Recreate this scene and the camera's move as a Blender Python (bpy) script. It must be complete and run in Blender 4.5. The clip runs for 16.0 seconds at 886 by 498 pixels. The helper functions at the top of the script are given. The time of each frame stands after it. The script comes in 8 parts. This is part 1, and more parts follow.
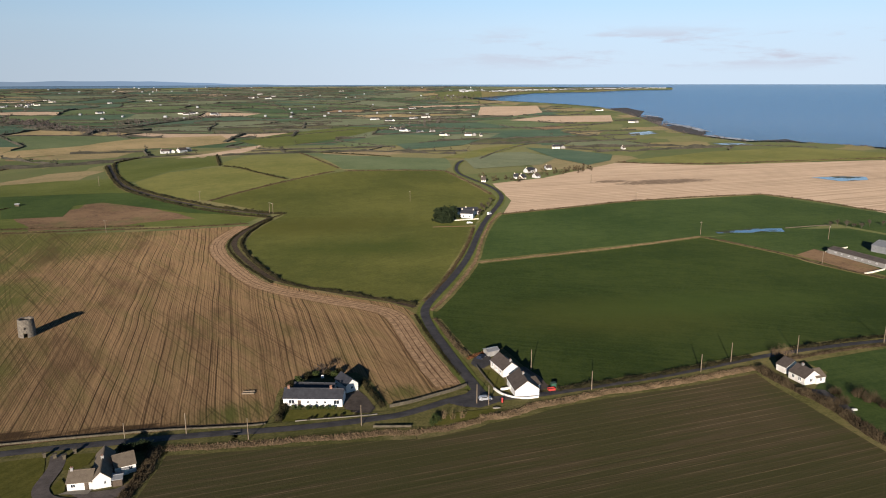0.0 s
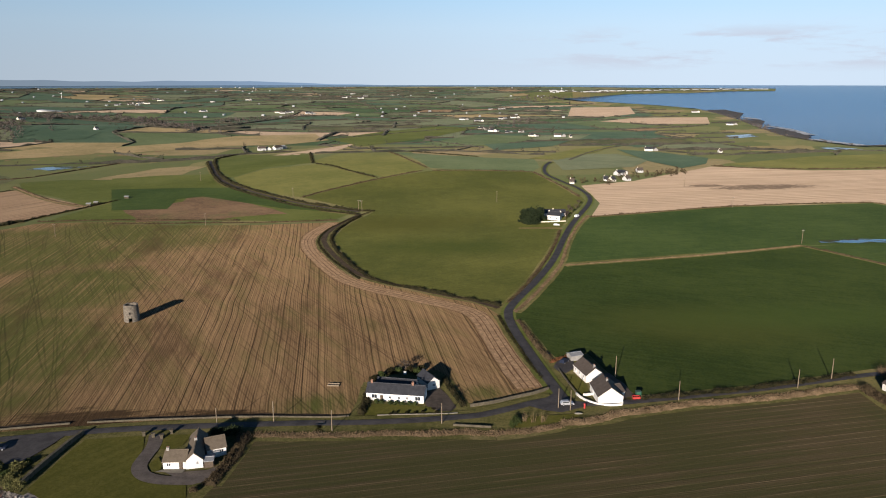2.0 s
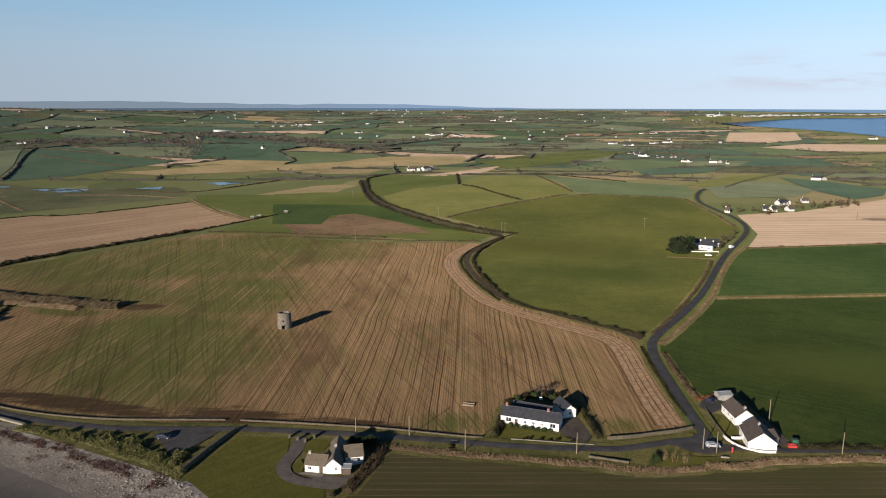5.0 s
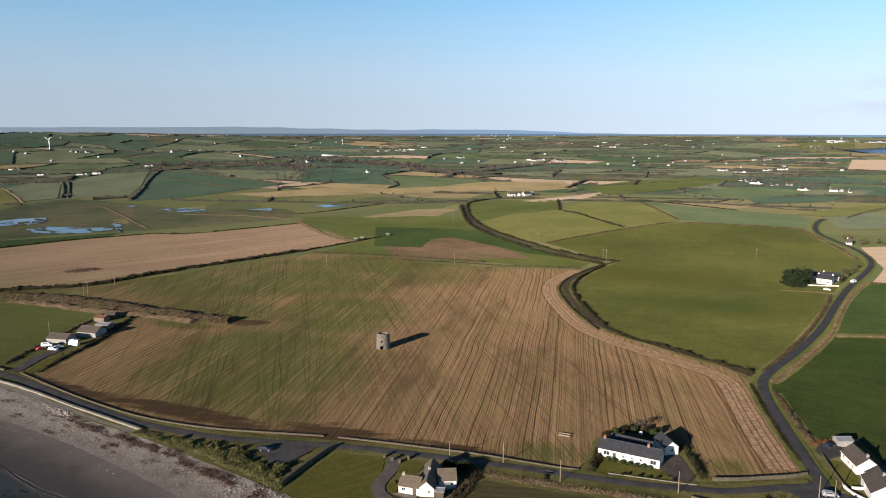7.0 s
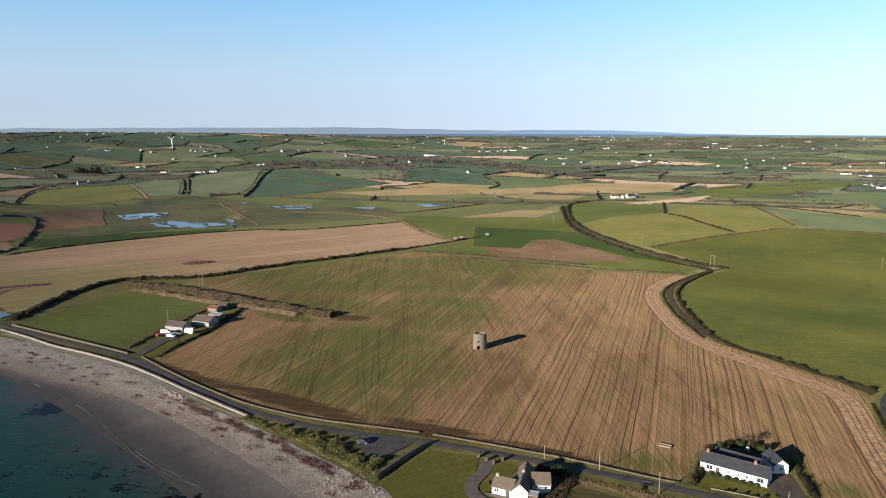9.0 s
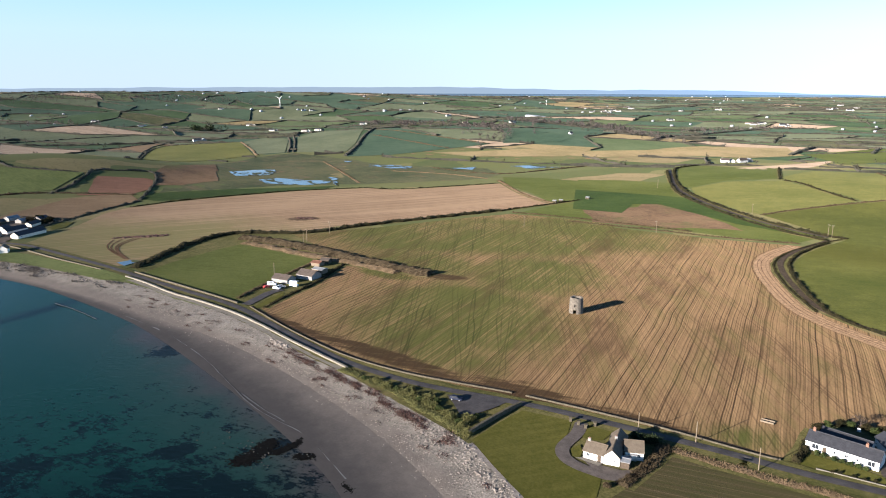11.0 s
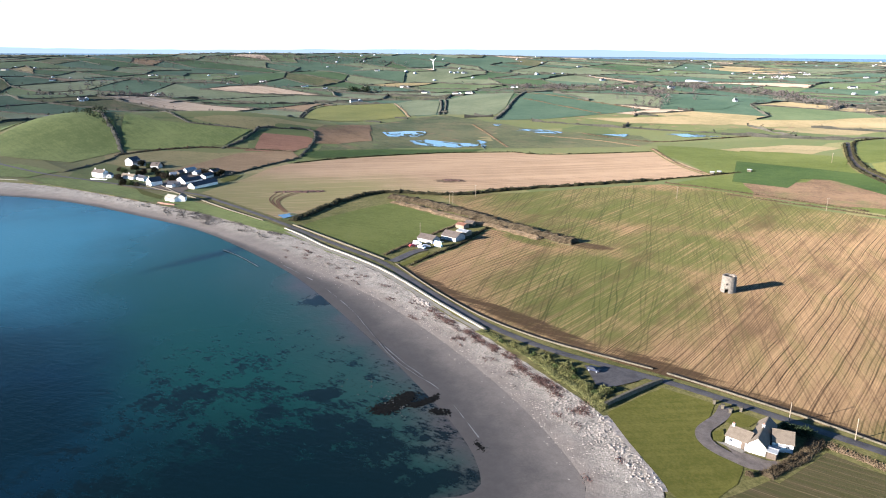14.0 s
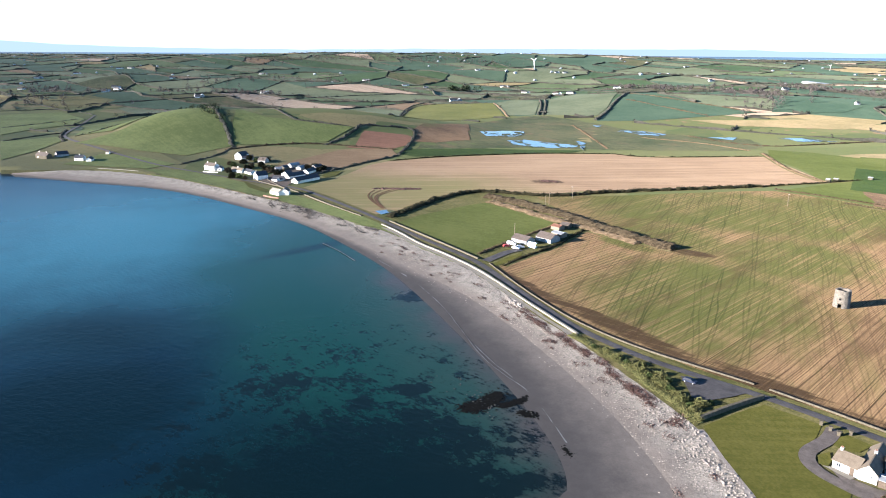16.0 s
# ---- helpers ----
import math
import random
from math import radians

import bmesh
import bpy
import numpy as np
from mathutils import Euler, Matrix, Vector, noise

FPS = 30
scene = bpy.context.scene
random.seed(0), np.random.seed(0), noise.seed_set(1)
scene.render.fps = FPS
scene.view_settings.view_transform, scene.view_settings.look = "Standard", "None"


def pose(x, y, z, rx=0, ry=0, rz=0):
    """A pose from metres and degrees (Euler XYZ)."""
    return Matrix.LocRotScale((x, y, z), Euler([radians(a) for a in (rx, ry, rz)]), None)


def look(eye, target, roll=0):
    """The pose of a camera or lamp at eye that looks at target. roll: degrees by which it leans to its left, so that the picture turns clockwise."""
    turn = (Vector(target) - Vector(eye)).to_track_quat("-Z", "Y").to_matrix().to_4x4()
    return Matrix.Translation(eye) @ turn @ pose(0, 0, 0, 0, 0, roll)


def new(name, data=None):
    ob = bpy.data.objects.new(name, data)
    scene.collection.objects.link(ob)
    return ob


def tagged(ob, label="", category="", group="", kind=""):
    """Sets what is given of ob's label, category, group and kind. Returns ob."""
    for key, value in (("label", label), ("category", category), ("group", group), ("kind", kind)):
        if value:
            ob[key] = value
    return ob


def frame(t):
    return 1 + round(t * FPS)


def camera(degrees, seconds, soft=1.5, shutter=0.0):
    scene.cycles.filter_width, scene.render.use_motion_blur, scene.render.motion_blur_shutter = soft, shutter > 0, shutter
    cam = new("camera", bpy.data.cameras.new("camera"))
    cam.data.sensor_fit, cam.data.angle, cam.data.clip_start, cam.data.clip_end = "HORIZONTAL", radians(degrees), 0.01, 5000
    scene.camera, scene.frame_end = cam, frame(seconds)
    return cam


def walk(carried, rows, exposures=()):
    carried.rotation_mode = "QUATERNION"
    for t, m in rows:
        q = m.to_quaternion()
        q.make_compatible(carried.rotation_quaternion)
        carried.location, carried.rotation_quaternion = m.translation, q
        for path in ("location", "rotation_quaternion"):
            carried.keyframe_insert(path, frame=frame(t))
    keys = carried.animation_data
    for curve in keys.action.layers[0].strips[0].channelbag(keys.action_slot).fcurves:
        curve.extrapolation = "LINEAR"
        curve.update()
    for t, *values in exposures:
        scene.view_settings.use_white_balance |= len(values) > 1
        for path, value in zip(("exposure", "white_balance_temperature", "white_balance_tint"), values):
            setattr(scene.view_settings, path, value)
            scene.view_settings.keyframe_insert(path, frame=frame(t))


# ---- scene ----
cam = camera(63.52, 16.0, soft=1.0)
TURN = [
    (0.0, 0.00, -13.29, -0.14),
    (0.5, 1.70, -13.27, -0.10),
    (1.0, 3.45, -13.26, -0.11),
    (1.5, 5.19, -13.26, -0.06),
    (2.0, 7.00, -13.26, -0.04),
    (2.5, 8.86, -13.27, 0.01),
    (3.0, 10.78, -13.26, -0.04),
    (3.5, 12.72, -12.93, 0.05),
    (4.0, 14.69, -12.09, 0.03),
    (4.2, 15.48, -11.83, 0.03),
    (6.3, 23.72, -10.54, 0.03),
    (6.5, 24.54, -10.01, 0.03),
    (7.0, 26.61, -9.51, 0.07),
    (7.5, 28.65, -9.48, 0.06),
    (8.0, 30.66, -9.49, 0.07),
    (8.5, 32.64, -9.48, 0.10),
    (9.0, 34.63, -9.48, 0.09),
    (9.2, 35.41, -9.68, 0.10),
    (11.3, 43.74, -13.10, 0.19),
    (11.5, 44.52, -13.40, 0.20),
    (12.0, 46.47, -14.01, 0.24),
    (12.5, 48.43, -14.62, 0.30),
    (13.0, 50.40, -15.22, 0.35),
    (13.5, 52.37, -15.46, 0.38),
    (14.0, 54.34, -15.48, 0.40),
    (14.5, 56.28, -15.49, 0.38),
    (15.0, 58.24, -15.52, 0.37),
    (15.5, 60.18, -15.56, 0.43),
    (16.0, 62.12, -15.57, 0.43),
]
EYE = (0, 0, 100)
# the drone hangs still and turns to its left
walk(cam, [(t, Matrix.Translation(EYE) @ pose(0, 0, 0, 0, 0, y) @ pose(0, 0, 0, 90 + p) @ pose(0, 0, 0, 0, 0, r))
           for t, y, p, r in TURN],
     exposures=[(0.0, 0.84, 5950, 14), (4.0, 0.84, 5950, 14), (7.0, 1.08, 5930, 14), (9.0, 1.33, 5900, 14), (11.5, 1.95, 5550, 14), (13.0, 2.38, 5370, 14), (16.0, 2.53, 5350, 14)])

# ---- light: a low winter sun behind the camera, clear sky ----
SUN_LIFT, SUN_FROM = 14.0, 192.2   # degrees above the horizon; compass bearing, clockwise from +y
world = bpy.data.worlds.new("sky")
scene.world = world
world.use_nodes = True
wt = world.node_tree
sky = wt.nodes.new("ShaderNodeTexSky")
sky.sky_type = "NISHITA"
sky.sun_disc = False
sky.sun_elevation = radians(SUN_LIFT)
sky.sun_rotation = radians(SUN_FROM)
sky.altitude = 100
sky.air_density, sky.dust_density, sky.ozone_density = 1.0, 0.0, 3.5
wt.nodes["Background"].inputs["Strength"].default_value = 0.046
sun = new("sun", bpy.data.lights.new("sun", "SUN"))
sun.data.energy, sun.data.angle, sun.data.color = 5.0, radians(0.6), (1.0, 0.845, 0.65)
_a = radians(SUN_FROM)
SUN_WAY = Vector((math.sin(_a) * math.cos(radians(SUN_LIFT)), math.cos(_a) * math.cos(radians(SUN_LIFT)), math.sin(radians(SUN_LIFT))))
sun.matrix_world = look(SUN_WAY * 900, (0, 0, 0))


# ---- terrain ----
def far_rise(d):
    """The land and sea lift gently beyond 1800 m, so that the sheet meets the horizon."""
    if d < 1800:
        return 0.0
    u = min((d - 1800) / 3100, 1.0)
    dip = 3.18 - 2.86 * (1 - (1 - u) ** 1.75)
    flat = math.degrees(math.atan2(100, d))
    dip = max(dip, 0.32) if d > 2300 else flat + (max(dip, 0.32) - flat) * (d - 1800) / 500
    return 100 - d * math.tan(math.radians(dip))


# drumlins: centre x, y, height, spread along and across, turn
HILLS = [
    (-862, 114, 20, 66, 56, 0), (-835, 265, 31, 90, 110, 0), (-760, 1160, 22, 190, 150, 20), (-1010, 960, 20, 170, 150, 0),
    (-170, 800, 13, 170, 130, 0), (-2450, 2300, 24, 600, 300, 47), (-2950, 1150, 56, 800, 320, 69),
    (-1350, 1450, 16, 240, 150, 20),
    (-1791, 460, 29, 153, 93, 67), (-1545, 577, 23, 135, 85, 57), (-2042, 178, 31, 171, 102, 81), (-1499, -26, 20, 135, 85, 80),
    (-2055, 915, 29, 180, 102, 52), (-1901, 1202, 26, 162, 102, 54), (-1851, 1446, 29, 171, 102, 64), (-1536, 1504, 26, 171, 102, 54),
    (-1101, 1360, 20, 144, 93, 46), (-1427, 251, 17, 117, 76, 71), (-1099, 1905, 20, 180, 102, 31), (-786, 2161, 20, 180, 110, 13),
    (60, 3300, 22, 190, 130, 0), (-800, 2700, 14, 420, 250, 10),
]


def height(x, y):
    z = far_rise(math.hypot(x, y))
    for cx, cy, top, along, across, turn in HILLS:
        dx, dy = x - cx, y - cy
        if abs(dx) + abs(dy) < 4 * max(along, across):
            c, s = math.cos(math.radians(turn)), math.sin(math.radians(turn))
            z += top * math.exp(-0.5 * (((dx * c + dy * s) / along) ** 2 + ((dy * c - dx * s) / across) ** 2))
    return z


def lift(x, y, off=0.12):
    """Height of a layer laid on the land; layers far off are laid a little higher."""
    return height(x, y) + off + math.hypot(x, y) * 0.0004


# ---- node helpers ----
def put(nt, kind, **values):
    n = nt.nodes.new(kind)
    for key, value in values.items():
        sock = n.inputs[key.replace("_", " ")]
        if isinstance(value, bpy.types.NodeSocket):
            nt.links.new(value, sock)
        else:
            sock.default_value = value
    return n


def place_of(nt):
    return nt.nodes.new("ShaderNodeNewGeometry").outputs["Position"]


def mapped(nt, vec, turn=0.0, scale=(1, 1, 1), loc=(0, 0, 0)):
    """Turned first, then scaled: after it, x runs along the turned way."""
    n = put(nt, "ShaderNodeMapping", Vector=vec)
    n.inputs["Rotation"].default_value = (0, 0, radians(turn))
    return put(nt, "ShaderNodeMapping", Vector=n.outputs[0], Scale=scale, Location=loc).outputs[0]


def noise_of(nt, vec, scale, detail=4.0, rough=0.55):
    return put(nt, "ShaderNodeTexNoise", Vector=vec, Scale=scale, Detail=detail, Roughness=rough).outputs[0]


def span(nt, value, a, b, c=0.0, d=1.0):
    n = put(nt, "ShaderNodeMapRange", Value=value)
    n.interpolation_type = "SMOOTHSTEP"
    for key, v in (("From Min", a), ("From Max", b), ("To Min", c), ("To Max", d)):
        n.inputs[key].default_value = v
    return n.outputs[0]


def calc(nt, op, a, b=0.0):
    n = nt.nodes.new("ShaderNodeMath")
    n.operation = op
    for i, v in enumerate((a, b)):
        if isinstance(v, bpy.types.NodeSocket):
            nt.links.new(v, n.inputs[i])
        else:
            n.inputs[i].default_value = v
    return n.outputs[0]


def mix_of(nt, fac, a, b):
    n = nt.nodes.new("ShaderNodeMix")
    n.data_type = "RGBA"
    for i, v in ((0, fac), (6, a), (7, b)):
        if isinstance(v, bpy.types.NodeSocket):
            nt.links.new(v, n.inputs[i])
        else:
            n.inputs[i].default_value = v if i == 0 else (*v, 1)
    return n.outputs[2]


def ramp_of(nt, fac, stops):
    n = nt.nodes.new("ShaderNodeValToRGB")
    nt.links.new(fac, n.inputs[0])
    while len(n.color_ramp.elements) < len(stops):
        n.color_ramp.elements.new(0.5)
    for e, (p, c) in zip(n.color_ramp.elements, stops):
        e.position, e.color = p, (*c, 1)
    return n.outputs[0]


def surface(name, rough=0.9, metal=0.0, gloss=0.25):
    m = bpy.data.materials.new(name)
    m.use_nodes = True
    nt = m.node_tree
    b = nt.nodes["Principled BSDF"]
    b.inputs["Roughness"].default_value = rough
    b.inputs["Metallic"].default_value = metal
    b.inputs["Specular IOR Level"].default_value = gloss
    b.inputs["Diffuse Roughness"].default_value = 0.9 if rough > 0.92 else 0.0
    return m, nt, b


def bumped(nt, b, height_fac, strength=0.4, depth=0.1):
    n = put(nt, "ShaderNodeBump", Height=height_fac, Strength=strength, Distance=depth)
    nt.links.new(n.outputs[0], b.inputs["Normal"])


def ellipse(nt, vec, x, y, rx, ry, turn=0.0, soft=0.5):
    """1 inside an ellipse on the ground, fading to 0 outside, with a ragged rim."""
    v = put(nt, "ShaderNodeVectorMath", **{})
    v.operation = "SUBTRACT"
    nt.links.new(vec, v.inputs[0])
    v.inputs[1].default_value = (x, y, 0)
    flat = put(nt, "ShaderNodeVectorMath")
    flat.operation = "MULTIPLY"
    nt.links.new(v.outputs[0], flat.inputs[0])
    flat.inputs[1].default_value = (1, 1, 0)
    m = put(nt, "ShaderNodeMapping", Vector=flat.outputs[0])
    m.vector_type = "TEXTURE"
    m.inputs["Rotation"].default_value = (0, 0, radians(turn))
    m.inputs["Scale"].default_value = (rx, ry, 1)
    ln = put(nt, "ShaderNodeVectorMath")
    ln.operation = "LENGTH"
    nt.links.new(m.outputs[0], ln.inputs[0])
    ragged = calc(nt, "ADD", ln.outputs["Value"], calc(nt, "MULTIPLY", calc(nt, "SUBTRACT", noise_of(nt, vec, 3.0 / max(rx, ry), 6, 0.65), 0.5), 0.9))
    return span(nt, ragged, 1.0 - soft, 1.0 + soft, 1.0, 0.0)


def bed(p, q, wide, soft=0.5):
    """An ellipse given by the two ends of its long axis and its half width."""
    return ((p[0] + q[0]) / 2, (p[1] + q[1]) / 2, math.dist(p, q) / 2, wide, math.degrees(math.atan2(q[1] - p[1], q[0] - p[0])), soft)


def most(nt, values):
    out = values[0]
    for v in values[1:]:
        out = calc(nt, "MAXIMUM", out, v)
    return out


# ---- the sky's clear blue, paler towards the horizon, with a few low clouds ----
_way = put(wt, "ShaderNodeSeparateXYZ", Vector=wt.nodes.new("ShaderNodeTexCoord").outputs["Generated"])
_air = ramp_of(wt, span(wt, _way.outputs[2], 0.0, 0.5), [(0.0, (0.555, 0.648, 0.705)), (0.05, (0.535, 0.672, 0.745)), (0.13, (0.435, 0.645, 0.775)), (0.26, (0.315, 0.58, 0.775)), (0.5, (0.19, 0.43, 0.69)), (0.66, (0.055, 0.14, 0.27)), (1.0, (0.018, 0.05, 0.11))])
_lit = put(wt, "ShaderNodeVectorMath")
_lit.operation = "SCALE"
wt.links.new(_air, _lit.inputs[0])
wt.links.new(span(wt, _way.outputs[0], -0.97, 0.3, 8.6, 15.0), _lit.inputs["Scale"])   # paler towards the east
_air = mix_of(wt, span(wt, _way.outputs[2], 0.3, 0.9, 0.93, 0.85), sky.outputs[0], _lit.outputs[0])
_bank = noise_of(wt, mapped(wt, wt.nodes["Texture Coordinate"].outputs["Generated"], 0, (5, 5, 34)), 1.0, 6, 0.62)
_belt = calc(wt, "MULTIPLY", span(wt, _way.outputs[2], 0.006, 0.03), span(wt, _way.outputs[2], 0.045, 0.075, 1.0, 0.0))
_side = span(wt, _way.outputs[0], -0.15, 0.25)
_fac = calc(wt, "MULTIPLY", calc(wt, "MULTIPLY", _belt, _side), span(wt, _bank, 0.48, 0.62, 0.0, 0.95))
wt.links.new(mix_of(wt, _fac, _air, (7.4, 7.5, 7.9)), wt.nodes["Background"].inputs["Color"])


# ---- materials ----
def toned(colour, k=0.74):
    """One common tone for all soils, straws and grasses of the winter ground."""
    return tuple(c * k for c in colour) if colour else None


def grass_mat(name, dark, light, dry=None, turn=0.0, streak=0.25, patches=()):
    m, nt, b = surface(name, 0.95, gloss=0.1)
    dark, light, dry = toned(dark), toned(light), toned(dry)
    p = place_of(nt)
    big = noise_of(nt, p, 0.012, 5, 0.6)
    mid = noise_of(nt, p, 0.11, 5, 0.65)
    fine = noise_of(nt, p, 1.3, 3, 0.7)
    row = noise_of(nt, mapped(nt, p, -turn, (0.03, 0.5, 0.03)), 1.0, 3, 0.6)
    f = calc(nt, "ADD", calc(nt, "MULTIPLY", big, 0.9), calc(nt, "MULTIPLY", mid, 0.45))
    f = calc(nt, "ADD", f, calc(nt, "MULTIPLY", fine, 0.75))
    f = calc(nt, "ADD", f, calc(nt, "MULTIPLY", noise_of(nt, p, 0.42, 3, 0.7), 0.4))
    f = calc(nt, "ADD", f, calc(nt, "MULTIPLY", row, streak))
    mean = 0.5 * (0.9 + 0.45 + 0.75 + 0.4 + streak)
    col = ramp_of(nt, span(nt, f, mean - 0.25, mean + 0.25), [(0.0, dark), (1.0, light)])
    if dry:
        col = mix_of(nt, span(nt, noise_of(nt, p, 0.025, 6, 0.7), 0.5, 0.78), col, dry)
    for x, y, rx, ry, turn_p, c in patches:
        col = mix_of(nt, calc(nt, "MULTIPLY", ellipse(nt, p, x, y, rx, ry, turn_p, 0.8), 0.6), col, toned(c))
    nt.links.new(col, b.inputs["Base Color"])
    bumped(nt, b, calc(nt, "ADD", fine, calc(nt, "MULTIPLY", row, 0.5)), 0.5, 0.12)
    return m


def lines(nt, q, way, gap, wide, wander=1.0, even=0.0, shift=0.0):
    """Straight rows at a set gap: 1 on a row, each of a strength of its own."""
    v = put(nt, "ShaderNodeSeparateXYZ", Vector=mapped(nt, q, -way))
    sway = calc(nt, "MULTIPLY", calc(nt, "SUBTRACT", noise_of(nt, mapped(nt, q, -way, (0.012, 0.05, 0.01), (shift, 0, 0)), 1.0, 2, 0.5), 0.5), wander)
    y = calc(nt, "DIVIDE", calc(nt, "ADD", calc(nt, "ADD", v.outputs[1], shift), sway), gap)
    rnd = nt.nodes.new("ShaderNodeTexWhiteNoise")
    rnd.noise_dimensions = "1D"
    nt.links.new(calc(nt, "FLOOR", y), rnd.inputs["W"])
    off = calc(nt, "MULTIPLY", calc(nt, "ABSOLUTE", calc(nt, "SUBTRACT", calc(nt, "FRACT", y), 0.5)), gap)
    return calc(nt, "MULTIPLY", span(nt, off, wide * 0.3, wide, 1.0, 0.0), span(nt, rnd.outputs["Value"], 0.0, 1.0, even, 1.0))


def stubble_mat(name, turn, straw, soil, green, greens=(), soils=(), cross=0.0, fine=0.42, amount=0.75, drills=0.0, swaths=0.0):
    """Cut straw in drilled rows, with wheel tracks, bare earth and weeds coming through."""
    m, nt, b = surface(name, 0.95, gloss=0.08)
    straw, soil, green = toned(straw), toned(soil), toned(green)
    p = place_of(nt)
    warp = put(nt, "ShaderNodeVectorMath")
    warp.operation = "MULTIPLY_ADD"
    wn = put(nt, "ShaderNodeTexNoise", Vector=p, Scale=0.012, Detail=2.0)
    nt.links.new(wn.outputs["Color"], warp.inputs[0])
    warp.inputs[1].default_value = (5, 5, 0)
    nt.links.new(p, warp.inputs[2])
    q = warp.outputs[0]
    rows = noise_of(nt, mapped(nt, q, -turn, (0.006, fine, 0.01)), 1.0, 5, 0.7)
    tracks = noise_of(nt, mapped(nt, q, -turn, (0.004, 0.2, 0.01), (7, 3, 0)), 1.0, 5, 0.75)
    grain = noise_of(nt, p, 1.6, 4, 0.7)
    big = noise_of(nt, p, 0.016, 6, 0.65)
    f = calc(nt, "ADD", calc(nt, "MULTIPLY", rows, 1.0), calc(nt, "MULTIPLY", grain, 0.3))
    f = calc(nt, "ADD", f, calc(nt, "MULTIPLY", big, 0.5))
    col = ramp_of(nt, span(nt, f, 0.66, 1.10), [(0.0, tuple(0.3 * a + 0.7 * s for a, s in zip(straw, soil))), (0.5, tuple(0.62 * a + 0.38 * s for a, s in zip(straw, soil))), (1.0, straw)])
    col = mix_of(nt, span(nt, tracks, 0.57, 0.68, 0, 0.6), col, tuple(c * 0.7 for c in soil))
    if cross:
        broken = span(nt, noise_of(nt, mapped(nt, p, -turn, (0.02, 0.06, 0.01)), 1.0, 3, 0.6), 0.34, 0.56, 0.25, 0.95)
        col = mix_of(nt, calc(nt, "MULTIPLY", lines(nt, q, turn, 2.5, 0.36, 2.0, 0.25), broken), col, tuple(c * 0.26 for c in soil))
        col = mix_of(nt, calc(nt, "MULTIPLY", lines(nt, q, turn, 0.83, 0.22, 1.5, 0.1, 4.0), 0.68), col, tuple(c * 0.6 for c in soil))
    if swaths:
        col = mix_of(nt, calc(nt, "MULTIPLY", lines(nt, q, turn, swaths, swaths * 0.24, 3.0, 0.1, 5.0), 0.6), col, tuple(c * 0.75 for c in soil))
        col = mix_of(nt, calc(nt, "MULTIPLY", lines(nt, q, turn, swaths * 0.37, swaths * 0.1, 2.0, 0.0, 1.0), 0.45), col, tuple(c * 0.8 for c in soil))
    if drills:
        col = mix_of(nt, calc(nt, "MULTIPLY", lines(nt, p, turn, 0.7, 0.2, 0.6, 0.2, 2.0), 0.5), col, tuple(c * 0.55 for c in soil))
        thin = span(nt, noise_of(nt, mapped(nt, p, -turn, (0.05, 0.2, 0.01)), 1.0, 4, 0.7), 0.36, 0.60, 0.4, 1.0)
        col = mix_of(nt, calc(nt, "MULTIPLY", calc(nt, "MULTIPLY", lines(nt, p, turn, 2.9, 0.20, 0.4, 0.6), thin), drills), col, tuple(c * 3.0 for c in straw))
    g = None
    if greens:
        g = most(nt, [ellipse(nt, p, *e) for e in greens])
        g = calc(nt, "MULTIPLY", g, span(nt, calc(nt, "ADD", rows, calc(nt, "MULTIPLY", big, 0.7)), 0.78, 1.05, 1.0, 0.4))
        col = mix_of(nt, calc(nt, "MULTIPLY", g, amount), col, green)
    if cross:
        # pairs of wheel tracks that cross the rows, green with weeds where the field is green
        base_g = calc(nt, "ADD", calc(nt, "MULTIPLY", g, 0.58), 0.42)
        dark = mix_of(nt, g, tuple(c * 0.42 for c in soil), (0.026, 0.030, 0.008))
        for k, (way, gap, wide, deep) in enumerate(((turn + cross, 6.2, 0.46, 0.9), (turn + cross + 4, 9.7, 0.40, 0.7), (turn + cross - 5, 12.3, 0.42, 0.7), (turn + 9, 10.6, 0.36, 0.55), (turn - 12, 23.0, 0.36, 0.5))):
            worn = span(nt, noise_of(nt, mapped(nt, p, -way, (0.010, 0.035, 0.01), (3 + 5 * k, 3, 0)), 1.0, 4, 0.65), 0.36, 0.52, 0.0, deep)
            pair = calc(nt, "MAXIMUM", lines(nt, q, way, gap, wide, 7.0, 0.3, 7.0 + 3 * k), lines(nt, q, way, gap, wide, 7.0, 0.3, 8.9 + 3 * k))
            col = mix_of(nt, calc(nt, "MULTIPLY", calc(nt, "MULTIPLY", pair, worn), base_g), col, dark)
        # worn and damp patches
        damp = span(nt, noise_of(nt, mapped(nt, p, -turn, (0.012, 0.04, 0.01), (11, 2, 0)), 1.0, 6, 0.7), 0.50, 0.68, 0.0, 0.55)
        col = mix_of(nt, damp, col, tuple(c * 0.62 for c in soil))
        # thin weeds all over
        col = mix_of(nt, span(nt, noise_of(nt, mapped(nt, p, -turn - cross, (0.03, 0.12, 0.01), (1, 8, 0)), 1.0, 6, 0.7), 0.44, 0.66, 0.0, 0.28), col, tuple(c * 1.15 for c in green))
    if soils:
        g = most(nt, [ellipse(nt, p, *e) for e in soils])
        churned = noise_of(nt, mapped(nt, p, -turn + 85, (0.05, 0.3, 0.01), (2, 5, 0)), 1.0, 6, 0.7)
        g = span(nt, calc(nt, "ADD", g, calc(nt, "MULTIPLY", calc(nt, "SUBTRACT", churned, 0.5), calc(nt, "MULTIPLY", span(nt, g, 0.0, 0.2), 2.4))), 0.46, 1.0)
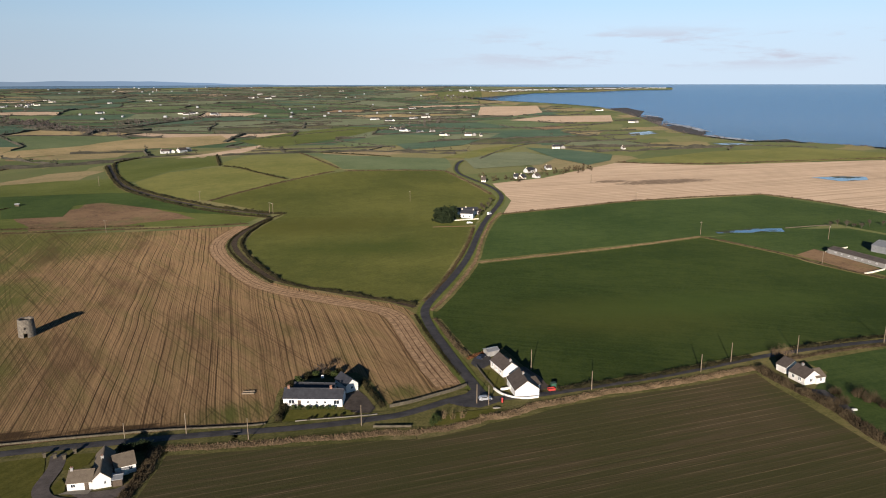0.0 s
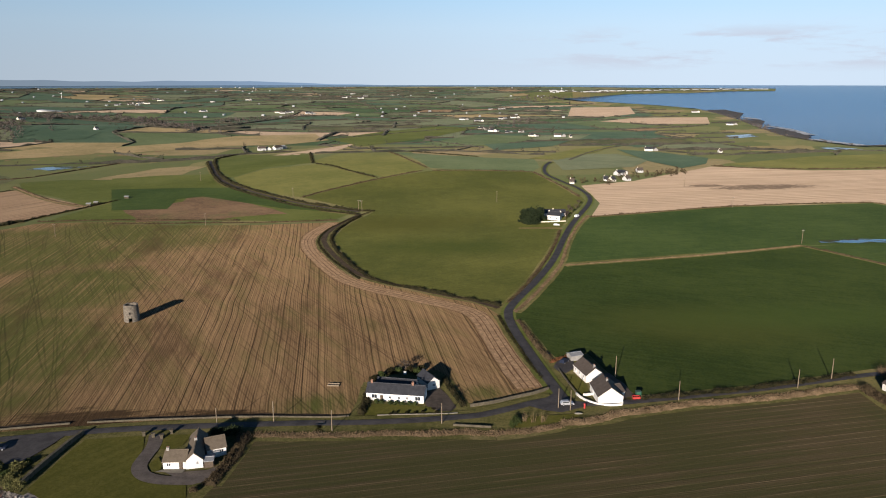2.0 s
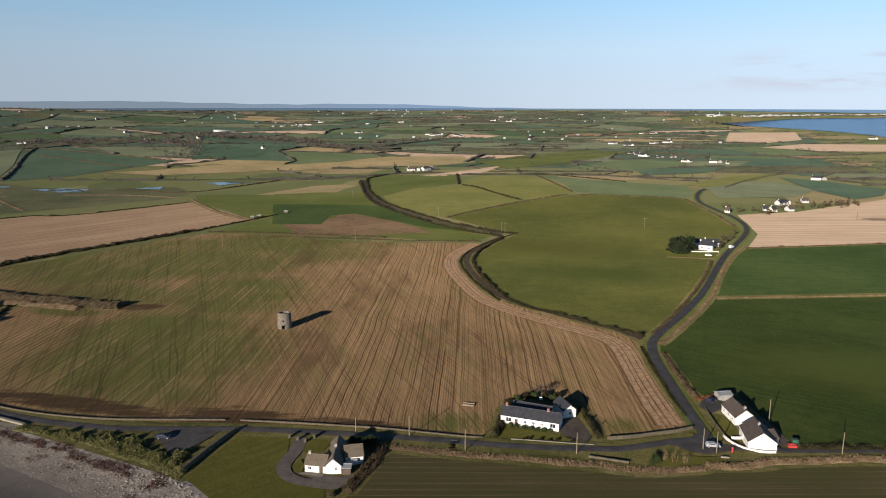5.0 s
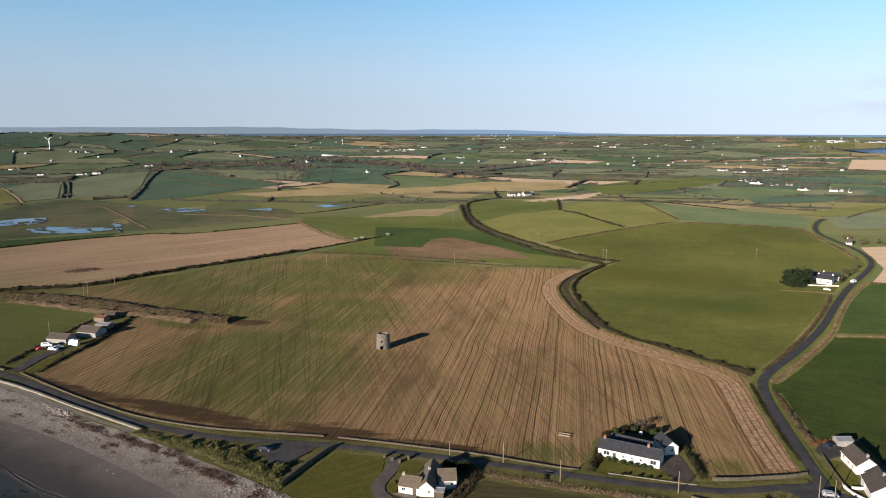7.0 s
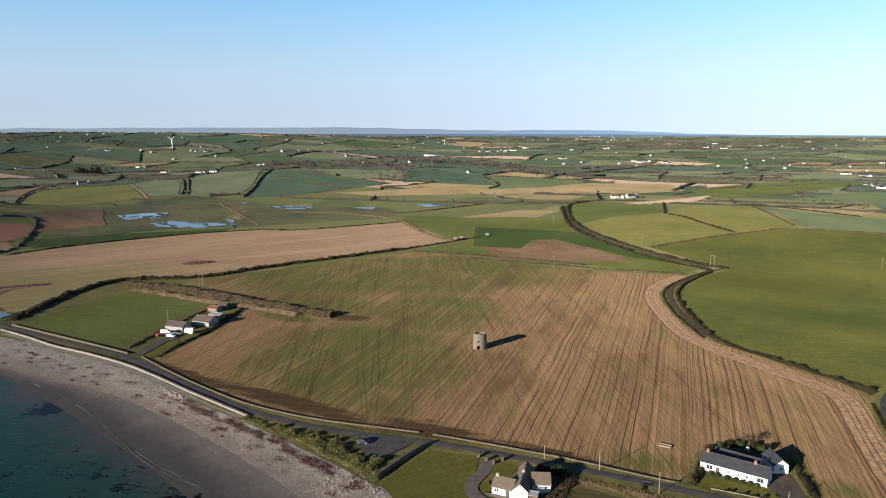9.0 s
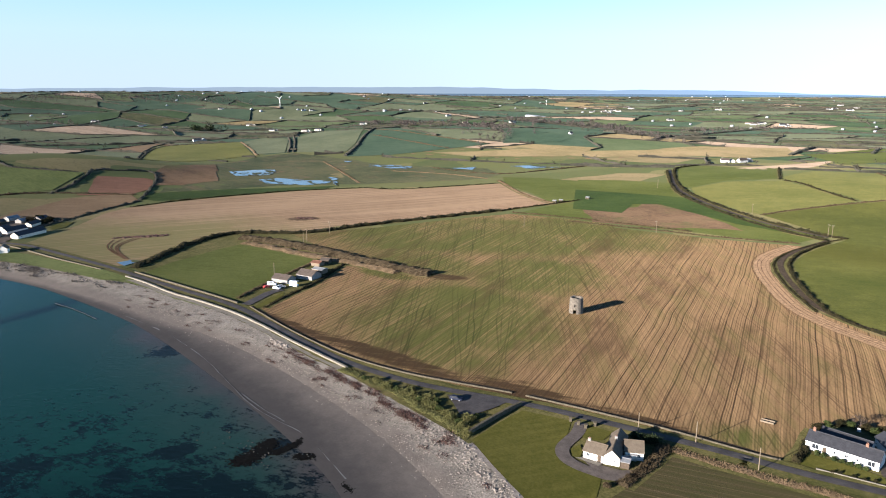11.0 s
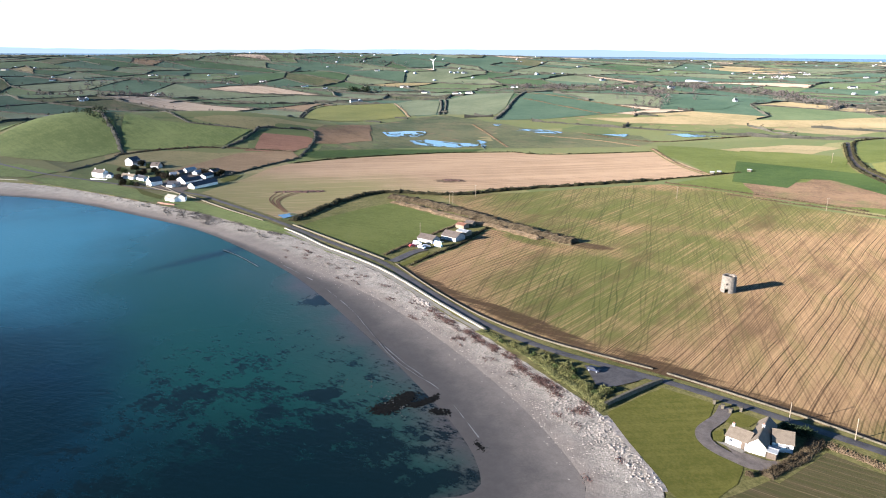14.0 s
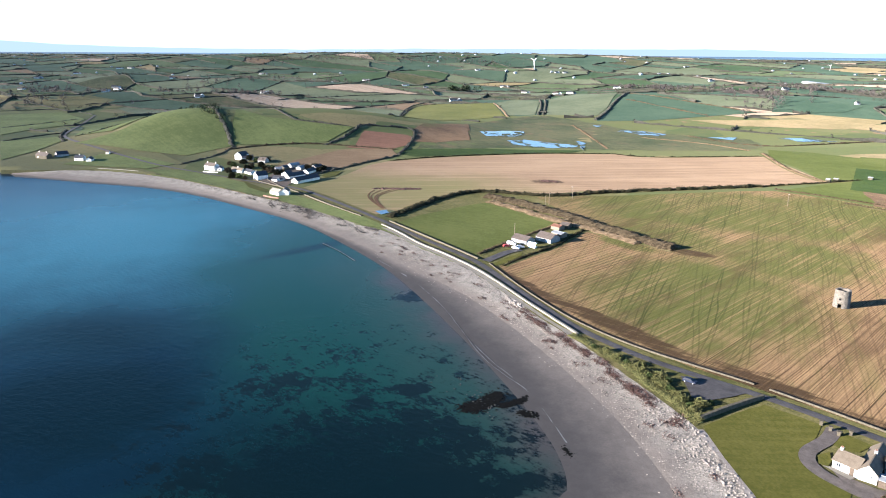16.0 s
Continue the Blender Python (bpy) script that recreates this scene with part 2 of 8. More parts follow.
        col = mix_of(nt, calc(nt, "MULTIPLY", g, 0.9), col, tuple(c * 0.42 for c in soil))
    nt.links.new(col, b.inputs["Base Color"])
    bumped(nt, b, calc(nt, "ADD", rows, calc(nt, "MULTIPLY", grain, 0.5)), 0.7, 0.25)
    return m


def plain_mat(name, base, other, scale=0.6, rough=0.85, gloss=0.25, bump=0.3, metal=0.0, depth=0.03, fine=6.0):
    """A weathered surface: two noises of different size between two colours."""
    m, nt, b = surface(name, rough, metal, gloss)
    p = place_of(nt)
    f = calc(nt, "ADD", calc(nt, "MULTIPLY", noise_of(nt, p, scale, 5, 0.65), 0.65), calc(nt, "MULTIPLY", noise_of(nt, p, scale * fine, 4, 0.7), 0.35))
    nt.links.new(ramp_of(nt, span(nt, f, 0.33, 0.67), [(0.0, base), (1.0, other)]), b.inputs["Base Color"])
    bumped(nt, b, f, bump, depth)
    return m


def patch_mat(name):
    """Open country: irregular small fields in greens, olive and straw, seen from afar."""
    m, nt, b = surface(name, 0.95, gloss=0.08)
    p = place_of(nt)
    q = mapped(nt, p, 24, (1.0, 0.62, 0.0))
    wob = put(nt, "ShaderNodeVectorMath")
    wob.operation = "MULTIPLY_ADD"
    nt.links.new(put(nt, "ShaderNodeTexNoise", Vector=p, Scale=0.006, Detail=3.0).outputs["Color"], wob.inputs[0])
    wob.inputs[1].default_value = (60, 60, 0)
    nt.links.new(q, wob.inputs[2])
    cell = put(nt, "ShaderNodeTexVoronoi", Vector=wob.outputs[0], Scale=0.0115)
    cell.distance = "MINKOWSKI"
    cell.inputs["Exponent"].default_value = 4.0
    rnd = put(nt, "ShaderNodeSeparateColor", Color=cell.outputs["Color"]).outputs[0]
    col = ramp_of(nt, rnd, [(0.0, (0.042, 0.056, 0.022)), (0.22, (0.072, 0.080, 0.030)), (0.45, (0.055, 0.068, 0.026)),
                            (0.62, (0.092, 0.094, 0.040)), (0.78, (0.118, 0.102, 0.048)), (0.88, (0.160, 0.122, 0.070)), (1.0, (0.062, 0.074, 0.028))])
    n = calc(nt, "ADD", calc(nt, "MULTIPLY", noise_of(nt, p, 0.025, 7, 0.75), 0.6), calc(nt, "MULTIPLY", noise_of(nt, mapped(nt, p, -24, (0.06, 0.35, 1)), 1.0, 4, 0.7), 0.4))
    tuft = noise_of(nt, p, 0.22, 4, 0.75)
    col = mix_of(nt, span(nt, tuft, 0.55, 0.68, 0.0, 0.5), col, (0.026, 0.032, 0.014))
    col = mix_of(nt, span(nt, n, 0.42, 0.62, 0.0, 0.6), col, (0.074, 0.072, 0.032))
    nt.links.new(col, b.inputs["Base Color"])
    bumped(nt, b, n, 0.4, 0.5)
    return m


LAND = patch_mat("rough pasture")
ROUGH = grass_mat("verge grass", (0.046, 0.050, 0.014), (0.122, 0.108, 0.042), dry=(0.212, 0.168, 0.091))
LUSH = grass_mat("winter cereal", (0.015, 0.026, 0.004), (0.034, 0.048, 0.010), turn=-15, streak=0.6, patches=[(*(72.5, 295.5), 40, 22, 0, (0.047, 0.053, 0.010)), (*(114.7, 311.2), 60, 15, 10, (0.035, 0.053, 0.010))])
LUSH_B = grass_mat("winter cereal further on", (0.020, 0.036, 0.008), (0.042, 0.062, 0.016), turn=20, streak=0.5)
OLIVE = grass_mat("grazed pasture", (0.044, 0.052, 0.011), (0.082, 0.084, 0.020), turn=40, streak=0.3, patches=[(*(-50, 425), 45, 20, 10, (0.024, 0.037, 0.005)), (*(-89, 492), 60, 25, 10, (0.045, 0.046, 0.007))])
OLIVE_B = grass_mat("thin pasture", (0.080, 0.087, 0.023), (0.136, 0.132, 0.041), turn=40, streak=0.3)
MEADOW = grass_mat("meadow grass", (0.051, 0.064, 0.013), (0.086, 0.096, 0.026), turn=30, streak=0.4)
# the far and distant greens carry haze in their base colour
HAZED_MEADOW = grass_mat("hazed far meadow", (0.058, 0.080, 0.036), (0.096, 0.118, 0.058), turn=10, streak=0.3)
HAZED_GREEN = grass_mat("hazed distant pasture", (0.076, 0.092, 0.052), (0.128, 0.140, 0.084), turn=10, streak=0.3)
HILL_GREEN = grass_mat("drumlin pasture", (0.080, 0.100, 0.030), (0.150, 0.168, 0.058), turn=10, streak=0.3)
HAZED_DARK = grass_mat("hazed distant cereal", (0.034, 0.060, 0.038), (0.066, 0.096, 0.060), turn=10, streak=0.3)
LAWN = grass_mat("mown lawn", (0.051, 0.054, 0.009), (0.087, 0.082, 0.018), turn=60, streak=0.5, dry=(0.074, 0.080, 0.021))
MARSH = grass_mat("wet marsh", (0.028, 0.042, 0.018), (0.094, 0.090, 0.046), dry=(0.130, 0.088, 0.056), streak=0.5)
BOG = grass_mat("brown bog", (0.067, 0.043, 0.025), (0.157, 0.104, 0.061), dry=(0.078, 0.080, 0.029))
REED = grass_mat("dry reeds", (0.149, 0.124, 0.059), (0.259, 0.200, 0.107))
STRAW, EARTH, WEED_GREEN = (0.258, 0.170, 0.088), (0.092, 0.057, 0.029), (0.066, 0.074, 0.018)
STUBBLE = stubble_mat("barley stubble", 106.5, STRAW, EARTH, WEED_GREEN, cross=21.5, fine=0.62,
                      greens=[bed((-395, 295), (-215, 480), 66, 0.3), bed((-245, 272), (-165, 190), 46, 0.35), bed((-255, 300), (-190, 330), 40, 0.4), bed((-330, 296), (-240, 292), 24, 0.5), bed((-300, 258), (-262, 262), 7, 0.4), bed((-200, 190), (-150, 195), 14, 0.5), bed((-72.7, 199.0), (-56.5, 206.8), 7, 0.8), bed((-17.4, 216.0), (-8.4, 220.3), 5, 0.8)],
                      soils=[bed((-245.8, 171.5), (-139.3, 179.5), 6, 0.6), bed((-155.4, 177.3), (-112.9, 189.8), 8, 0.6), bed((-274.1, 174.9), (-222.3, 170.8), 4, 0.6), (*(-252.9, 278.3), 13, 7, 30, 0.6), bed((-122.0, 188.2), (-70.7, 196.4), 3, 0.7)], amount=0.9)
STUBBLE_B = stubble_mat("pale stubble", 68, (0.280, 0.198, 0.127), (0.148, 0.099, 0.060), (0.133, 0.132, 0.049), fine=0.3,
                        greens=[(*(-484, 180), 120, 75, 70, 0.5)], soils=[(*(-455, 334), 14, 9, 60, 0.4)], swaths=5.0)
STUBBLE_C = stubble_mat("wide stubble", 22, (0.400, 0.310, 0.222), (0.225, 0.165, 0.115), (0.133, 0.132, 0.049), fine=0.2, soils=[(*(223, 709), 60, 16, 20, 0.6), (*(166, 705), 22, 8, 20, 0.6)], swaths=7.0)
DRILLED = stubble_mat("drilled field", 19, (0.082, 0.060, 0.036), (0.058, 0.036, 0.018), (0.040, 0.044, 0.015), fine=0.3, drills=0.75,
                      greens=[(0, 150, 300, 90, 5, 0.9), bed((-44.5, 179.7), (103.9, 224.2), 26, 0.8), bed((106.2, 229.8), (119.2, 174.4), 9, 0.5)], amount=0.8)
RED_SOIL = grass_mat("red ploughed soil", (0.122, 0.064, 0.041), (0.184, 0.100, 0.066), turn=60, streak=0.6)
BROWN_SOIL = grass_mat("brown ploughed soil", (0.125, 0.084, 0.048), (0.188, 0.132, 0.078), turn=60, streak=0.6)
TARMAC = plain_mat("worn asphalt", (0.038, 0.035, 0.035), (0.074, 0.068, 0.066), 0.22, 0.85, 0.2, 0.2)
GRAVEL = plain_mat("gravel", (0.070, 0.059, 0.051), (0.128, 0.108, 0.094), 0.5, 0.9, 0.2, 0.5)
def shore_mat(name, top, low, from_, to, pebbly):
    """A beach graded down its slope, stones above and sand below, mixed along a ragged line."""
    m, nt, b = surface(name, 0.85, gloss=0.15)
    p = place_of(nt)
    down = put(nt, "ShaderNodeAttribute")
    down.attribute_name = "down"
    f = calc(nt, "ADD", down.outputs["Fac"], calc(nt, "MULTIPLY", calc(nt, "SUBTRACT", noise_of(nt, p, 0.07, 6, 0.75), 0.5), 0.9))
    speck = noise_of(nt, p, 1.5, 4, 0.75)
    mid = noise_of(nt, p, 0.2, 5, 0.7)
    stone = ramp_of(nt, span(nt, calc(nt, "ADD", calc(nt, "MULTIPLY", speck, 0.6), calc(nt, "MULTIPLY", mid, 0.4)), 0.36, 0.64), [(0.0, tuple(c * (0.42 if pebbly else 0.8) for c in top)), (1.0, top)])
    sand = ramp_of(nt, span(nt, calc(nt, "ADD", calc(nt, "MULTIPLY", speck, 0.3), calc(nt, "MULTIPLY", mid, 0.7)), 0.36, 0.64), [(0.0, tuple(c * 0.82 for c in low)), (1.0, low)])
    col = mix_of(nt, span(nt, f, from_, to), stone, sand)
    nt.links.new(col, b.inputs["Base Color"])
    bumped(nt, b, speck, 0.9 if pebbly else 0.15, 0.25 if pebbly else 0.04)
    return m


SHINGLE = shore_mat("pale shingle", (0.238, 0.216, 0.186), (0.132, 0.115, 0.100), 0.32, 0.9, True)
WET_SAND = shore_mat("wet grey sand", (0.140, 0.122, 0.106), (0.050, 0.046, 0.044), -0.25, 0.8, False)
FOAM = plain_mat("foam line", (0.049, 0.050, 0.050), (0.150, 0.150, 0.150), 0.25, 0.8, 0.2, 0.1)
SURF = plain_mat("breaking surf", (0.28, 0.30, 0.32), (0.62, 0.63, 0.64), 0.02, 0.8, 0.2, 0.1)
WRACK = plain_mat("rotting seaweed", (0.045, 0.025, 0.019), (0.105, 0.060, 0.048), 0.8, 0.8, 0.3, 0.8, depth=0.2)
ROCK = plain_mat("shore rock", (0.041, 0.036, 0.030), (0.121, 0.105, 0.091), 0.4, 0.85, 0.3, 0.9, depth=0.2)
PALE_ROCK = plain_mat("pale boulder", (0.147, 0.125, 0.105), (0.254, 0.225, 0.196), 0.9, 0.85, 0.3, 0.8, depth=0.1)
CONCRETE = plain_mat("sea wall concrete", (0.137, 0.124, 0.100), (0.205, 0.188, 0.152), 0.3, 0.8, 0.3, 0.3)
STONE = plain_mat("lichened stone", (0.054, 0.046, 0.032), (0.110, 0.095, 0.066), 0.9, 0.9, 0.2, 0.8, depth=0.08)
TOWER_STONE = plain_mat("windmill rubble", (0.082, 0.071, 0.057), (0.168, 0.147, 0.119), 1.1, 0.9, 0.2, 0.9, depth=0.12)
WHITE = plain_mat("white render", (0.54, 0.52, 0.48), (0.68, 0.66, 0.62), 0.5, 0.8, 0.3, 0.15)
CREAM = plain_mat("cream render", (0.60, 0.54, 0.43), (0.72, 0.67, 0.56), 0.5, 0.8, 0.3, 0.15)
GREY_RENDER = plain_mat("grey render", (0.204, 0.198, 0.186), (0.288, 0.276, 0.258), 0.5, 0.85, 0.3, 0.2)
SLATE = plain_mat("dark slate", (0.020, 0.021, 0.025), (0.044, 0.045, 0.052), 0.8, 0.6, 0.4, 0.4)
TILE = plain_mat("brown roof tile", (0.058, 0.045, 0.037), (0.093, 0.076, 0.063), 0.8, 0.8, 0.3, 0.4)
PALE_TILE = plain_mat("lichened pale tile", (0.093, 0.074, 0.053), (0.137, 0.111, 0.081), 0.8, 0.85, 0.3, 0.4)
TIN = plain_mat("galvanised sheet", (0.204, 0.210, 0.216), (0.300, 0.306, 0.312), 0.4, 0.5, 0.5, 0.2, metal=0.3)
RUST = plain_mat("rust red sheet", (0.105, 0.043, 0.025), (0.165, 0.082, 0.050), 0.7, 0.7, 0.4, 0.3)
RED = plain_mat("red paint", (0.30, 0.030, 0.026), (0.38, 0.045, 0.036), 1.5, 0.45, 0.5, 0.05)
BRICK = plain_mat("red brick", (0.156, 0.079, 0.051), (0.228, 0.131, 0.094), 1.5, 0.85, 0.3, 0.4)
TIMBER = plain_mat("weathered timber", (0.120, 0.093, 0.063), (0.216, 0.174, 0.126), 1.2, 0.85, 0.2, 0.3)
DARK_TIMBER = plain_mat("creosoted timber", (0.050, 0.038, 0.028), (0.10, 0.076, 0.055), 1.2, 0.85, 0.2, 0.3)
UPVC = plain_mat("white frame", (0.76, 0.76, 0.75), (0.82, 0.82, 0.81), 1.0, 0.4, 0.5, 0.02)
GLASS = plain_mat("window glass", (0.020, 0.024, 0.030), (0.035, 0.040, 0.048), 0.7, 0.06, 0.5, 0.0)
# dark mud, with the shade of wall and hedge put into its colour
SHADED_MUD = plain_mat("mud with painted shade", (0.016, 0.012, 0.009), (0.042, 0.032, 0.022), 0.5, 0.95, 0.1, 0.7, depth=0.2)
CAR_GLASS = plain_mat("tinted car glass", (0.010, 0.011, 0.013), (0.018, 0.019, 0.022), 1.0, 0.35, 0.25, 0.0)
YARD = plain_mat("trodden earth yard", (0.048, 0.038, 0.030), (0.095, 0.076, 0.060), 0.4, 0.9, 0.2, 0.4)
CHROME_PANEL = plain_mat("glazed lean-to", (0.30, 0.32, 0.34), (0.38, 0.40, 0.42), 0.6, 0.10, 0.8, 0.02, metal=0.6)
PAINT_BLUE = plain_mat("dark blue paint", (0.012, 0.016, 0.032), (0.018, 0.024, 0.045), 1.0, 0.6, 0.2, 0.02)
PAINT_GREY = plain_mat("silver paint", (0.34, 0.35, 0.37), (0.42, 0.43, 0.45), 1.0, 0.3, 0.5, 0.02, metal=0.3)
PAINT_WHITE = plain_mat("white car paint", (0.72, 0.73, 0.74), (0.78, 0.79, 0.80), 1.0, 0.3, 0.5, 0.02)
RUBBER = plain_mat("tyre rubber", (0.018, 0.018, 0.019), (0.035, 0.035, 0.036), 3.0, 0.8, 0.3, 0.1)
HEDGE = plain_mat("winter hedge", (0.009, 0.011, 0.005), (0.034, 0.028, 0.013), 0.35, 0.95, 0.1, 0.9, depth=0.3)
HEDGE_BROWN = plain_mat("bare bramble hedge", (0.027, 0.020, 0.012), (0.086, 0.065, 0.037), 0.35, 0.95, 0.1, 0.9, depth=0.3)
BANK = plain_mat("dry grass bank", (0.072, 0.052, 0.028), (0.185, 0.132, 0.080), 0.3, 0.95, 0.1, 0.9, depth=0.3)
GORSE = plain_mat("evergreen shrub", (0.020, 0.034, 0.009), (0.062, 0.076, 0.020), 0.5, 0.9, 0.2, 0.8, depth=0.2)
YELLOW_SHRUB = plain_mat("sunlit coarse grass", (0.062, 0.066, 0.020), (0.132, 0.124, 0.044), 0.5, 0.9, 0.2, 0.8, depth=0.2)
EVERGREEN = plain_mat("dark conifer", (0.008, 0.016, 0.006), (0.027, 0.037, 0.014), 0.6, 0.9, 0.2, 0.6, depth=0.2)
RUST_HEDGE = plain_mat("copper beech leaves", (0.075, 0.032, 0.014), (0.16, 0.075, 0.035), 0.9, 0.9, 0.1, 0.6, depth=0.2)
BARK = plain_mat("bare twigs", (0.045, 0.035, 0.027), (0.099, 0.079, 0.063), 1.5, 0.9, 0.1, 0.4)
FAR_WOOD = plain_mat("distant bare wood", (0.060, 0.053, 0.049), (0.124, 0.105, 0.093), 0.05, 0.95, 0.1, 0.4)
# paler and greyer than the near hedge: haze put into the colour
FAR_HEDGE = plain_mat("hazed distant hedgerow", (0.028, 0.031, 0.022), (0.070, 0.063, 0.050), 0.05, 0.95, 0.1, 0.4)
def pool_mat():
    """Still flood water with rushes and drowned grass standing in it."""
    m, nt, b = surface("standing water", 0.12, gloss=0.35)
    p = place_of(nt)
    wet = noise_of(nt, mapped(nt, p, 10, (0.035, 0.075, 1)), 1.0, 6, 0.7)
    reed = span(nt, wet, 0.50, 0.58)
    nt.links.new(mix_of(nt, reed, (0.045, 0.050, 0.058), (0.075, 0.080, 0.040)), b.inputs["Base Color"])
    nt.links.new(span(nt, reed, 0.0, 1.0, 0.12, 0.9), b.inputs["Roughness"])
    nt.links.new(span(nt, reed, 0.0, 1.0, 0.35, 0.05), b.inputs["Specular IOR Level"])
    return m


POND = pool_mat()


def sea_mat():
    m, nt, b = surface("sea water", 0.12, gloss=0.5)
    p = place_of(nt)
    big = noise_of(nt, p, 0.006, 5, 0.6)
    col = ramp_of(nt, span(nt, big, 0.3, 0.7), [(0.0, (0.0024, 0.0085, 0.018)), (1.0, (0.004, 0.017, 0.029))])
    # the open sea to the east is bluer: sky reflection put into its colour
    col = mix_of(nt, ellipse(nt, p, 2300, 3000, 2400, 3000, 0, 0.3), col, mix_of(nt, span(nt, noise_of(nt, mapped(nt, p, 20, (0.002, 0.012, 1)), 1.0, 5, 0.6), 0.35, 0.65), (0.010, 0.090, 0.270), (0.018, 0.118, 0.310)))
    # the outer bay is paler: the sky's grazing reflection painted into the water
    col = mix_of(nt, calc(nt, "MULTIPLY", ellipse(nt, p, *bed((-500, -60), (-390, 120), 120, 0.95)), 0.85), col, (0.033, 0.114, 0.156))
    # clear shallows: the sand shows through where the water is thin
    thin = put(nt, "ShaderNodeAttribute")
    thin.attribute_name = "shoal"
    depth = calc(nt, "ADD", thin.outputs["Fac"], calc(nt, "MULTIPLY", calc(nt, "MULTIPLY", calc(nt, "SUBTRACT", noise_of(nt, p, 0.03, 5, 0.6), 0.5), 0.35), span(nt, thin.outputs["Fac"], 0.0, 0.3)))
    col = mix_of(nt, span(nt, depth, 0.0, 0.5, 0.0, 0.95), col, (0.007, 0.034, 0.028))
    col = mix_of(nt, span(nt, depth, 0.58, 0.96), col, (0.018, 0.040, 0.034))
    col = mix_of(nt, span(nt, depth, 0.84, 1.05), col, (0.048, 0.045, 0.043))
    # weed beds on the bottom
    weed = most(nt, [calc(nt, "MULTIPLY", ellipse(nt, p, *e), w) for e, w in WEEDS])
    clump = calc(nt, "ADD", calc(nt, "MULTIPLY", noise_of(nt, p, 0.13, 6, 0.72), 0.65), calc(nt, "MULTIPLY", noise_of(nt, mapped(nt, p, -20, (0.4, 0.75, 1)), 1.0, 4, 0.7), 0.35))
    tuft = calc(nt, "MULTIPLY", span(nt, calc(nt, "ADD", clump, calc(nt, "MULTIPLY", weed, 0.20)), 0.57, 0.67), span(nt, weed, 0.02, 0.15))
    col = mix_of(nt, calc(nt, "MULTIPLY", tuft, 0.92), col, (0.0035, 0.007, 0.008))
    col = mix_of(nt, calc(nt, "MULTIPLY", most(nt, [ellipse(nt, p, *e) for e in DEEPS]), 0.85), col, (0.002, 0.0075, 0.0095))
    wave = put(nt, "ShaderNodeBump", Strength=0.7, Distance=0.3, Height=calc(nt, "ADD", noise_of(nt, mapped(nt, p, -30, (0.25, 0.6, 1)), 1.0, 4, 0.6), calc(nt, "MULTIPLY", noise_of(nt, p, 1.6, 3, 0.6), 0.35)))
    body = put(nt, "ShaderNodeBsdfDiffuse", Color=col)
    sheen = put(nt, "ShaderNodeBsdfGlossy", Roughness=0.15, Normal=wave.outputs[0])
    film = calc(nt, "ADD", calc(nt, "MULTIPLY", put(nt, "ShaderNodeFresnel", IOR=1.33).outputs[0], 0.64), 0.0)
    both = nt.nodes.new("ShaderNodeMixShader")
    for i, s in enumerate((film, body.outputs[0], sheen.outputs[0])):
        nt.links.new(s, both.inputs[i])
    nt.links.new(both.outputs[0], nt.nodes["Material Output"].inputs["Surface"])
    return m


WEEDS = [(bed((-189.6, 76.9), (-182.1, 95.5), 4, 0.4), 1.0), (bed((-168.4, 97.5), (-165.8, 119.3), 2.6, 0.4), 1.0), (bed((-181.5, 76.1), (-172.7, 96.2), 5, 0.5), 0.55), (bed((-210.3, 38.2), (-206.2, 61.1), 12, 0.6), 0.9),
         (bed((-178.5, 36.0), (-142.2, 107.8), 17, 0.6), 0.95), (bed((-170.5, 11.7), (-124.7, 94.9), 14, 0.6), 1.3), (bed((-269.6, 117.8), (-257.3, 137.2), 7, 0.6), 0.9), (bed((-185.8, 55.2), (-172.0, 82.6), 9, 0.6), 0.75),
         (bed((-207.7, 12.5), (-156.6, 129.3), 55, 0.5), 0.42), (bed((-148.2, 98.6), (-144.0, 99.5), 2.5, 0.5), 1.0), (bed((-135.0, 108.2), (-130.7, 109.6), 1.5, 0.5), 1.0)]
DEEPS = [bed((-176.8, 10.8), (-136.3, 76.5), 32, 0.9), bed((-255.6, -23.8), (-189.6, 9.1), 34, 0.5), bed((-300, -30), (-262, 30), 24, 0.95), bed((-351.6, 82.4), (-367.3, 138.4), 5, 0.8), bed((-169.3, 11.5), (-123.1, 88.6), 14, 0.9)]
SEA = sea_mat()


# ---- geometry helpers ----
def mesh_of(name, verts, faces, material, smooth=False):
    me = bpy.data.meshes.new(name)
    me.from_pydata([tuple(v) for v in verts], [], faces)
    me.materials.append(material)
    if smooth:
        me.polygons.foreach_set("use_smooth", [True] * len(me.polygons))
    me.update()
    return me


def part(name, me, parent, label="", m=None):
    ob = new(name, me)
    ob.parent = parent
    if m is not None:
        ob.matrix_basis = m
    if label:
        ob["label"] = label
    return ob


def thing(name, label, category, m, group="", kind=""):
    ob = new(name)
    ob.empty_display_size = 0.5
    ob.matrix_basis = m
    return tagged(ob, label, category, group, kind)


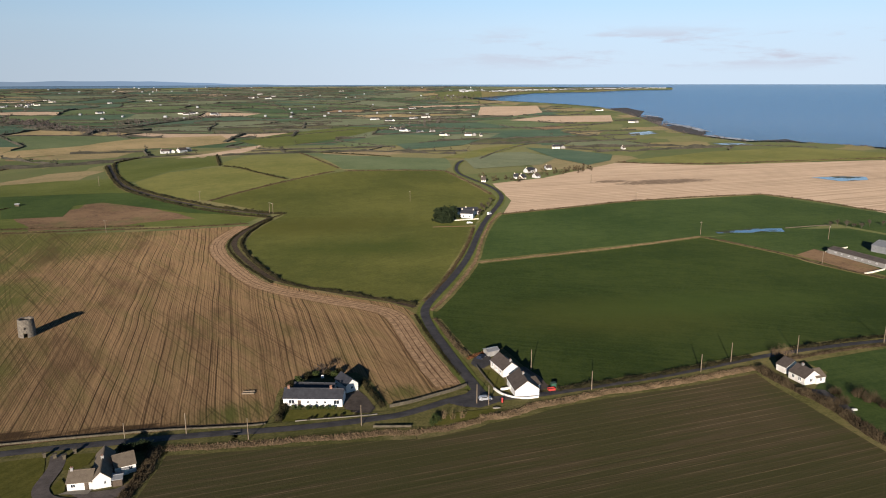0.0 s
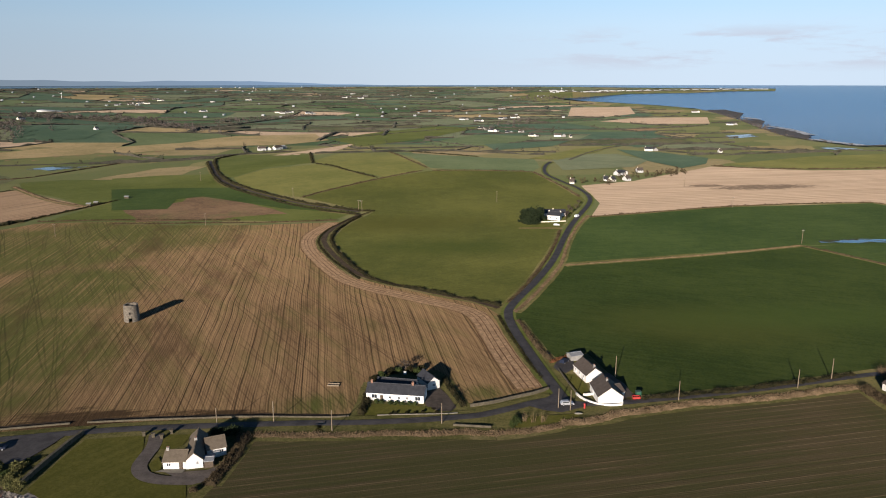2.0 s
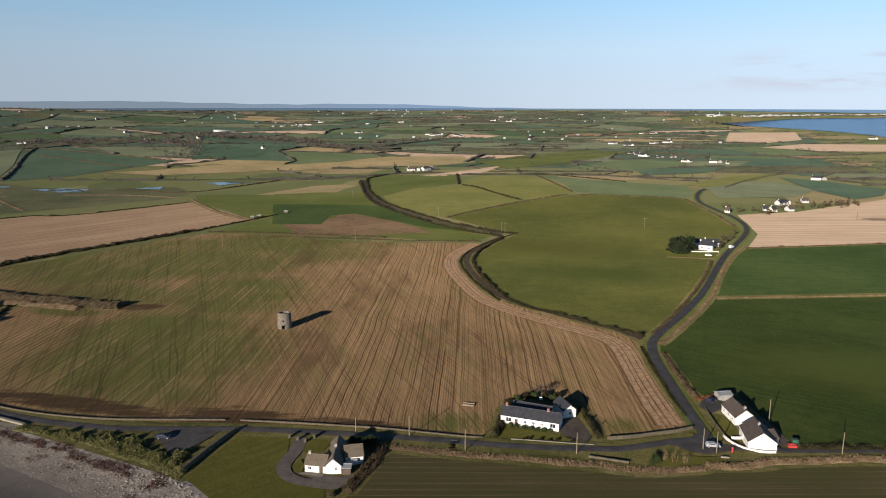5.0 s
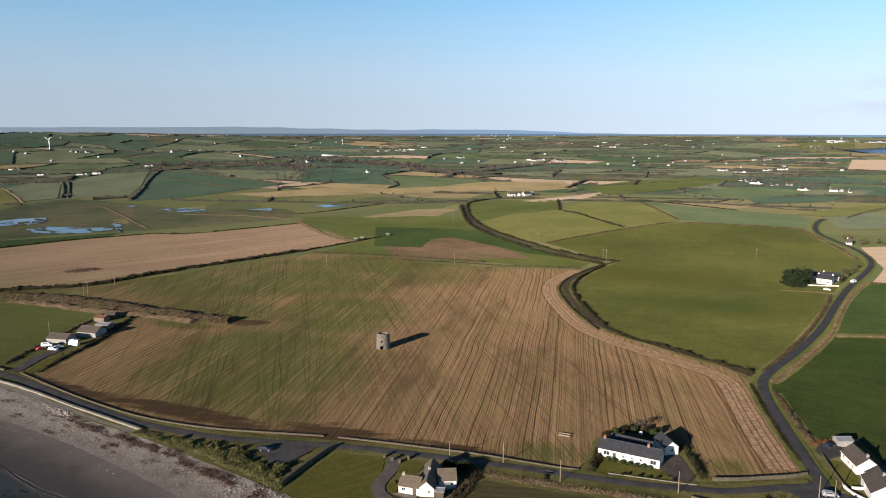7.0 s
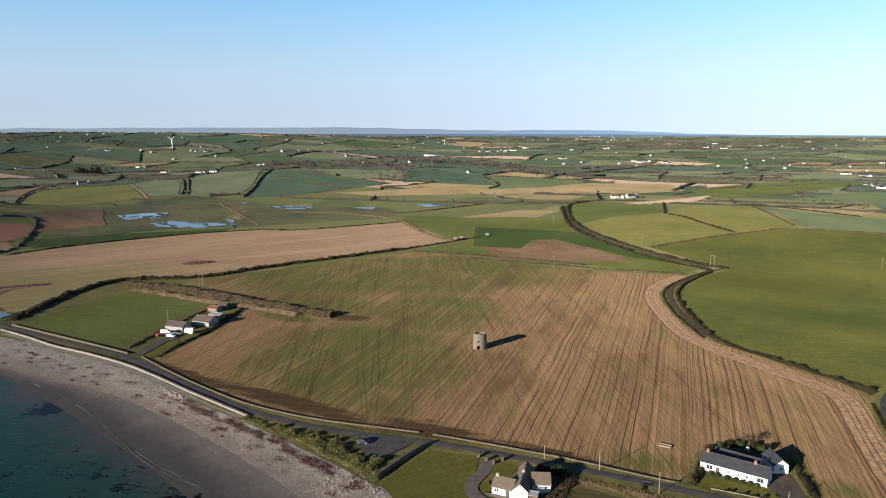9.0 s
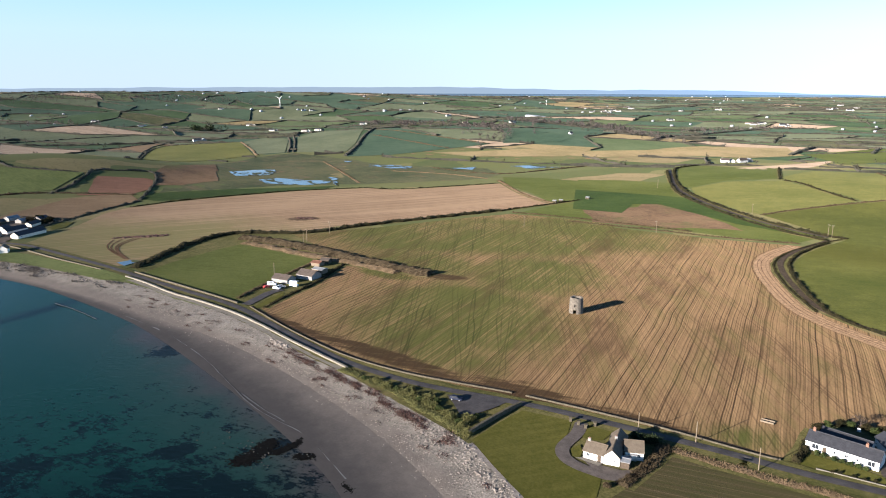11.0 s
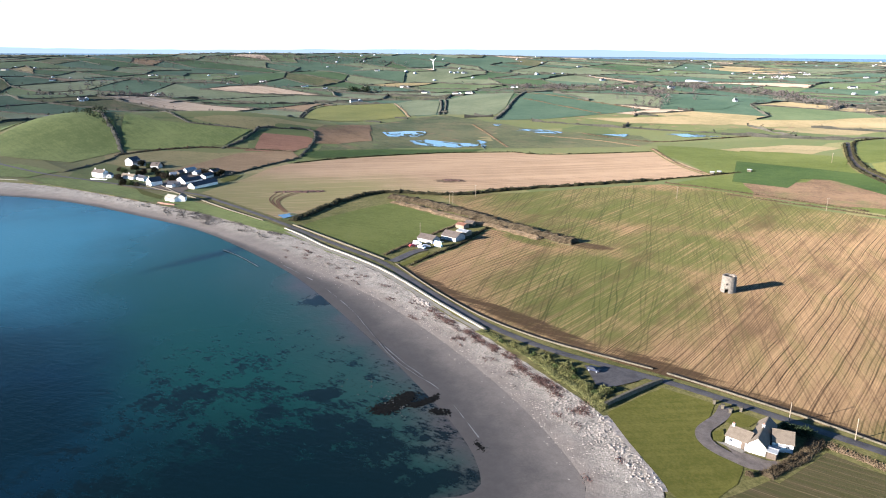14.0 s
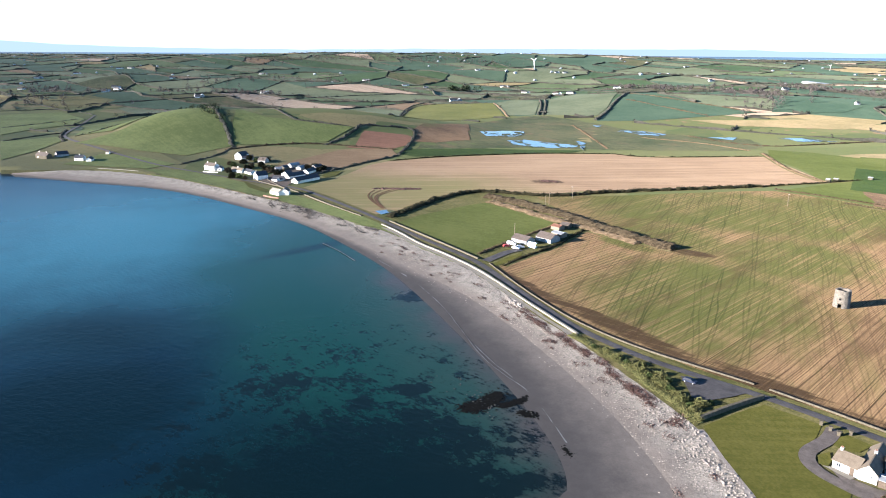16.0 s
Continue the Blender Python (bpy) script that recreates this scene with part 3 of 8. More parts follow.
def along(points, step):
    """A polyline rounded and set out at even steps: points with their ways."""
    pts = [Vector((p[0], p[1])) for p in points]
    if len(pts) > 2:
        for _ in range(2):
            cut = [pts[0]]
            for a, b in zip(pts, pts[1:]):
                cut += [a.lerp(b, 0.25), a.lerp(b, 0.75)]
            pts = cut + [pts[-1]]
    out, left = [pts[0]], step
    for a, b in zip(pts, pts[1:]):
        d, at = (b - a).length, 0.0
        while d - at >= left:
            at += left
            out.append(a.lerp(b, at / d))
            left = step
        left -= d - at
    if (out[-1] - pts[-1]).length > step * 0.3:
        out.append(pts[-1])
    ways = []
    for i in range(len(out)):
        w = out[min(i + 1, len(out) - 1)] - out[max(i - 1, 0)]
        ways.append(w.normalized() if w.length else Vector((1, 0)))
    return list(zip(out, ways))


def drape(name, outline, material, off=0.12, ragged=0.0, skirt=0.0, fine=0.03):
    """A sheet over the land inside an outline."""
    bm = bmesh.new()
    pts = []
    n = len(outline)
    for i in range(n):
        a, b = Vector(outline[i]), Vector(outline[(i + 1) % n])
        d = min(a.length, b.length)
        k = max(1, int((b - a).length / max(4.0, d * 0.02))) if ragged else 1
        side = Vector((-(b - a).y, (b - a).x)).normalized() if (b - a).length else Vector((0, 0))
        for j in range(k):
            p = a.lerp(b, j / k)
            if ragged:
                p = p + side * ragged * (noise.noise(Vector((p.x, p.y, 0)) * 0.09) + 0.6 * noise.noise(Vector((p.x, p.y, 5)) * 0.31))
            pts.append(p)
    f = bm.faces.new([bm.verts.new((p.x, p.y, 0)) for p in pts])
    f.normal_update()
    bmesh.ops.triangulate(bm, faces=[f], ngon_method="EAR_CLIP")
    for _ in range(7):
        long = []
        for e in bm.edges:
            c = (e.verts[0].co + e.verts[1].co) / 2
            if e.calc_length() > 1.4 * max(14.0, min(math.hypot(c.x, c.y), 4000) * fine):
                long.append(e)
        if not long:
            break
        bmesh.ops.subdivide_edges(bm, edges=long, cuts=1)
        bmesh.ops.triangulate(bm, faces=[f for f in bm.faces if len(f.verts) > 3])
    for v in bm.verts:
        v.co.z = lift(v.co.x, v.co.y, off)
    bmesh.ops.recalc_face_normals(bm, faces=bm.faces)
    if sum(f.normal.z for f in bm.faces) < 0:
        bmesh.ops.reverse_faces(bm, faces=bm.faces)
    if skirt:
        rim = [e for e in bm.edges if e.is_boundary]
        for v in [g for g in bmesh.ops.extrude_edge_only(bm, edges=rim)["geom"] if isinstance(g, bmesh.types.BMVert)]:
            v.co.z -= skirt
    me = bpy.data.meshes.new(name)
    bm.to_mesh(me)
    bm.free()
    me.materials.append(material)
    me.polygons.foreach_set("use_smooth", [f.normal.z > 0.5 for f in me.polygons])
    return new(name, me)


FAR_OUTLINES = []


def field(name, label, material, outline, off=0.12, ragged=None):
    ragged = ragged if ragged is not None else 6.0 if name in ("bog", "marsh", "reed_bed") else 0.5
    far = max(math.hypot(*p) for p in outline)
    if far > 850:
        FAR_OUTLINES.append(outline)
    return tagged(drape(name, outline, material, off, ragged, fine=0.013 if far > 850 else 0.03), label, "field", kind="structure")


def ribbon(name, points, width, material, off=0.3, crown=0.0, step=None, ragged=0.0):
    """A road, path or verge laid along a line."""
    d = min(math.hypot(*p) for p in points)
    s = along(points, step or max(3.0, d * 0.015))
    verts, faces = [], []
    for i, (p, w) in enumerate(s):
        n = Vector((-w.y, w.x))
        for k in (-1, -0.5, 0, 0.5, 1):
            r = ragged * noise.noise(Vector((p.x * 0.15, p.y * 0.15, k * 3))) if abs(k) == 1 else 0
            q = p + n * k * (width / 2 + r)
            verts.append((q.x, q.y, lift(q.x, q.y, off) + crown * (1 - k * k)))
        if i:
            for k in range(4):
                a = (i - 1) * 5 + k
                faces.append((a + 1, a, a + 5, a + 6))
    return new(name, mesh_of(name, verts, faces, material, True))


def strip(name, upper, lower, z_up, z_low, material, rows=5, rough=0.15, step=4.0, thin=False, graded=False):
    """A sloping band between two lines, such as a beach."""
    a, b = along(upper, step), along(lower, step)
    count = max(len(a), len(b))
    verts, faces = [], []
    for i in range(count):
        p = a[round(i * (len(a) - 1) / (count - 1))][0]
        q = b[round(i * (len(b) - 1) / (count - 1))][0]
        for k in range(rows + 1):
            c = p.lerp(q, k / rows)
            z = z_up + (z_low - z_up) * k / rows + rough * min(1.0, 3 * (1 - k / rows)) * noise.noise(Vector((c.x, c.y, 0)) * 0.22)
            verts.append((c.x, c.y, z))
        if i:
            for k in range(rows):
                f = (i - 1) * (rows + 1) + k
                faces.append((f, f + 1, f + rows + 2, f + rows + 1))
    me = mesh_of(name, verts, faces, material, True)
    if thin:
        att = me.attributes.new("shoal", "FLOAT", "POINT")
        att.data.foreach_set("value", [(1 - (i % (rows + 1)) / rows) * min(1.0, i / (rows + 1) / (0.35 * count)) for i in range(len(verts))])
    if graded:
        att = me.attributes.new("down", "FLOAT", "POINT")
        att.data.foreach_set("value", [(i % (rows + 1)) / rows for i in range(len(verts))])
    return new(name, me)


def tri_tufts(verts, faces, spots, size, rng, thin=0.6, up=0.25):
    """Small crossed leaves and twig tips added round given spots."""
    for c in spots:
        for _ in range(2):
            n = len(verts)
            u = Vector((rng.uniform(-1, 1), rng.uniform(-1, 1), rng.uniform(-0.75, 0.75) + up)).normalized() * size * rng.uniform(0.6, 1.4)
            v = Vector((rng.uniform(-1, 1), rng.uniform(-1, 1), rng.uniform(-0.6, 0.6))).normalized() * size * thin
            verts += [tuple(c - v), tuple(c + v), tuple(c + u)]
            faces.append((n, n + 1, n + 2))


def hedge(label, points, width=1.6, tall=1.5, material=None, name="hedge", even=None, seed=1, off=0.0):
    """A ragged hedge or bank along a line, thick at the foot, uneven on top."""
    material = material or HEDGE
    rag = even if even is not None else 0.5 if material is BANK or width > 5 else 1.0
    rng = random.Random(seed)
    near = min(math.hypot(*p) for p in points)
    step = min(max(0.9, near * 0.004), 9.0)
    brambles = material is HEDGE_BROWN and near < 330 and width > 2
    s = along(points, step)
    ring = [(-1.0, 0.0), (-0.95, 0.45), (-0.6, 0.85), (0.0, 1.0), (0.6, 0.85), (0.95, 0.45), (1.0, 0.0)]
    verts, faces, spots = [], [], []
    for i, (p, w) in enumerate(s):
        n = Vector((-w.y, w.x))
        sway = 0.35 * width * noise.noise(Vector((p.x, p.y, 2)) * 0.12)
        body = 0.78 + rag * (0.75 * noise.noise(Vector((p.x, p.y, 9)) * 0.21) + 0.45 * noise.noise(Vector((p.x, p.y, 4)) * 0.6))
        body = max(body, 0.1) * (0.62 if brambles else 1.0)
        ends = 0.3 if i in (0, len(s) - 1) else 1.0
        for k, (a, h) in enumerate(ring):
            r = 1 + 0.35 * noise.noise(Vector((p.x * 0.8, p.y * 0.8, k * 1.7)))
            q = p + n * (a * width / 2 * r * (0.7 + 0.3 * body) + sway)
            z = lift(q.x, q.y, -0.05) + off + h * tall * body * r * ends * (0.8 if near < 500 else 1.0)
            verts.append((q.x, q.y, z))
            if 0 < k < 6 and near < 900:
                for _ in range(8 if brambles else 5 if near < 330 else 3 if near < 500 else 1):
                    spots.append(Vector((q.x + rng.uniform(-.4, .4), q.y + rng.uniform(-.4, .4), z + rng.uniform(-0.25, 0.15) * tall)))
        if i:
            for k in range(6):
                a = (i - 1) * 7 + k
                faces.append((a, a + 1, a + 8, a + 7))
    twiggy = near < 500
    if brambles:
        tri_tufts(verts, faces, spots, 0.28 + 0.3 * tall, rng, 0.05, 1.5)
    else:
        tri_tufts(verts, faces, spots, 0.62 if twiggy else 0.85, rng, 0.16 if twiggy else 0.6, 0.8 if twiggy else 0.25)
    return tagged(new(name, mesh_of(name, verts, faces, material)), label, "hedge" if name == "hedge" else name.replace("_", " "))


def stone_wall(label, points, width=0.5, tall=1.1, material=None, name="field_wall", base=0.0, step=1.2, cope=0.0):
    """A wall along a line, with a flat top and slightly uneven faces."""
    s = along(points, step)
    verts, faces = [], []
    for i, (p, w) in enumerate(s):
        n = Vector((-w.y, w.x))
        j = 0.06 * noise.noise(Vector((p.x, p.y, 1)) * 0.8)
        for a, h in ((-1.0, 0), (-1, 0.88), (-1 - cope, 0.88), (-1 - cope, 1), (1 + cope, 1), (1 + cope, 0.88), (1, 0.88), (1.0, 0)):
            q = p + n * (a * width / 2 + j)
            low = height(q.x, q.y) + base
            verts.append((q.x, q.y, low + (tall * (1 + 0.5 * j) if h == 1 else tall * h)))
        if i:
            for k in range(7):
                a = (i - 1) * 8 + k
                faces.append((a, a + 1, a + 9, a + 8))
    faces += [tuple(range(7, -1, -1)), tuple(range(len(verts) - 8, len(verts)))]
    return tagged(new(name, mesh_of(name, verts, faces, material or STONE)), label, "wall", kind="structure")


# ---- land, sea and shore ----
def ring_sheet(name, material, z0, reach):
    """The sea: one round sheet, lifting to the horizon."""
    verts, faces = [(0, 0, z0)], []
    rings = [40, 90, 150, 220, 300, 400, 550, 750, 1000, 1300, 1600, 1800, 1950, 2100, 2300, 2500, 2800, 3200, 3600, 4000, 4400, 4700, reach]
    n = 96
    for r in rings:
        for k in range(n):
            a = 2 * math.pi * k / n
            verts.append((r * math.sin(a), r * math.cos(a), z0 + far_rise(r)))
    for k in range(n):
        faces.append((0, 1 + (k + 1) % n, 1 + k))
    for i in range(len(rings) - 1):
        for k in range(n):
            a, b = 1 + i * n + k, 1 + i * n + (k + 1) % n
            faces.append((a, b, b + n, a + n))
    ob = new(name, mesh_of(name, verts, faces, material, True))
    return ob


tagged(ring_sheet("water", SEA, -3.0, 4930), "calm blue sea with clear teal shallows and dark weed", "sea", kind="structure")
SHORE_TOP = [(-2100.0, -330.0), (-1500.0, -150.0), (-698, -50), (-682, -21), (-666, 19), (-627, 55), (-581, 81), (-537, 99), (-486, 118), (-450, 133), (-411, 145), (-387.9, 146.6), (-363.9, 157.3), (-323.0, 158.0), (-284.5, 162.7), (-238.8, 158.4), (-213.7, 155.1), (-187.3, 153.8), (-165.7, 151.1), (-147.0, 148.7), (-133.1, 146.8), (-122.4, 144.7), (-109.5, 139.2), (-95.2, 132.7), (-88.9, 128.9), (-72.0, 108.0), (-52.0, 60.0), (-40.0, -40.0)]
EAST = [(660, 1071), (617, 1129), (572, 1183), (503, 1197), (473, 1295), (459, 1410), (483, 1623), (530, 1968), (545, 2252), (537, 2503), (450, 2680), (321, 2833), (197, 2944), (102, 3092)]
BAY = [(70, 3173), (166, 3233), (458, 3564), (746, 3628), (946, 3758), (1179, 3760), (1217, 3883), (676, 4049), (375, 4173)]
NORTH = [(55, 4248), (-541, 4250), (-988, 4150), (-1500, 3880), (-2014, 3640), (-2500, 3320), (-2950, 2940), (-3350, 2470), (-3724, 2150), (-4012, 1548), (-4256, 613), (-4299, 98), (-4290, -293)]
LAND_RIM = SHORE_TOP[::-1] + [(-3400, -1000), (-4200, -700)] + NORTH[::-1] + BAY[::-1] + EAST[::-1] + [(1500, 700), (1400, 100), (700, -300), (200, -320)]
GROUND = tagged(drape("ground", LAND_RIM, LAND, 0.0, skirt=30.0, fine=0.028), "patchwork of green winter farmland with brown and straw fields", "land", kind="structure")

SHORE_PEBBLE = [(-2100.0, -345.0), (-1500.0, -165.0), (-695, -51), (-669, -21), (-624, 17), (-592, 51), (-544, 82), (-481, 105), (-424, 125), (-370.8, 133.2), (-335.4, 138.2), (-301.0, 140.9), (-256.3, 146.4), (-207.7, 143.0), (-177.7, 138.8), (-155.2, 135.0), (-130.4, 128.6), (-113.8, 122.9), (-100.7, 117.3), (-92.0, 92.0), (-72.0, 40.0), (-62.0, -40.0)]
SHORE_WATER = [(-2100.0, -352.0), (-1500.0, -175.0), (-686, -50), (-660, -21), (-617, 16), (-585, 50), (-536, 80), (-473, 103), (-417, 123), (-359.4, 128.9), (-306.9, 131.8), (-263.1, 128.0), (-213.8, 121.9), (-173.8, 115.5), (-144.2, 109.3), (-127.6, 103.4), (-115.9, 95.6), (-125.0, 80.0), (-110.0, 30.0), (-95.0, -40.0)]
tagged(strip("beach", SHORE_TOP, SHORE_PEBBLE, 0.1, -2.26, SHINGLE, 7, 0.35, 2.5, graded=True), "pale shingle beach strewn with stones and seaweed", "beach", kind="structure")
tagged(strip("wet_sand", SHORE_PEBBLE, SHORE_WATER, -2.25, -2.955, WET_SAND, 6, 0.05, graded=True), "wet dark grey sand left by the tide", "sand", kind="structure")

SHALLOW_RIM = [(-482, 88), (-463, 61), (-417.1, 37.6), (-339.8, 21.7), (-259.0, 17.0), (-206.9, 13.9), (-171.6, 10.0), (-175.0, -20.0), (-150.0, -60.0), (-130.0, -90.0)]
tagged(strip("shallows", SHORE_WATER[7:], SHALLOW_RIM, -2.97, -2.97, SEA, 14, 0.0, 4.0, True), "clear shallow water over sand", "sea", kind="structure")

for _pts, _w in (([(-282.4, 135.0), (-248.4, 131.6), (-218.5, 124.7), (-198.8, 119.9), (-183.7, 118.7), (-171.2, 119.6), (-158.5, 118.2)], 0.32),
                 ([(-163.5, 118.4), (-152.3, 115.7), (-137.4, 111.2)], 0.22), ([(-321.4, 133.7), (-300.7, 134.8), (-284.3, 135.1)], 0.8), ([(-207.0, 122.7), (-192.1, 120.6), (-177.6, 120.2)], 0.35), ([(-365.8, 118.7), (-348.3, 121.7), (-326.3, 122.3)], 0.6)):
    tagged(ribbon("foam", _pts, _w, FOAM, -2.88, ragged=0.3), "thin broken line of foam on the shallows", "foam", kind="structure")

# reefs and surf of the open coast
for _o in ([(567, 2467), (631, 2491), (634, 2303), (570, 2080), (530, 2026), (538, 2224)], [(538, 1996), (592, 2021), (594, 1936), (543, 1829), (501, 1805)], [(483, 1623), (540, 1663), (531, 1489), (498, 1378), (446, 1323), (453, 1426)],
           [(512, 1196), (546, 1242), (601, 1265), (595, 1217), (549, 1173)], [(618, 1100), (649, 1109), (665, 1071), (615, 988), (608, 1037)], [(473, 1295), (508, 1281), (508, 1231), (465, 1221)]):
    tagged(drape("reef", _o, ROCK, -2.75, 9.0), "dark weed-covered reef at the tide's edge", "reef", kind="structure")
for _p, _w in (([(497, 1349), (508, 1294), (527, 1231)], 10), ([(563, 1184), (592, 1151), (624, 1109)], 12), ([(534, 1730), (545, 1621), (530, 1455)], 8), ([(584, 2107), (599, 2021)], 10), ([(644, 1099), (664, 1062)], 9)):
    tagged(ribbon("surf", _p, _w * 2.2, SURF, -2.5, ragged=_w * 0.9, step=14.0), "thin white line of breaking surf", "surf", kind="structure")

tagged(drape("rough_grass", SHORE_TOP[15:-1] + [(-30, -40), (290, -40), (360, 330), (330, 400), (60, 430), (-90, 420), (-322.4, 268.0), (-407, 290), (-402, 326), (-440, 269), (-433, 226), (-395, 171)], ROUGH, 0.05), "rough grass of banks and field corners", "grass", kind="structure")

# ---- fields ----
COAST_SIDE = [(-277.6, 177.7), (-253.0, 171.1), (-218.6, 167.8), (-189.8, 167.4), (-166.9, 170.5), (-146.8, 175.1), (-133.5, 179.4), (-120.2, 181.8), (-109.3, 184.6), (-90.9, 188.0), (-75.5, 192.3), (-64.5, 194.4), (-53.2, 196.5)]
field("stubble_field", "barley stubble in drilled rows, greening in patches", STUBBLE,
      COAST_SIDE + [(-52.3, 212.8), (-52.7, 224.2), (-44.1, 231.7), (-30.7, 234.6), (-26.1, 228.7), (-20.9, 209.7), (-16.9, 209.3), (-6.3, 214.2), (2.9, 219.8), (7.9, 224.3), (6.0, 232.4), (1.1, 244.7), (-4.3, 265.0), (-9.3, 285.1), (-12.7, 299.2), (-17.7, 308.1), (-24.4, 314.0), (-43.7, 322.9), (-64.4, 334.2), (-80.3, 344.1), (-91.0, 353.5), (-105.7, 376.0), (-122, 405), (-134, 430), (-136, 450), (-135, 472), (-132, 492), (-150, 487), (-186, 476), (-222, 471), (-258, 467), (-261, 477), (-309, 473), (-349, 462), (-360, 437), (-374, 391), (-386, 348), (-400, 314), (-407, 290), (-322.4, 268.0), (-304.7, 242.4), (-292.4, 224.2)])
field("stubble_field", "pale stubble field in long bright rows", STUBBLE_B,
      [(-604, 270), (-605, 310), (-597, 375), (-583, 434), (-555, 485), (-524, 495), (-475, 605), (-351, 529), (-358, 487), (-380, 421), (-411, 333), (-413, 303), (-439, 261), (-429, 224), (-406, 176), (-407, 165), (-425, 161), (-472, 155), (-510, 151), (-529, 171), (-553, 202), (-587, 235)])
field("grass_field", "short green grass behind the coast road", MEADOW,
      [(-378.6, 166.6), (-393, 193), (-405, 232), (-407, 249), (-381, 257), (-349, 261), (-335, 259), (-320.7, 225.9), (-309.6, 198.0), (-297.8, 174.3), (-313.6, 172.8), (-347.0, 170.0)])
field("pasture", "olive green pasture rising to a low crest", OLIVE,
      [(-119, 529), (-130, 469), (-127, 437), (-113.0, 403.9), (-95.3, 371.2), (-77.9, 346.1), (-50.6, 334.0), (-27.7, 322.8), (-10.2, 315.6), (-3.9, 334.6), (4.8, 371.5), (14, 424), (21, 488), (28, 526), (46, 601), (43, 630), (15, 710), (1, 743), (-49, 735), (-104, 719), (-141, 672), (-171, 623), (-192, 582), (-131, 538)])
field("pasture", "thin grazed pasture with scattered tufts", OLIVE_B, [(-291, 674), (-277, 725), (-231, 752), (-189, 716), (-147, 677), (-192, 582), (-214, 591), (-270, 636)])
field("pasture", "ochre green pasture on a low hill", OLIVE_B, [(-241, 775), (-239, 883), (-181, 908), (-107, 739), (-113, 718), (-142, 680), (-191, 722)])
field("grass_field", "green field inside a winding lane", MEADOW, [(-383, 841), (-369, 896), (-318, 890), (-284, 918), (-240, 762), (-280, 732), (-292, 677), (-303, 670), (-341, 745)])
field("stubble_field", "narrow tan strip of stubble", STUBBLE_C, [(-325, 875), (-305, 1013), (-281, 1143), (-269, 967), (-293, 859)])
field("grass_field", "green hill field below a lane", HAZED_MEADOW, [(-181, 926), (-112, 873), (-57, 864), (4, 876), (10, 786), (1, 747), (-49, 742), (-103, 736)])
field("cereal_field", "lush dark green winter cereal", LUSH,
      [(-6.0, 302.5), (-1.2, 319.9), (10.5, 359.0), (18.2, 388.4), (71.6, 407.8), (167, 453), (202, 404), (229, 357), (260, 400), (270, 275), (176.5, 269.5), (130.2, 251.6), (114.0, 243.5), (82.1, 233.4), (48.2, 221.8), (37.5, 220.1), (32.2, 229.3), (22.8, 257.6), (10.0, 251.3), (3.5, 268.1), (-2.2, 281.5)], ragged=0.2)
field("cereal_field", "green winter cereal beside the lane", LUSH_B, [(18.6, 393.5), (23.5, 439), (31.5, 492), (42, 531), (148, 586), (282, 626), (337, 535), (380, 440), (330, 390), (278, 497), (226, 470), (168, 455)])
field("grass_field", "damp green paddock by the farm sheds", LUSH_B, [(171, 453), (237, 478), (278, 481), (330, 388), (262, 396), (231, 359), (204, 407)], off=0.16)
field("stubble_field", "wide straw-coloured stubble with wet hollows", STUBBLE_C,
      [(47, 676), (101, 719), (211, 872), (314, 852), (559, 904), (640, 760), (480, 470), (338, 538), (324, 582), (284, 629), (149, 589), (46, 535), (57, 591), (53, 631)])
field("drilled_field", "brown green field drilled in fine rows", DRILLED,
      [(-77.7, 180.8), (-60.8, 182.0), (-29.7, 185.7), (-7.3, 188.9), (11.1, 197.6), (38.5, 209.0), (78.3, 221.6), (108.7, 235.7), (110.3, 223.7), (115.7, 202.7), (121.7, 178.6), (150, 100), (110, -40), (-10, -60), (-30, 60), (-79.8, 135.1), (-77.1, 152.0), (-76.3, 174.5)])
field("cereal_field", "bright green cereal behind a bramble hedge", LUSH_B, [(131.1, 242.8), (168.7, 256.6), (230, 255), (180, 120), (126.1, 185.9), (121.3, 197.0), (122.0, 218.7), (134.5, 233.6)])
field("lawn", "mown lawn running down to the shore", LAWN, [(-123.3, 147.0), (-124.0, 160.9), (-124.3, 174.7), (-108.6, 177.0), (-105.4, 169.7), (-101.8, 160.6), (-95.2, 155.1), (-85.1, 155.4), (-80.9, 145.4), (-80, 132), (-80, 128), (-88.6, 129.5), (-95.5, 133.1), (-109.4, 139.4)], off=0.14)
field("grass_field", "green field below the marsh", MEADOW, [(-504, 650), (-467, 669), (-393, 669), (-292, 669), (-254, 607), (-189, 561), (-133, 529), (-141, 498), (-169, 491), (-204, 489), (-244, 483), (-281, 478), (-311, 475), (-348, 466), (-348, 525), (-402, 566), (-463, 601)], off=0.1)
field("bog", "rough brown bog in the green", BOG, [(-280, 476), (-315, 517), (-286, 556), (-298, 583), (-284, 585), (-252, 578), (-219, 549), (-183, 518), (-225, 494)], off=0.2)
field("marsh", "wet marsh of rushes and standing pools", MARSH, [(-647, 307), (-638, 380), (-618, 460), (-575, 510), (-509, 628), (-522, 668), (-576, 710), (-692, 651), (-815, 661), (-920, 661), (-908, 580), (-826, 475), (-721, 414), (-662, 315)], off=0.1)
field("grass_field", "strip of bright grass beyond the stubble", LUSH_B, [(-635, 284), (-650, 309), (-635, 378), (-587, 473), (-579, 452), (-600, 377), (-613, 291)], off=0.3)
field("bog", "brown rushy bog", BOG, [(-737, 349), (-776, 384), (-826, 475), (-686, 394), (-673, 346), (-682, 324)], off=0.3)
field("ploughed_field", "red brown ploughed soil", RED_SOIL, [(-677, 258), (-716, 280), (-727, 288), (-710, 330), (-695, 333), (-669, 314), (-651, 284), (-671, 244)], off=0.3)
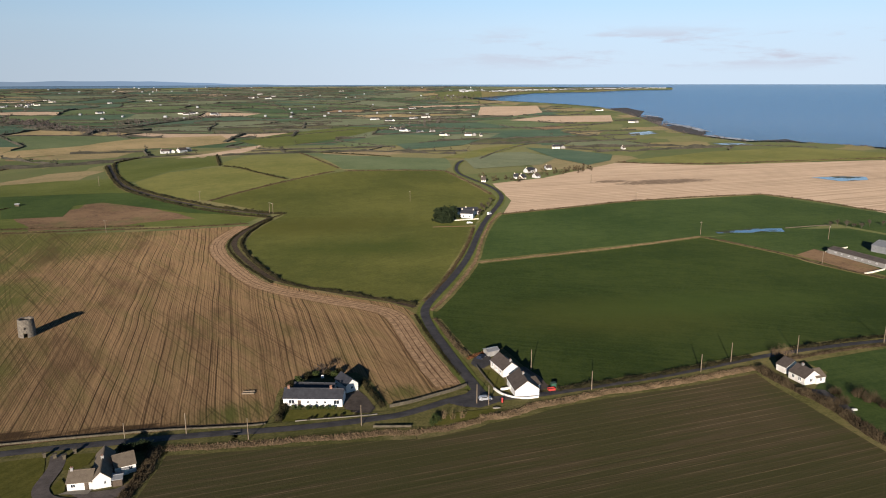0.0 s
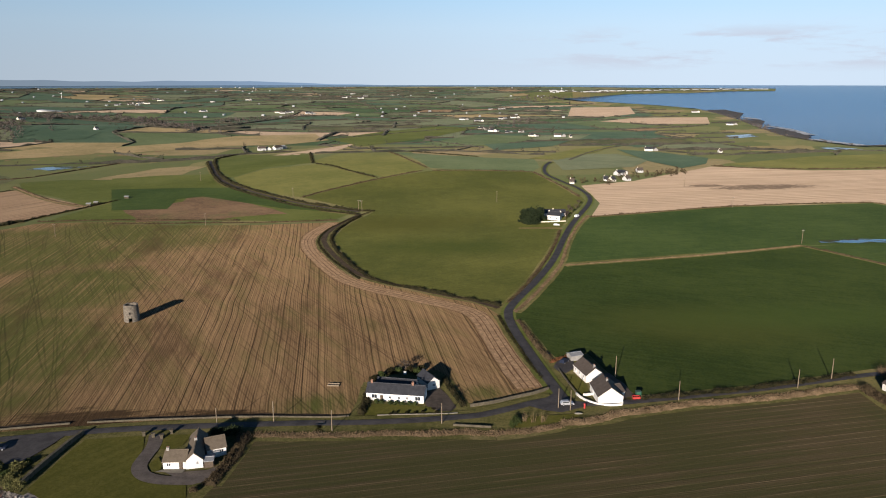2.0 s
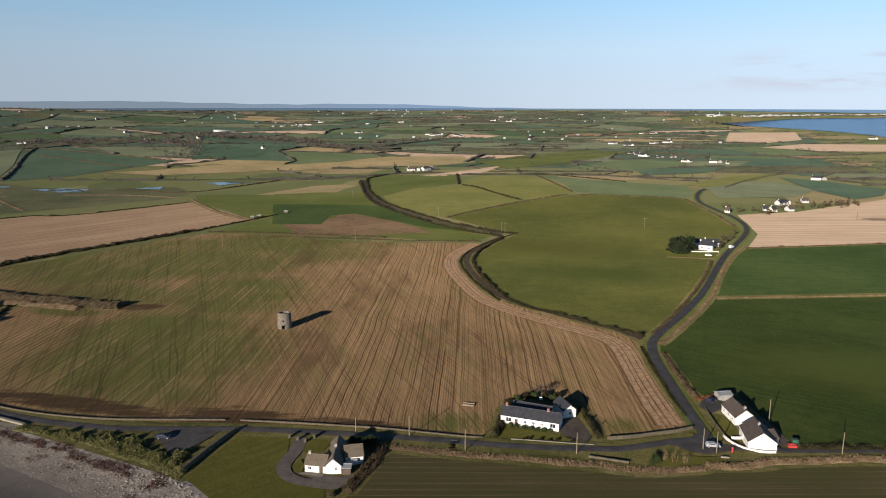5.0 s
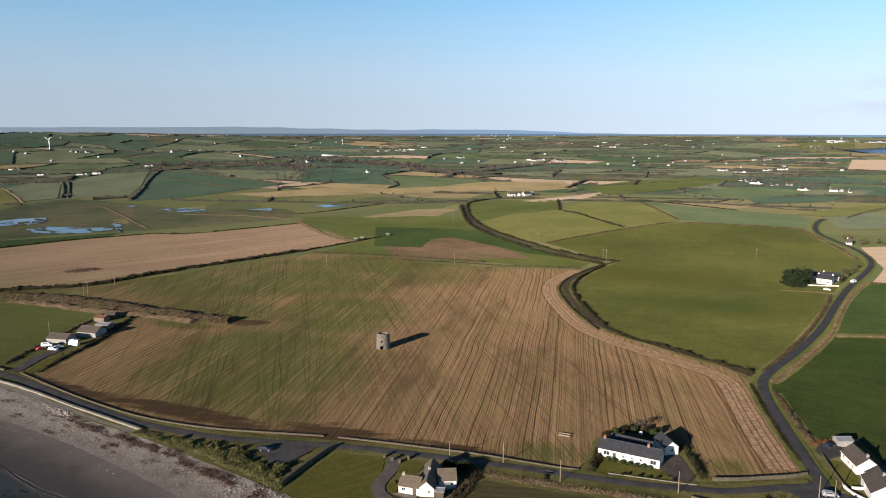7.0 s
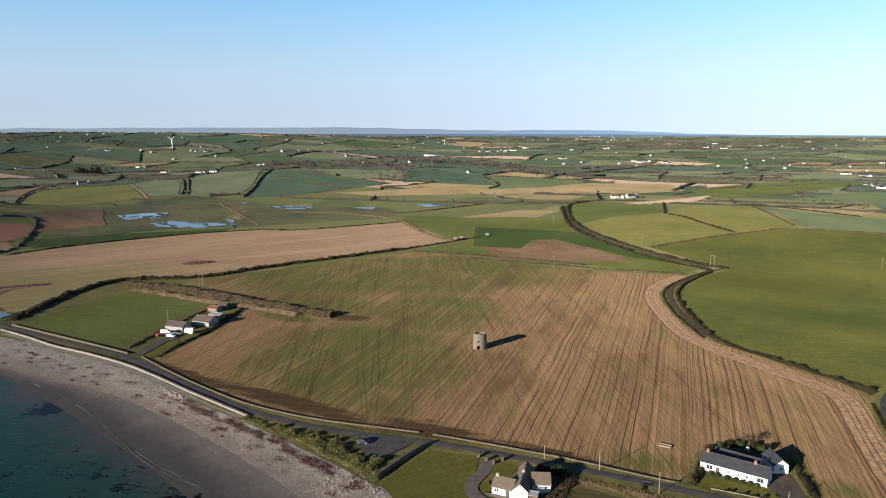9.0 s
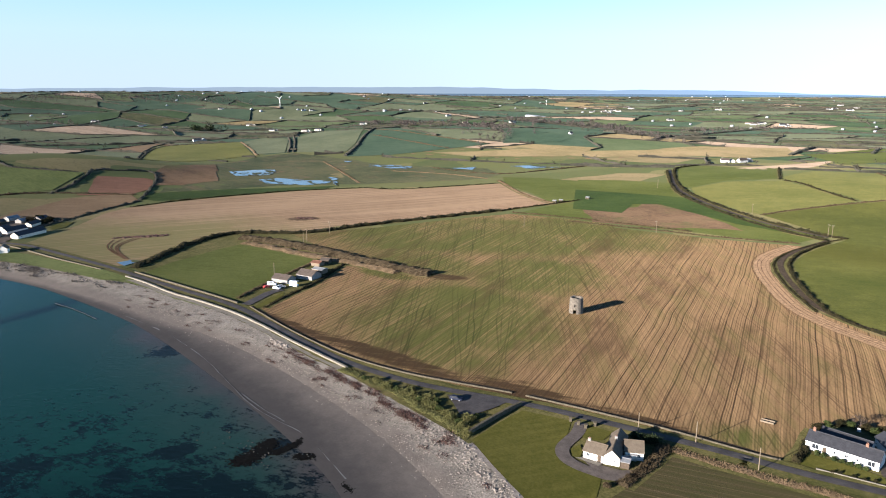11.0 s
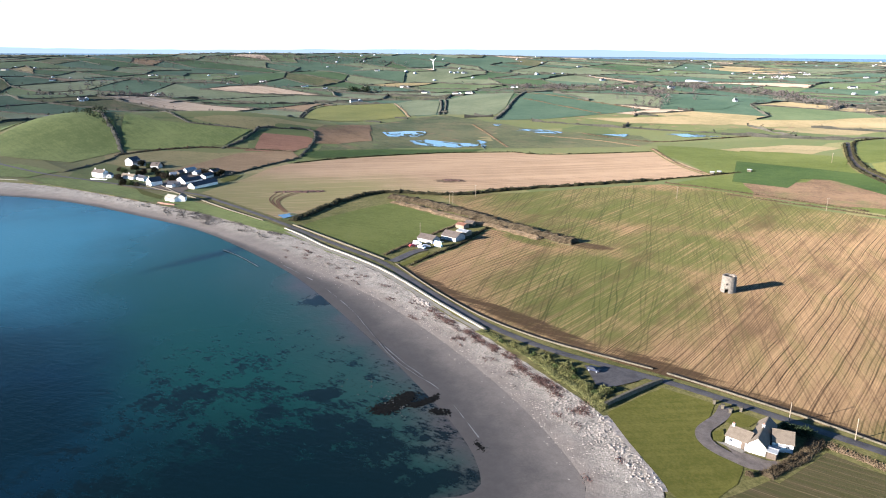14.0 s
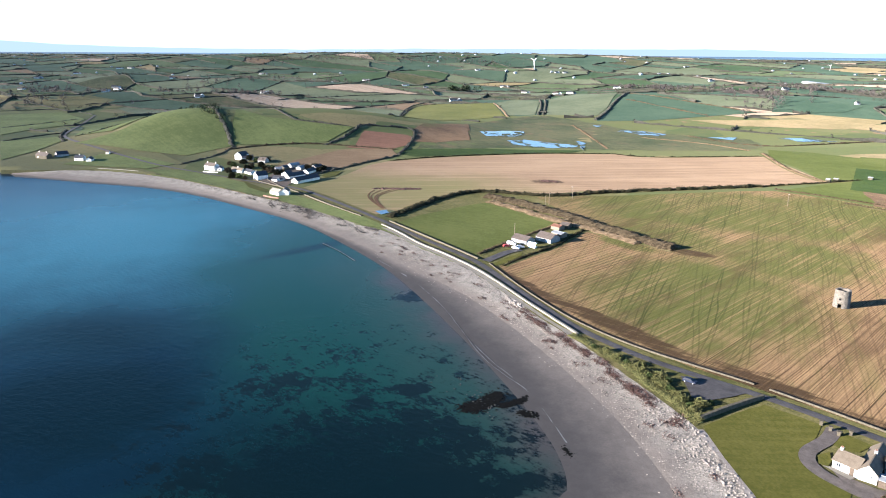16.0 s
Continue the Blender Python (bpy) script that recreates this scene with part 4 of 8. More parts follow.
field("ploughed_field", "pale brown worked soil", BROWN_SOIL, [(-600, 147), (-634, 182), (-662, 235), (-660, 288), (-621, 280), (-598, 233), (-577, 199), (-579, 156)], off=0.3)
field("reed_bed", "dry tan reeds and rank grass", REED, [(-581, 972), (-527, 1044), (-497, 1159), (-398, 1307), (-349, 1180), (-382, 1128), (-446, 1042), (-539, 919), (-609, 902)], off=0.3)
field("reed_bed", "dry tan rank grass", REED, [(-753, 794), (-695, 877), (-648, 962), (-589, 1004), (-583, 895), (-678, 804)], off=0.3)
field("grass_field", "steep dark green field on a drumlin", HAZED_DARK, [(-818, 680), (-921, 794), (-1041, 938), (-896, 919), (-787, 922), (-741, 921), (-763, 832), (-783, 736)], off=0.4)
field("grass_field", "bright green field on a drumlin", HAZED_GREEN, [(-923, 669), (-1107, 806), (-1255, 1008), (-1075, 940), (-925, 791), (-865, 718)], off=0.4)
field("grass_field", "green field beside a tree-lined lane", HAZED_GREEN, [(-1158, 722), (-951, 613), (-936, 656), (-1108, 786), (-1195, 790)], off=0.4)
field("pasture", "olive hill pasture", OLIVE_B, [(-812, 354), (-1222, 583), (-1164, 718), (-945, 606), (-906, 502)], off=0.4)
field("grass_field", "dark green field before a wood", HAZED_DARK, [(-731, 941), (-842, 1091), (-776, 1125), (-683, 1082), (-669, 1016)], off=0.4)
field("pasture", "rounded green drumlin above the village", HILL_GREEN, [(-820, 8), (-832, 57), (-883, 109), (-900, 154), (-800, 157), (-711, 143), (-693, 98), (-733, 63)], off=0.5)
field("pasture", "sheep-cropped green slope", HILL_GREEN, [(-781, 160), (-840, 178), (-794, 198), (-758, 244), (-740, 280), (-696, 235), (-703, 180), (-714, 147)], off=0.5)
field("pasture", "green strip below the drumlin", HILL_GREEN, [(-888, 12), (-1044, 26), (-1139, 103), (-1117, 151), (-876, 84), (-845, 46)], off=0.5)
field("pasture", "green slope by the bend of the lane", HILL_GREEN, [(-981, -65), (-1033, -32), (-1073, 13), (-1152, 30), (-1276, 2), (-1264, -80)], off=0.5)
field("pasture", "shore pasture by the cottages", HILL_GREEN, [(-756, -53), (-800, -27), (-865, 3), (-910, -7), (-908, -61)], off=0.5)
field("pasture", "green shore field below the lane", HILL_GREEN, [(-705, -4), (-741, 29), (-709, 61), (-660, 83), (-648, 59), (-677, 26)], off=0.4)
field("stubble_field", "tan stubble above the sea", STUBBLE_C, [(100, 2080), (131, 2530), (334, 2588), (304, 2217), (183, 2016)], off=0.6)
field("stubble_field", "long tan field by the rocky shore", STUBBLE_C, [(165, 1820), (276, 2011), (475, 2059), (413, 1759), (290, 1718)], off=0.6)
field("pasture", "olive headland pasture", OLIVE_B, [(231, 899), (370, 1010), (520, 1074), (610, 988), (563, 910), (318, 864)], off=0.4)
field("pasture", "bright field by the houses", HAZED_GREEN, [(25, 877), (51, 980), (116, 1007), (147, 927), (117, 838), (74, 802), (34, 770)], off=0.4)
field("pasture", "green field by the white farmhouse", HAZED_DARK, [(124, 1082), (178, 1045), (230, 971), (210, 898), (171, 843), (145, 911)], off=0.5)
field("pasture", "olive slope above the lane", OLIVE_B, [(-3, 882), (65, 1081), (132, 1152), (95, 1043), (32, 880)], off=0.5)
field("pasture", "green field below the village", HAZED_DARK, [(-75, 1145), (16, 1210), (64, 1233), (32, 1122), (-52, 1032)], off=0.5)
for _o, _l, _m in (([(-174, 1146), (-109, 1341), (17, 1337), (-22, 1189), (-121, 1077)], "pale green far field", HAZED_MEADOW), ([(-342, 1200), (-291, 1414), (-203, 1590), (-114, 1568), (-181, 1262), (-257, 1079)], "green far field by a ditch", MEADOW),
                   ([(-520, 1081), (-492, 1177), (-372, 1239), (-336, 1179), (-381, 1071), (-468, 1021)], "tan rank grass in the far bottom land", REED), ([(-420, 675), (-376, 693), (-321, 695), (-302, 651), (-342, 629), (-391, 626)], "green strip of bottom land", MEADOW),
                   ([(-382, 611), (-322, 618), (-274, 621), (-223, 576), (-154, 527), (-195, 536), (-279, 579), (-296, 566), (-283, 524), (-324, 515)], "green bottom land by the lane", LUSH_B)):
    field("pasture", _l, _m, _o, off=0.3)

# ---- the patchwork of small fields out to the horizon ----
def inside(points, outline):
    """Which of many points lie inside an outline."""
    pts, rim = np.asarray(points, float), np.asarray(outline, float)
    out = np.zeros(len(pts), bool)
    for (x0, y0), (x1, y1) in zip(rim, np.roll(rim, -1, 0)):
        if y0 != y1:
            cuts = (y0 > pts[:, 1]) != (y1 > pts[:, 1])
            out ^= cuts & (pts[:, 0] < (x1 - x0) * (pts[:, 1] - y0) / (y1 - y0) + x0)
    return out


def in_country(points):
    pts = np.asarray(points, float)
    d, a = np.hypot(pts[:, 0], pts[:, 1]), np.degrees(np.arctan2(-pts[:, 0], pts[:, 1]))
    return inside(pts, LAND_RIM) & (d > 930) & (d < 4290) & (a > -27) & (a < 99)


lr = random.Random(31)
LONG, WIDE, LEAN = 150.0, 92.0, radians(24)
SIDE = 62
knots = {}
for i in range(-SIDE, SIDE + 1):
    for j in range(-SIDE, SIDE + 1):
        u, v = i * LONG + (j % 2) * 50 + lr.gauss(0, 26), j * WIDE + lr.gauss(0, 17) + 24 * math.sin(i * 0.9)
        knots[i, j] = (u * math.cos(LEAN) - v * math.sin(LEAN), u * math.sin(LEAN) + v * math.cos(LEAN))
_keys = list(knots)
_kept = {k for k, ok in zip(_keys, in_country([knots[k] for k in _keys])) if ok}
# haze is greyed into this crop's green as well
HAZED_CROP = grass_mat("hazed distant young cereal", (0.030, 0.052, 0.024), (0.058, 0.086, 0.040), turn=20, streak=0.5)
CROPS = [HAZED_DARK, HAZED_GREEN, HAZED_MEADOW, HAZED_CROP, MARSH, REED, STUBBLE_C, BROWN_SOIL]
crop_of, verts, faces, slots = {}, [], [], []
for i, j in sorted(_kept):
    corner = [(i, j), (i + 1, j), (i + 1, j + 1), (i, j + 1)]
    if not all(k in _kept for k in corner):
        continue
    a, b, c, d = (Vector(knots[k]) for k in corner)
    mid = (a + c) / 2
    low = -950 < mid.x < -150 and mid.length < 1700
    crop = lr.choices(range(8), (0.16, 0.22, 0.20, 0.06, 0.08, 0.20, 0.05, 0.03) if low else (0.34, 0.24, 0.13, 0.13, 0.05, 0.03, 0.045, 0.035))[0]
    for other in ((i - 1, j), (i, j - 1)):
        if other in crop_of and lr.random() < 0.16:
            crop = crop_of[other]
    crop_of[i, j] = crop
    n = len(verts)
    for q in range(5):
        for p in range(7):
            e = a.lerp(b, p / 6).lerp(d.lerp(c, p / 6), q / 4)
            verts.append((e.x, e.y, lift(e.x, e.y, -0.05)))
    for q in range(4):
        for p in range(6):
            k = n + q * 7 + p
            faces.append((k, k + 1, k + 8, k + 7))
            slots.append(crop)
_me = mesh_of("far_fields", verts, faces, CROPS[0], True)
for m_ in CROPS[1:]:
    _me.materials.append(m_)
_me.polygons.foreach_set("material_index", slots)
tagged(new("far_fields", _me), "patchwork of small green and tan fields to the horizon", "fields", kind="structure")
# the land sheet lies lower where the small fields cover it
_land = np.array([v.co[:] for v in GROUND.data.vertices])
_deep = np.ones(len(_land), bool)
for k in range(8):
    _deep &= in_country(_land[:, :2] + 230 * np.array((math.cos(k * math.pi / 4), math.sin(k * math.pi / 4))))
_land[_deep, 2] -= 6.0
GROUND.data.vertices.foreach_set("co", _land.ravel())

# ---- pools ----
def pool(label, outline, off=0.34):
    tagged(drape("pool", outline, POND, off, 11.0 if math.hypot(*outline[0]) > 600 else 1.5), label, "pool", kind="structure")


for _o in ([(-739, 445), (-762, 487), (-747, 511), (-704, 474), (-709, 438)], [(-679, 438), (-681, 466), (-644, 479), (-627, 497), (-606, 473), (-630, 446), (-651, 427)], [(-651, 512), (-649, 516), (-585, 475), (-591, 475)],
           [(-710, 624), (-697, 656), (-658, 658), (-650, 640), (-686, 626)], [(-614, 682), (-595, 711), (-580, 683)], [(-569, 748), (-551, 773), (-509, 779), (-533, 738)], [(-720, 635), (-686, 652), (-651, 650), (-666, 624)],
           [(183, 471), (211, 480), (232, 480), (229, 470), (206, 467), (182, 464)], [(383, 736), (413, 749), (440, 744), (431, 719), (399, 711)], [(348, 1383), (409, 1427), (407, 1366), (345, 1312)], [(428, 1145), (476, 1154), (482, 1123), (439, 1105)],
           [(-414, 170), (-415, 180), (-408, 182), (-404, 170)], [(-777, 641), (-769, 654), (-758, 635)]):
    pool("shallow flood pool reflecting the sky", _o)

# ---- roads ----
ROAD = [(-562, 120), (-512, 150), (-484, 154), (-417, 162), (-371.8, 165.2), (-329.8, 168.1), (-289.7, 172.1), (-251.4, 166.7), (-215.9, 162.3), (-195.9, 160.7), (-167.9, 163.3), (-147.5, 169.4), (-128.2, 176.4), (-111.2, 180.9), (-89.6, 185.2), (-72.3, 188.5), (-55.7, 191.3), (-63.1, 189.9), (-47.2, 192.2), (-31.1, 195.7), (-19.7, 199.2), (-12.9, 201.1), (-4.4, 206.8), (2.8, 212.1), (10.2, 215.8)]
LANE = [(12.9, 214.1), (10.8, 221.5), (7.0, 234.3), (1.2, 256.0), (-5.2, 280.1), (-9.1, 302.4), (-5.1, 320.8), (4.6, 354.8), (15.1, 402.8), (22, 456), (31, 512), (47, 580), (52, 617), (45, 660), (28, 699), (13, 739), (16, 810), (24, 853)]
EAST_LANE = [(8.3, 214.1), (20.9, 212.4), (37.0, 217.0), (60.2, 224.9), (81.7, 232.4), (115.6, 247.3), (143.4, 256.8), (173.5, 264.4), (260, 280), (420, 330)]
tagged(ribbon("verge", ROAD, 9.0, ROUGH, 0.2, ragged=0.8), "dry grass verge along the coast road", "verge", kind="structure")
tagged(ribbon("verge", LANE, 7.0, MEADOW, 0.2, ragged=0.8), "dry grass verge along the lane", "verge", kind="structure")
tagged(ribbon("verge", EAST_LANE, 8.0, ROUGH, 0.2, ragged=0.8), "rough grass verge along the lane", "verge", kind="structure")
tagged(ribbon("road", ROAD, 3.4, TARMAC, 0.30, 0.06), "narrow grey asphalt coast road", "road", kind="structure")
tagged(ribbon("road", LANE, 3.9, TARMAC, 0.34, 0.06), "narrow damp asphalt country lane", "road", kind="structure")
tagged(ribbon("road", EAST_LANE, 2.8, TARMAC, 0.32, 0.05), "narrow asphalt lane between hedges", "road", kind="structure")
tagged(ribbon("road", [(-562, 120), (-594, 105), (-625, 88), (-653, 73), (-699, 55), (-752, 35), (-804, 17), (-865, 3), (-924, 0), (-997, 9), (-1100, 28), (-1213, 46)], 3.2, TARMAC, 0.5), "lane past the seaside cottages", "road", kind="structure")
tagged(drape("junction", [(1.8, 209.2), (7.5, 216.7), (10.0, 221.1), (12.1, 216.7), (15.6, 214.1), (20.9, 212.4), (16.2, 209.1), (11.5, 206.0), (6.3, 206.8)], TARMAC, 0.33, 0.0), "wide asphalt mouth of the road junction", "road", kind="structure")
# the dark surface is wet mud plus painted hedge shade
tagged(ribbon("track", [(-127, 521), (-134, 483), (-134, 444), (-123, 415), (-103.2, 378.4), (-84.5, 350.3), (-50.1, 330.3), (-24.8, 318.3), (-12.6, 308.0)], 3.2, SHADED_MUD, 0.25, ragged=0.5), "rutted grass farm track with puddles", "track", kind="structure")
tagged(ribbon("track", [(-381, 816), (-331, 717), (-296, 655), (-256, 613), (-207, 571), (-167, 544), (-129, 529)], 3.6, YARD, 0.3, ragged=0.4), "muddy farm track between hedges", "track", kind="structure")


# ---- kinds of things ----
def box(verts, faces, x0, x1, y0, y1, z0, z1):
    n = len(verts)
    verts += [(x0, y0, z0), (x1, y0, z0), (x1, y1, z0), (x0, y1, z0), (x0, y0, z1), (x1, y0, z1), (x1, y1, z1), (x0, y1, z1)]
    faces += [tuple(n + i for i in f) for f in ((3, 2, 1, 0), (4, 5, 6, 7), (0, 1, 5, 4), (1, 2, 6, 5), (2, 3, 7, 6), (3, 0, 4, 7))]


def box_mesh(name, size, material, bevel=0.0):
    """A box that stands on its base's middle, with its edges taken off."""
    bm = bmesh.new()
    bmesh.ops.create_cube(bm, size=1.0)
    for v in bm.verts:
        v.co = Vector((v.co.x * size[0], v.co.y * size[1], (v.co.z + 0.5) * size[2]))
    if bevel:
        bmesh.ops.bevel(bm, geom=bm.edges[:], offset=bevel, segments=2, affect="EDGES", profile=0.5)
    me = bpy.data.meshes.new(name)
    bm.to_mesh(me)
    bm.free()
    me.materials.append(material)
    return me


def tube(verts, faces, a, b, ra, rb, n=6, cap=True):
    a, b = Vector(a), Vector(b)
    w = (b - a).normalized()
    u = w.orthogonal().normalized()
    v = w.cross(u)
    k = len(verts)
    for c, r in ((a, ra), (b, rb)):
        for i in range(n):
            t = 2 * math.pi * i / n
            verts.append(tuple(c + (u * math.cos(t) + v * math.sin(t)) * r))
    faces += [(k + i, k + (i + 1) % n, k + n + (i + 1) % n, k + n + i) for i in range(n)]
    if cap:
        faces += [tuple(k + i for i in range(n - 1, -1, -1)), tuple(k + n + i for i in range(n))]


def tube_mesh(name, runs, material, n=6):
    verts, faces = [], []
    for a, b, ra, rb in runs:
        tube(verts, faces, a, b, ra, rb, n)
    return mesh_of(name, verts, faces, material)


_windows = {}


def window_meshes(w, h):
    key = (round(w, 1), round(h, 1))
    if key not in _windows:
        verts, faces = [], []
        w, h, t = w * 1.2, h * 1.15, 0.065
        for x0, x1, z0, z1 in ((-w / 2, w / 2, 0, t), (-w / 2, w / 2, h - t, h), (-w / 2, -w / 2 + t, t, h - t), (w / 2 - t, w / 2, t, h - t), (-t / 2, t / 2, t, h - t)):
            box(verts, faces, x0, x1, -0.07, 0.05, z0, z1)
        frame_me = mesh_of("window_frame", verts, faces, UPVC)
        verts, faces = [], []
        box(verts, faces, -w / 2 + t, w / 2 - t, -0.02, 0.04, t, h - t)
        pane_me = mesh_of("pane", verts, faces, GLASS)
        verts, faces = [], []
        box(verts, faces, -w / 2 - 0.1, w / 2 + 0.1, -0.16, 0.04, -0.1, 0.0)
        _windows[key] = frame_me, pane_me, mesh_of("window_sill", verts, faces, UPVC)
    return _windows[key]


def add_window(root, x, y, z, w, h, turn=0):
    f, p, s = window_meshes(w, h)
    ob = part("window", f, root, m=pose(x, y, z, 0, 0, turn))
    part("pane", p, ob)
    part("window_sill", s, ob)


def house(label, p1, p2, depth=7.0, eave=2.5, pitch=32, walls=None, roofing=None, gable=False, windows=(), side_windows=(), door=None,
          chimneys=(), name="house", category="house", group="", over=0.25, sink=0.0):
    """A gabled building whose front runs from p1 to p2, with its depth to the left of that way. gable: the ridge runs back from the front.
    windows: (part of the front's length, sill, width, height); chimneys: part of the ridge's length."""
    walls, roofing = walls or WHITE, roofing or SLATE
    a, b = Vector(p1), Vector(p2)
    length, turn = (b - a).length, math.degrees(math.atan2((b - a).y, (b - a).x))
    z = lift(*((a + b) / 2), 0.05) - sink
    root = thing(name, label, category, pose(a.x, a.y, z, 0, 0, turn), group)
    span_ = length if gable else depth
    rise = span_ / 2 * math.tan(radians(pitch))
    # walls, a closed shell with gables
    verts, faces = [], []
    if gable:
        for y in (0, depth):
            verts += [(0, y, -0.5), (length, y, -0.5), (length, y, eave), (length / 2, y, eave + rise), (0, y, eave)]
    else:
        for x in (length, 0):
            verts += [(x, 0, -0.5), (x, depth, -0.5), (x, depth, eave), (x, depth / 2, eave + rise), (x, 0, eave)]
    faces = [(0, 1, 2, 3, 4), (9, 8, 7, 6, 5), (1, 0, 5, 6), (2, 1, 6, 7), (0, 4, 9, 5), (3, 2, 7, 8), (4, 3, 8, 9)]
    part("wall", mesh_of("wall", verts, faces, walls), root)
    # two roof slopes with thickness and eaves
    th, run = 0.16, (depth if gable else length)
    for side in (-1, 1):
        verts = []
        low = span_ / 2 + over
        drop = over * math.tan(radians(pitch))
        for u in (-over, run + over):
            for s, h in ((0.0, eave + rise + 0.02), (low, eave - drop + 0.02), (low, eave - drop + 0.02 + th), (0.0, eave + rise + 0.02 + th)):
                c = span_ / 2 + side * s
                verts.append((c, u, h) if gable else (u, c, h))
        part("roof", mesh_of("roof", verts, [(0, 1, 2, 3), (7, 6, 5, 4), (0, 4, 5, 1), (1, 5, 6, 2), (2, 6, 7, 3), (3, 7, 4, 0)], roofing), root)
    verts, faces = [], []
    if gable:
        box(verts, faces, span_ / 2 - 0.14, span_ / 2 + 0.14, -over, run + over, eave + rise + 0.12, eave + rise + 0.27)
    else:
        box(verts, faces, -over, run + over, span_ / 2 - 0.14, span_ / 2 + 0.14, eave + rise + 0.12, eave + rise + 0.27)
    part("ridge_tiles", mesh_of("ridge_tiles", verts, faces, roofing), root)
    for s in chimneys:
        at = (span_ / 2, 0.45 + s * (run - 0.9)) if gable else (0.45 + s * (run - 0.9), span_ / 2)
        verts, faces = [], []
        box(verts, faces, -0.36, 0.36, -0.28, 0.28, -0.9, 0.8)
        box(verts, faces, -0.42, 0.42, -0.34, 0.34, 0.8, 0.92)
        stack = part("chimney", mesh_of("chimney", verts, faces, BRICK if roofing is SLATE and math.hypot(*p1) < 420 else CREAM if math.hypot(*p1) > 420 else GREY_RENDER), root, m=pose(at[0], at[1], eave + rise))
        for k in (-0.2, 0.2):
            part("chimney_pot", tube_mesh("chimney_pot", [((k * 0.8, 0, 0.92), (k * 0.8, 0, 1.25), 0.12, 0.10)], BRICK), stack)
    for s, sill, w, h in windows:
        add_window(root, s * length, 0, sill, w, h)
    for s, sill, w, h in side_windows:
        add_window(root, length, s * depth, sill, w, h, 90)
    if door is not None:
        verts, faces = [], []
        box(verts, faces, -0.5, 0.5, -0.06, 0.03, 0.0, 2.05)
        d = part("door", mesh_of("door", verts, faces, DARK_TIMBER), root, m=pose(door * length, 0, 0))
        part("handle", box_mesh("handle", (0.05, 0.06, 0.14), TIN), d, m=pose(0.38, -0.08, 0.95))
    if eave > 2.2 and length > 8 and math.hypot(*p1) < 330:
        part("gutter", tube_mesh("gutter", [((0, -over - 0.05, eave - 0.12), (length, -over - 0.05, eave - 0.12), 0.07, 0.07)], UPVC), root) if not gable else None
    return root


def utility_pole(x, y, tall=7.5, arm=True, lean=0.0):
    root = thing("utility_pole", "weathered timber utility pole" + (" with a crossarm" if arm else " in the verge"), "pole", pose(x, y, lift(x, y, -0.2), lean, 0, 15), "poles across the farmland")
    part("pole", tube_mesh("pole", [((0, 0, -0.6), (0, 0, tall), 0.17, 0.12)], TIMBER, 8), root)
    if arm:
        verts, faces = [], []
        box(verts, faces, -0.8, 0.8, -0.06, 0.06, tall - 0.75, tall - 0.6)
        cross = part("crossarm", mesh_of("crossarm", verts, faces, TIMBER), root)
        for k in (-0.65, 0.0, 0.65):
            part("insulator", tube_mesh("insulator", [((k, 0, tall - 0.6), (k, 0, tall - 0.38), 0.07, 0.05)], UPVC), cross)
    return root


def car(label, x, y, turn, paint, van=False, ground=0.42):
    root = thing("van" if van else "car", label, "van" if van else "car", pose(x, y, height(x, y) + ground, 0, 0, turn))
    side = [(-2.1, 0.35), (-2.15, 0.75), (-1.95, 0.95), (-1.55, 1.42), (0.35, 1.45), (1.0, 0.98), (1.95, 0.84), (2.1, 0.6), (2.08, 0.35)]
    if van:
        side = [(-2.3, 0.35), (-2.35, 1.0), (-2.3, 1.95), (0.9, 1.98), (1.5, 1.2), (2.2, 1.05), (2.35, 0.6), (2.3, 0.35)]
    verts, faces, n = [], [], len(side)
    for w in (-0.85, 0.85):
        for u, h in side:
            verts.append((u, w * (0.82 if h > 1.2 else 1.0), h))
    faces = [tuple(range(n)), tuple(range(2 * n - 1, n - 1, -1))] + [(i, i + n, (i + 1) % n + n, (i + 1) % n) for i in range(n)]
    part("body", mesh_of("body", verts, faces, paint), root)
    verts, faces = [], []
    top = max(h for _, h in side)
    verts = [(-1.5, s * 0.80, top - 0.42) for s in (-1, 1)] + [(0.55, s * 0.80, top - 0.42) for s in (-1, 1)] + [(-1.35, s * 0.745, top - 0.1) for s in (-1, 1)] + [(0.3, s * 0.745, top - 0.1) for s in (-1, 1)]
    verts = [(x_, y_ * 1.06, z_) for x_, y_, z_ in verts]
    for side in ((0, 2, 6, 4), (3, 1, 5, 7)):
        part("side_window", mesh_of("side_window", [verts[k] for k in side], [(0, 1, 2, 3)], CAR_GLASS), root)
    ws = [(0.42, -0.66, 1.43), (0.42, 0.66, 1.43), (1.0, 0.74, 1.02), (1.0, -0.74, 1.02)] if not van else [(0.95, -0.62, 1.93), (0.95, 0.62, 1.93), (1.5, 0.72, 1.25), (1.5, -0.72, 1.25)]
    part("windscreen", mesh_of("windscreen", [(a + 0.03, b, c + 0.02) for a, b, c in ws], [(0, 3, 2, 1)], CAR_GLASS), root)
    for u in (-1.3, 1.3):
        for w in (-0.85, 0.85):
            wheel = part("wheel", tube_mesh("tyre", [((u, w - 0.1, 0.32), (u, w + 0.1, 0.32), 0.32, 0.32)], RUBBER, 14), root)
            part("rim", tube_mesh("rim", [((u, w - 0.115, 0.32), (u, w + 0.115, 0.32), 0.19, 0.19)], PAINT_GREY, 12), wheel)
    return root


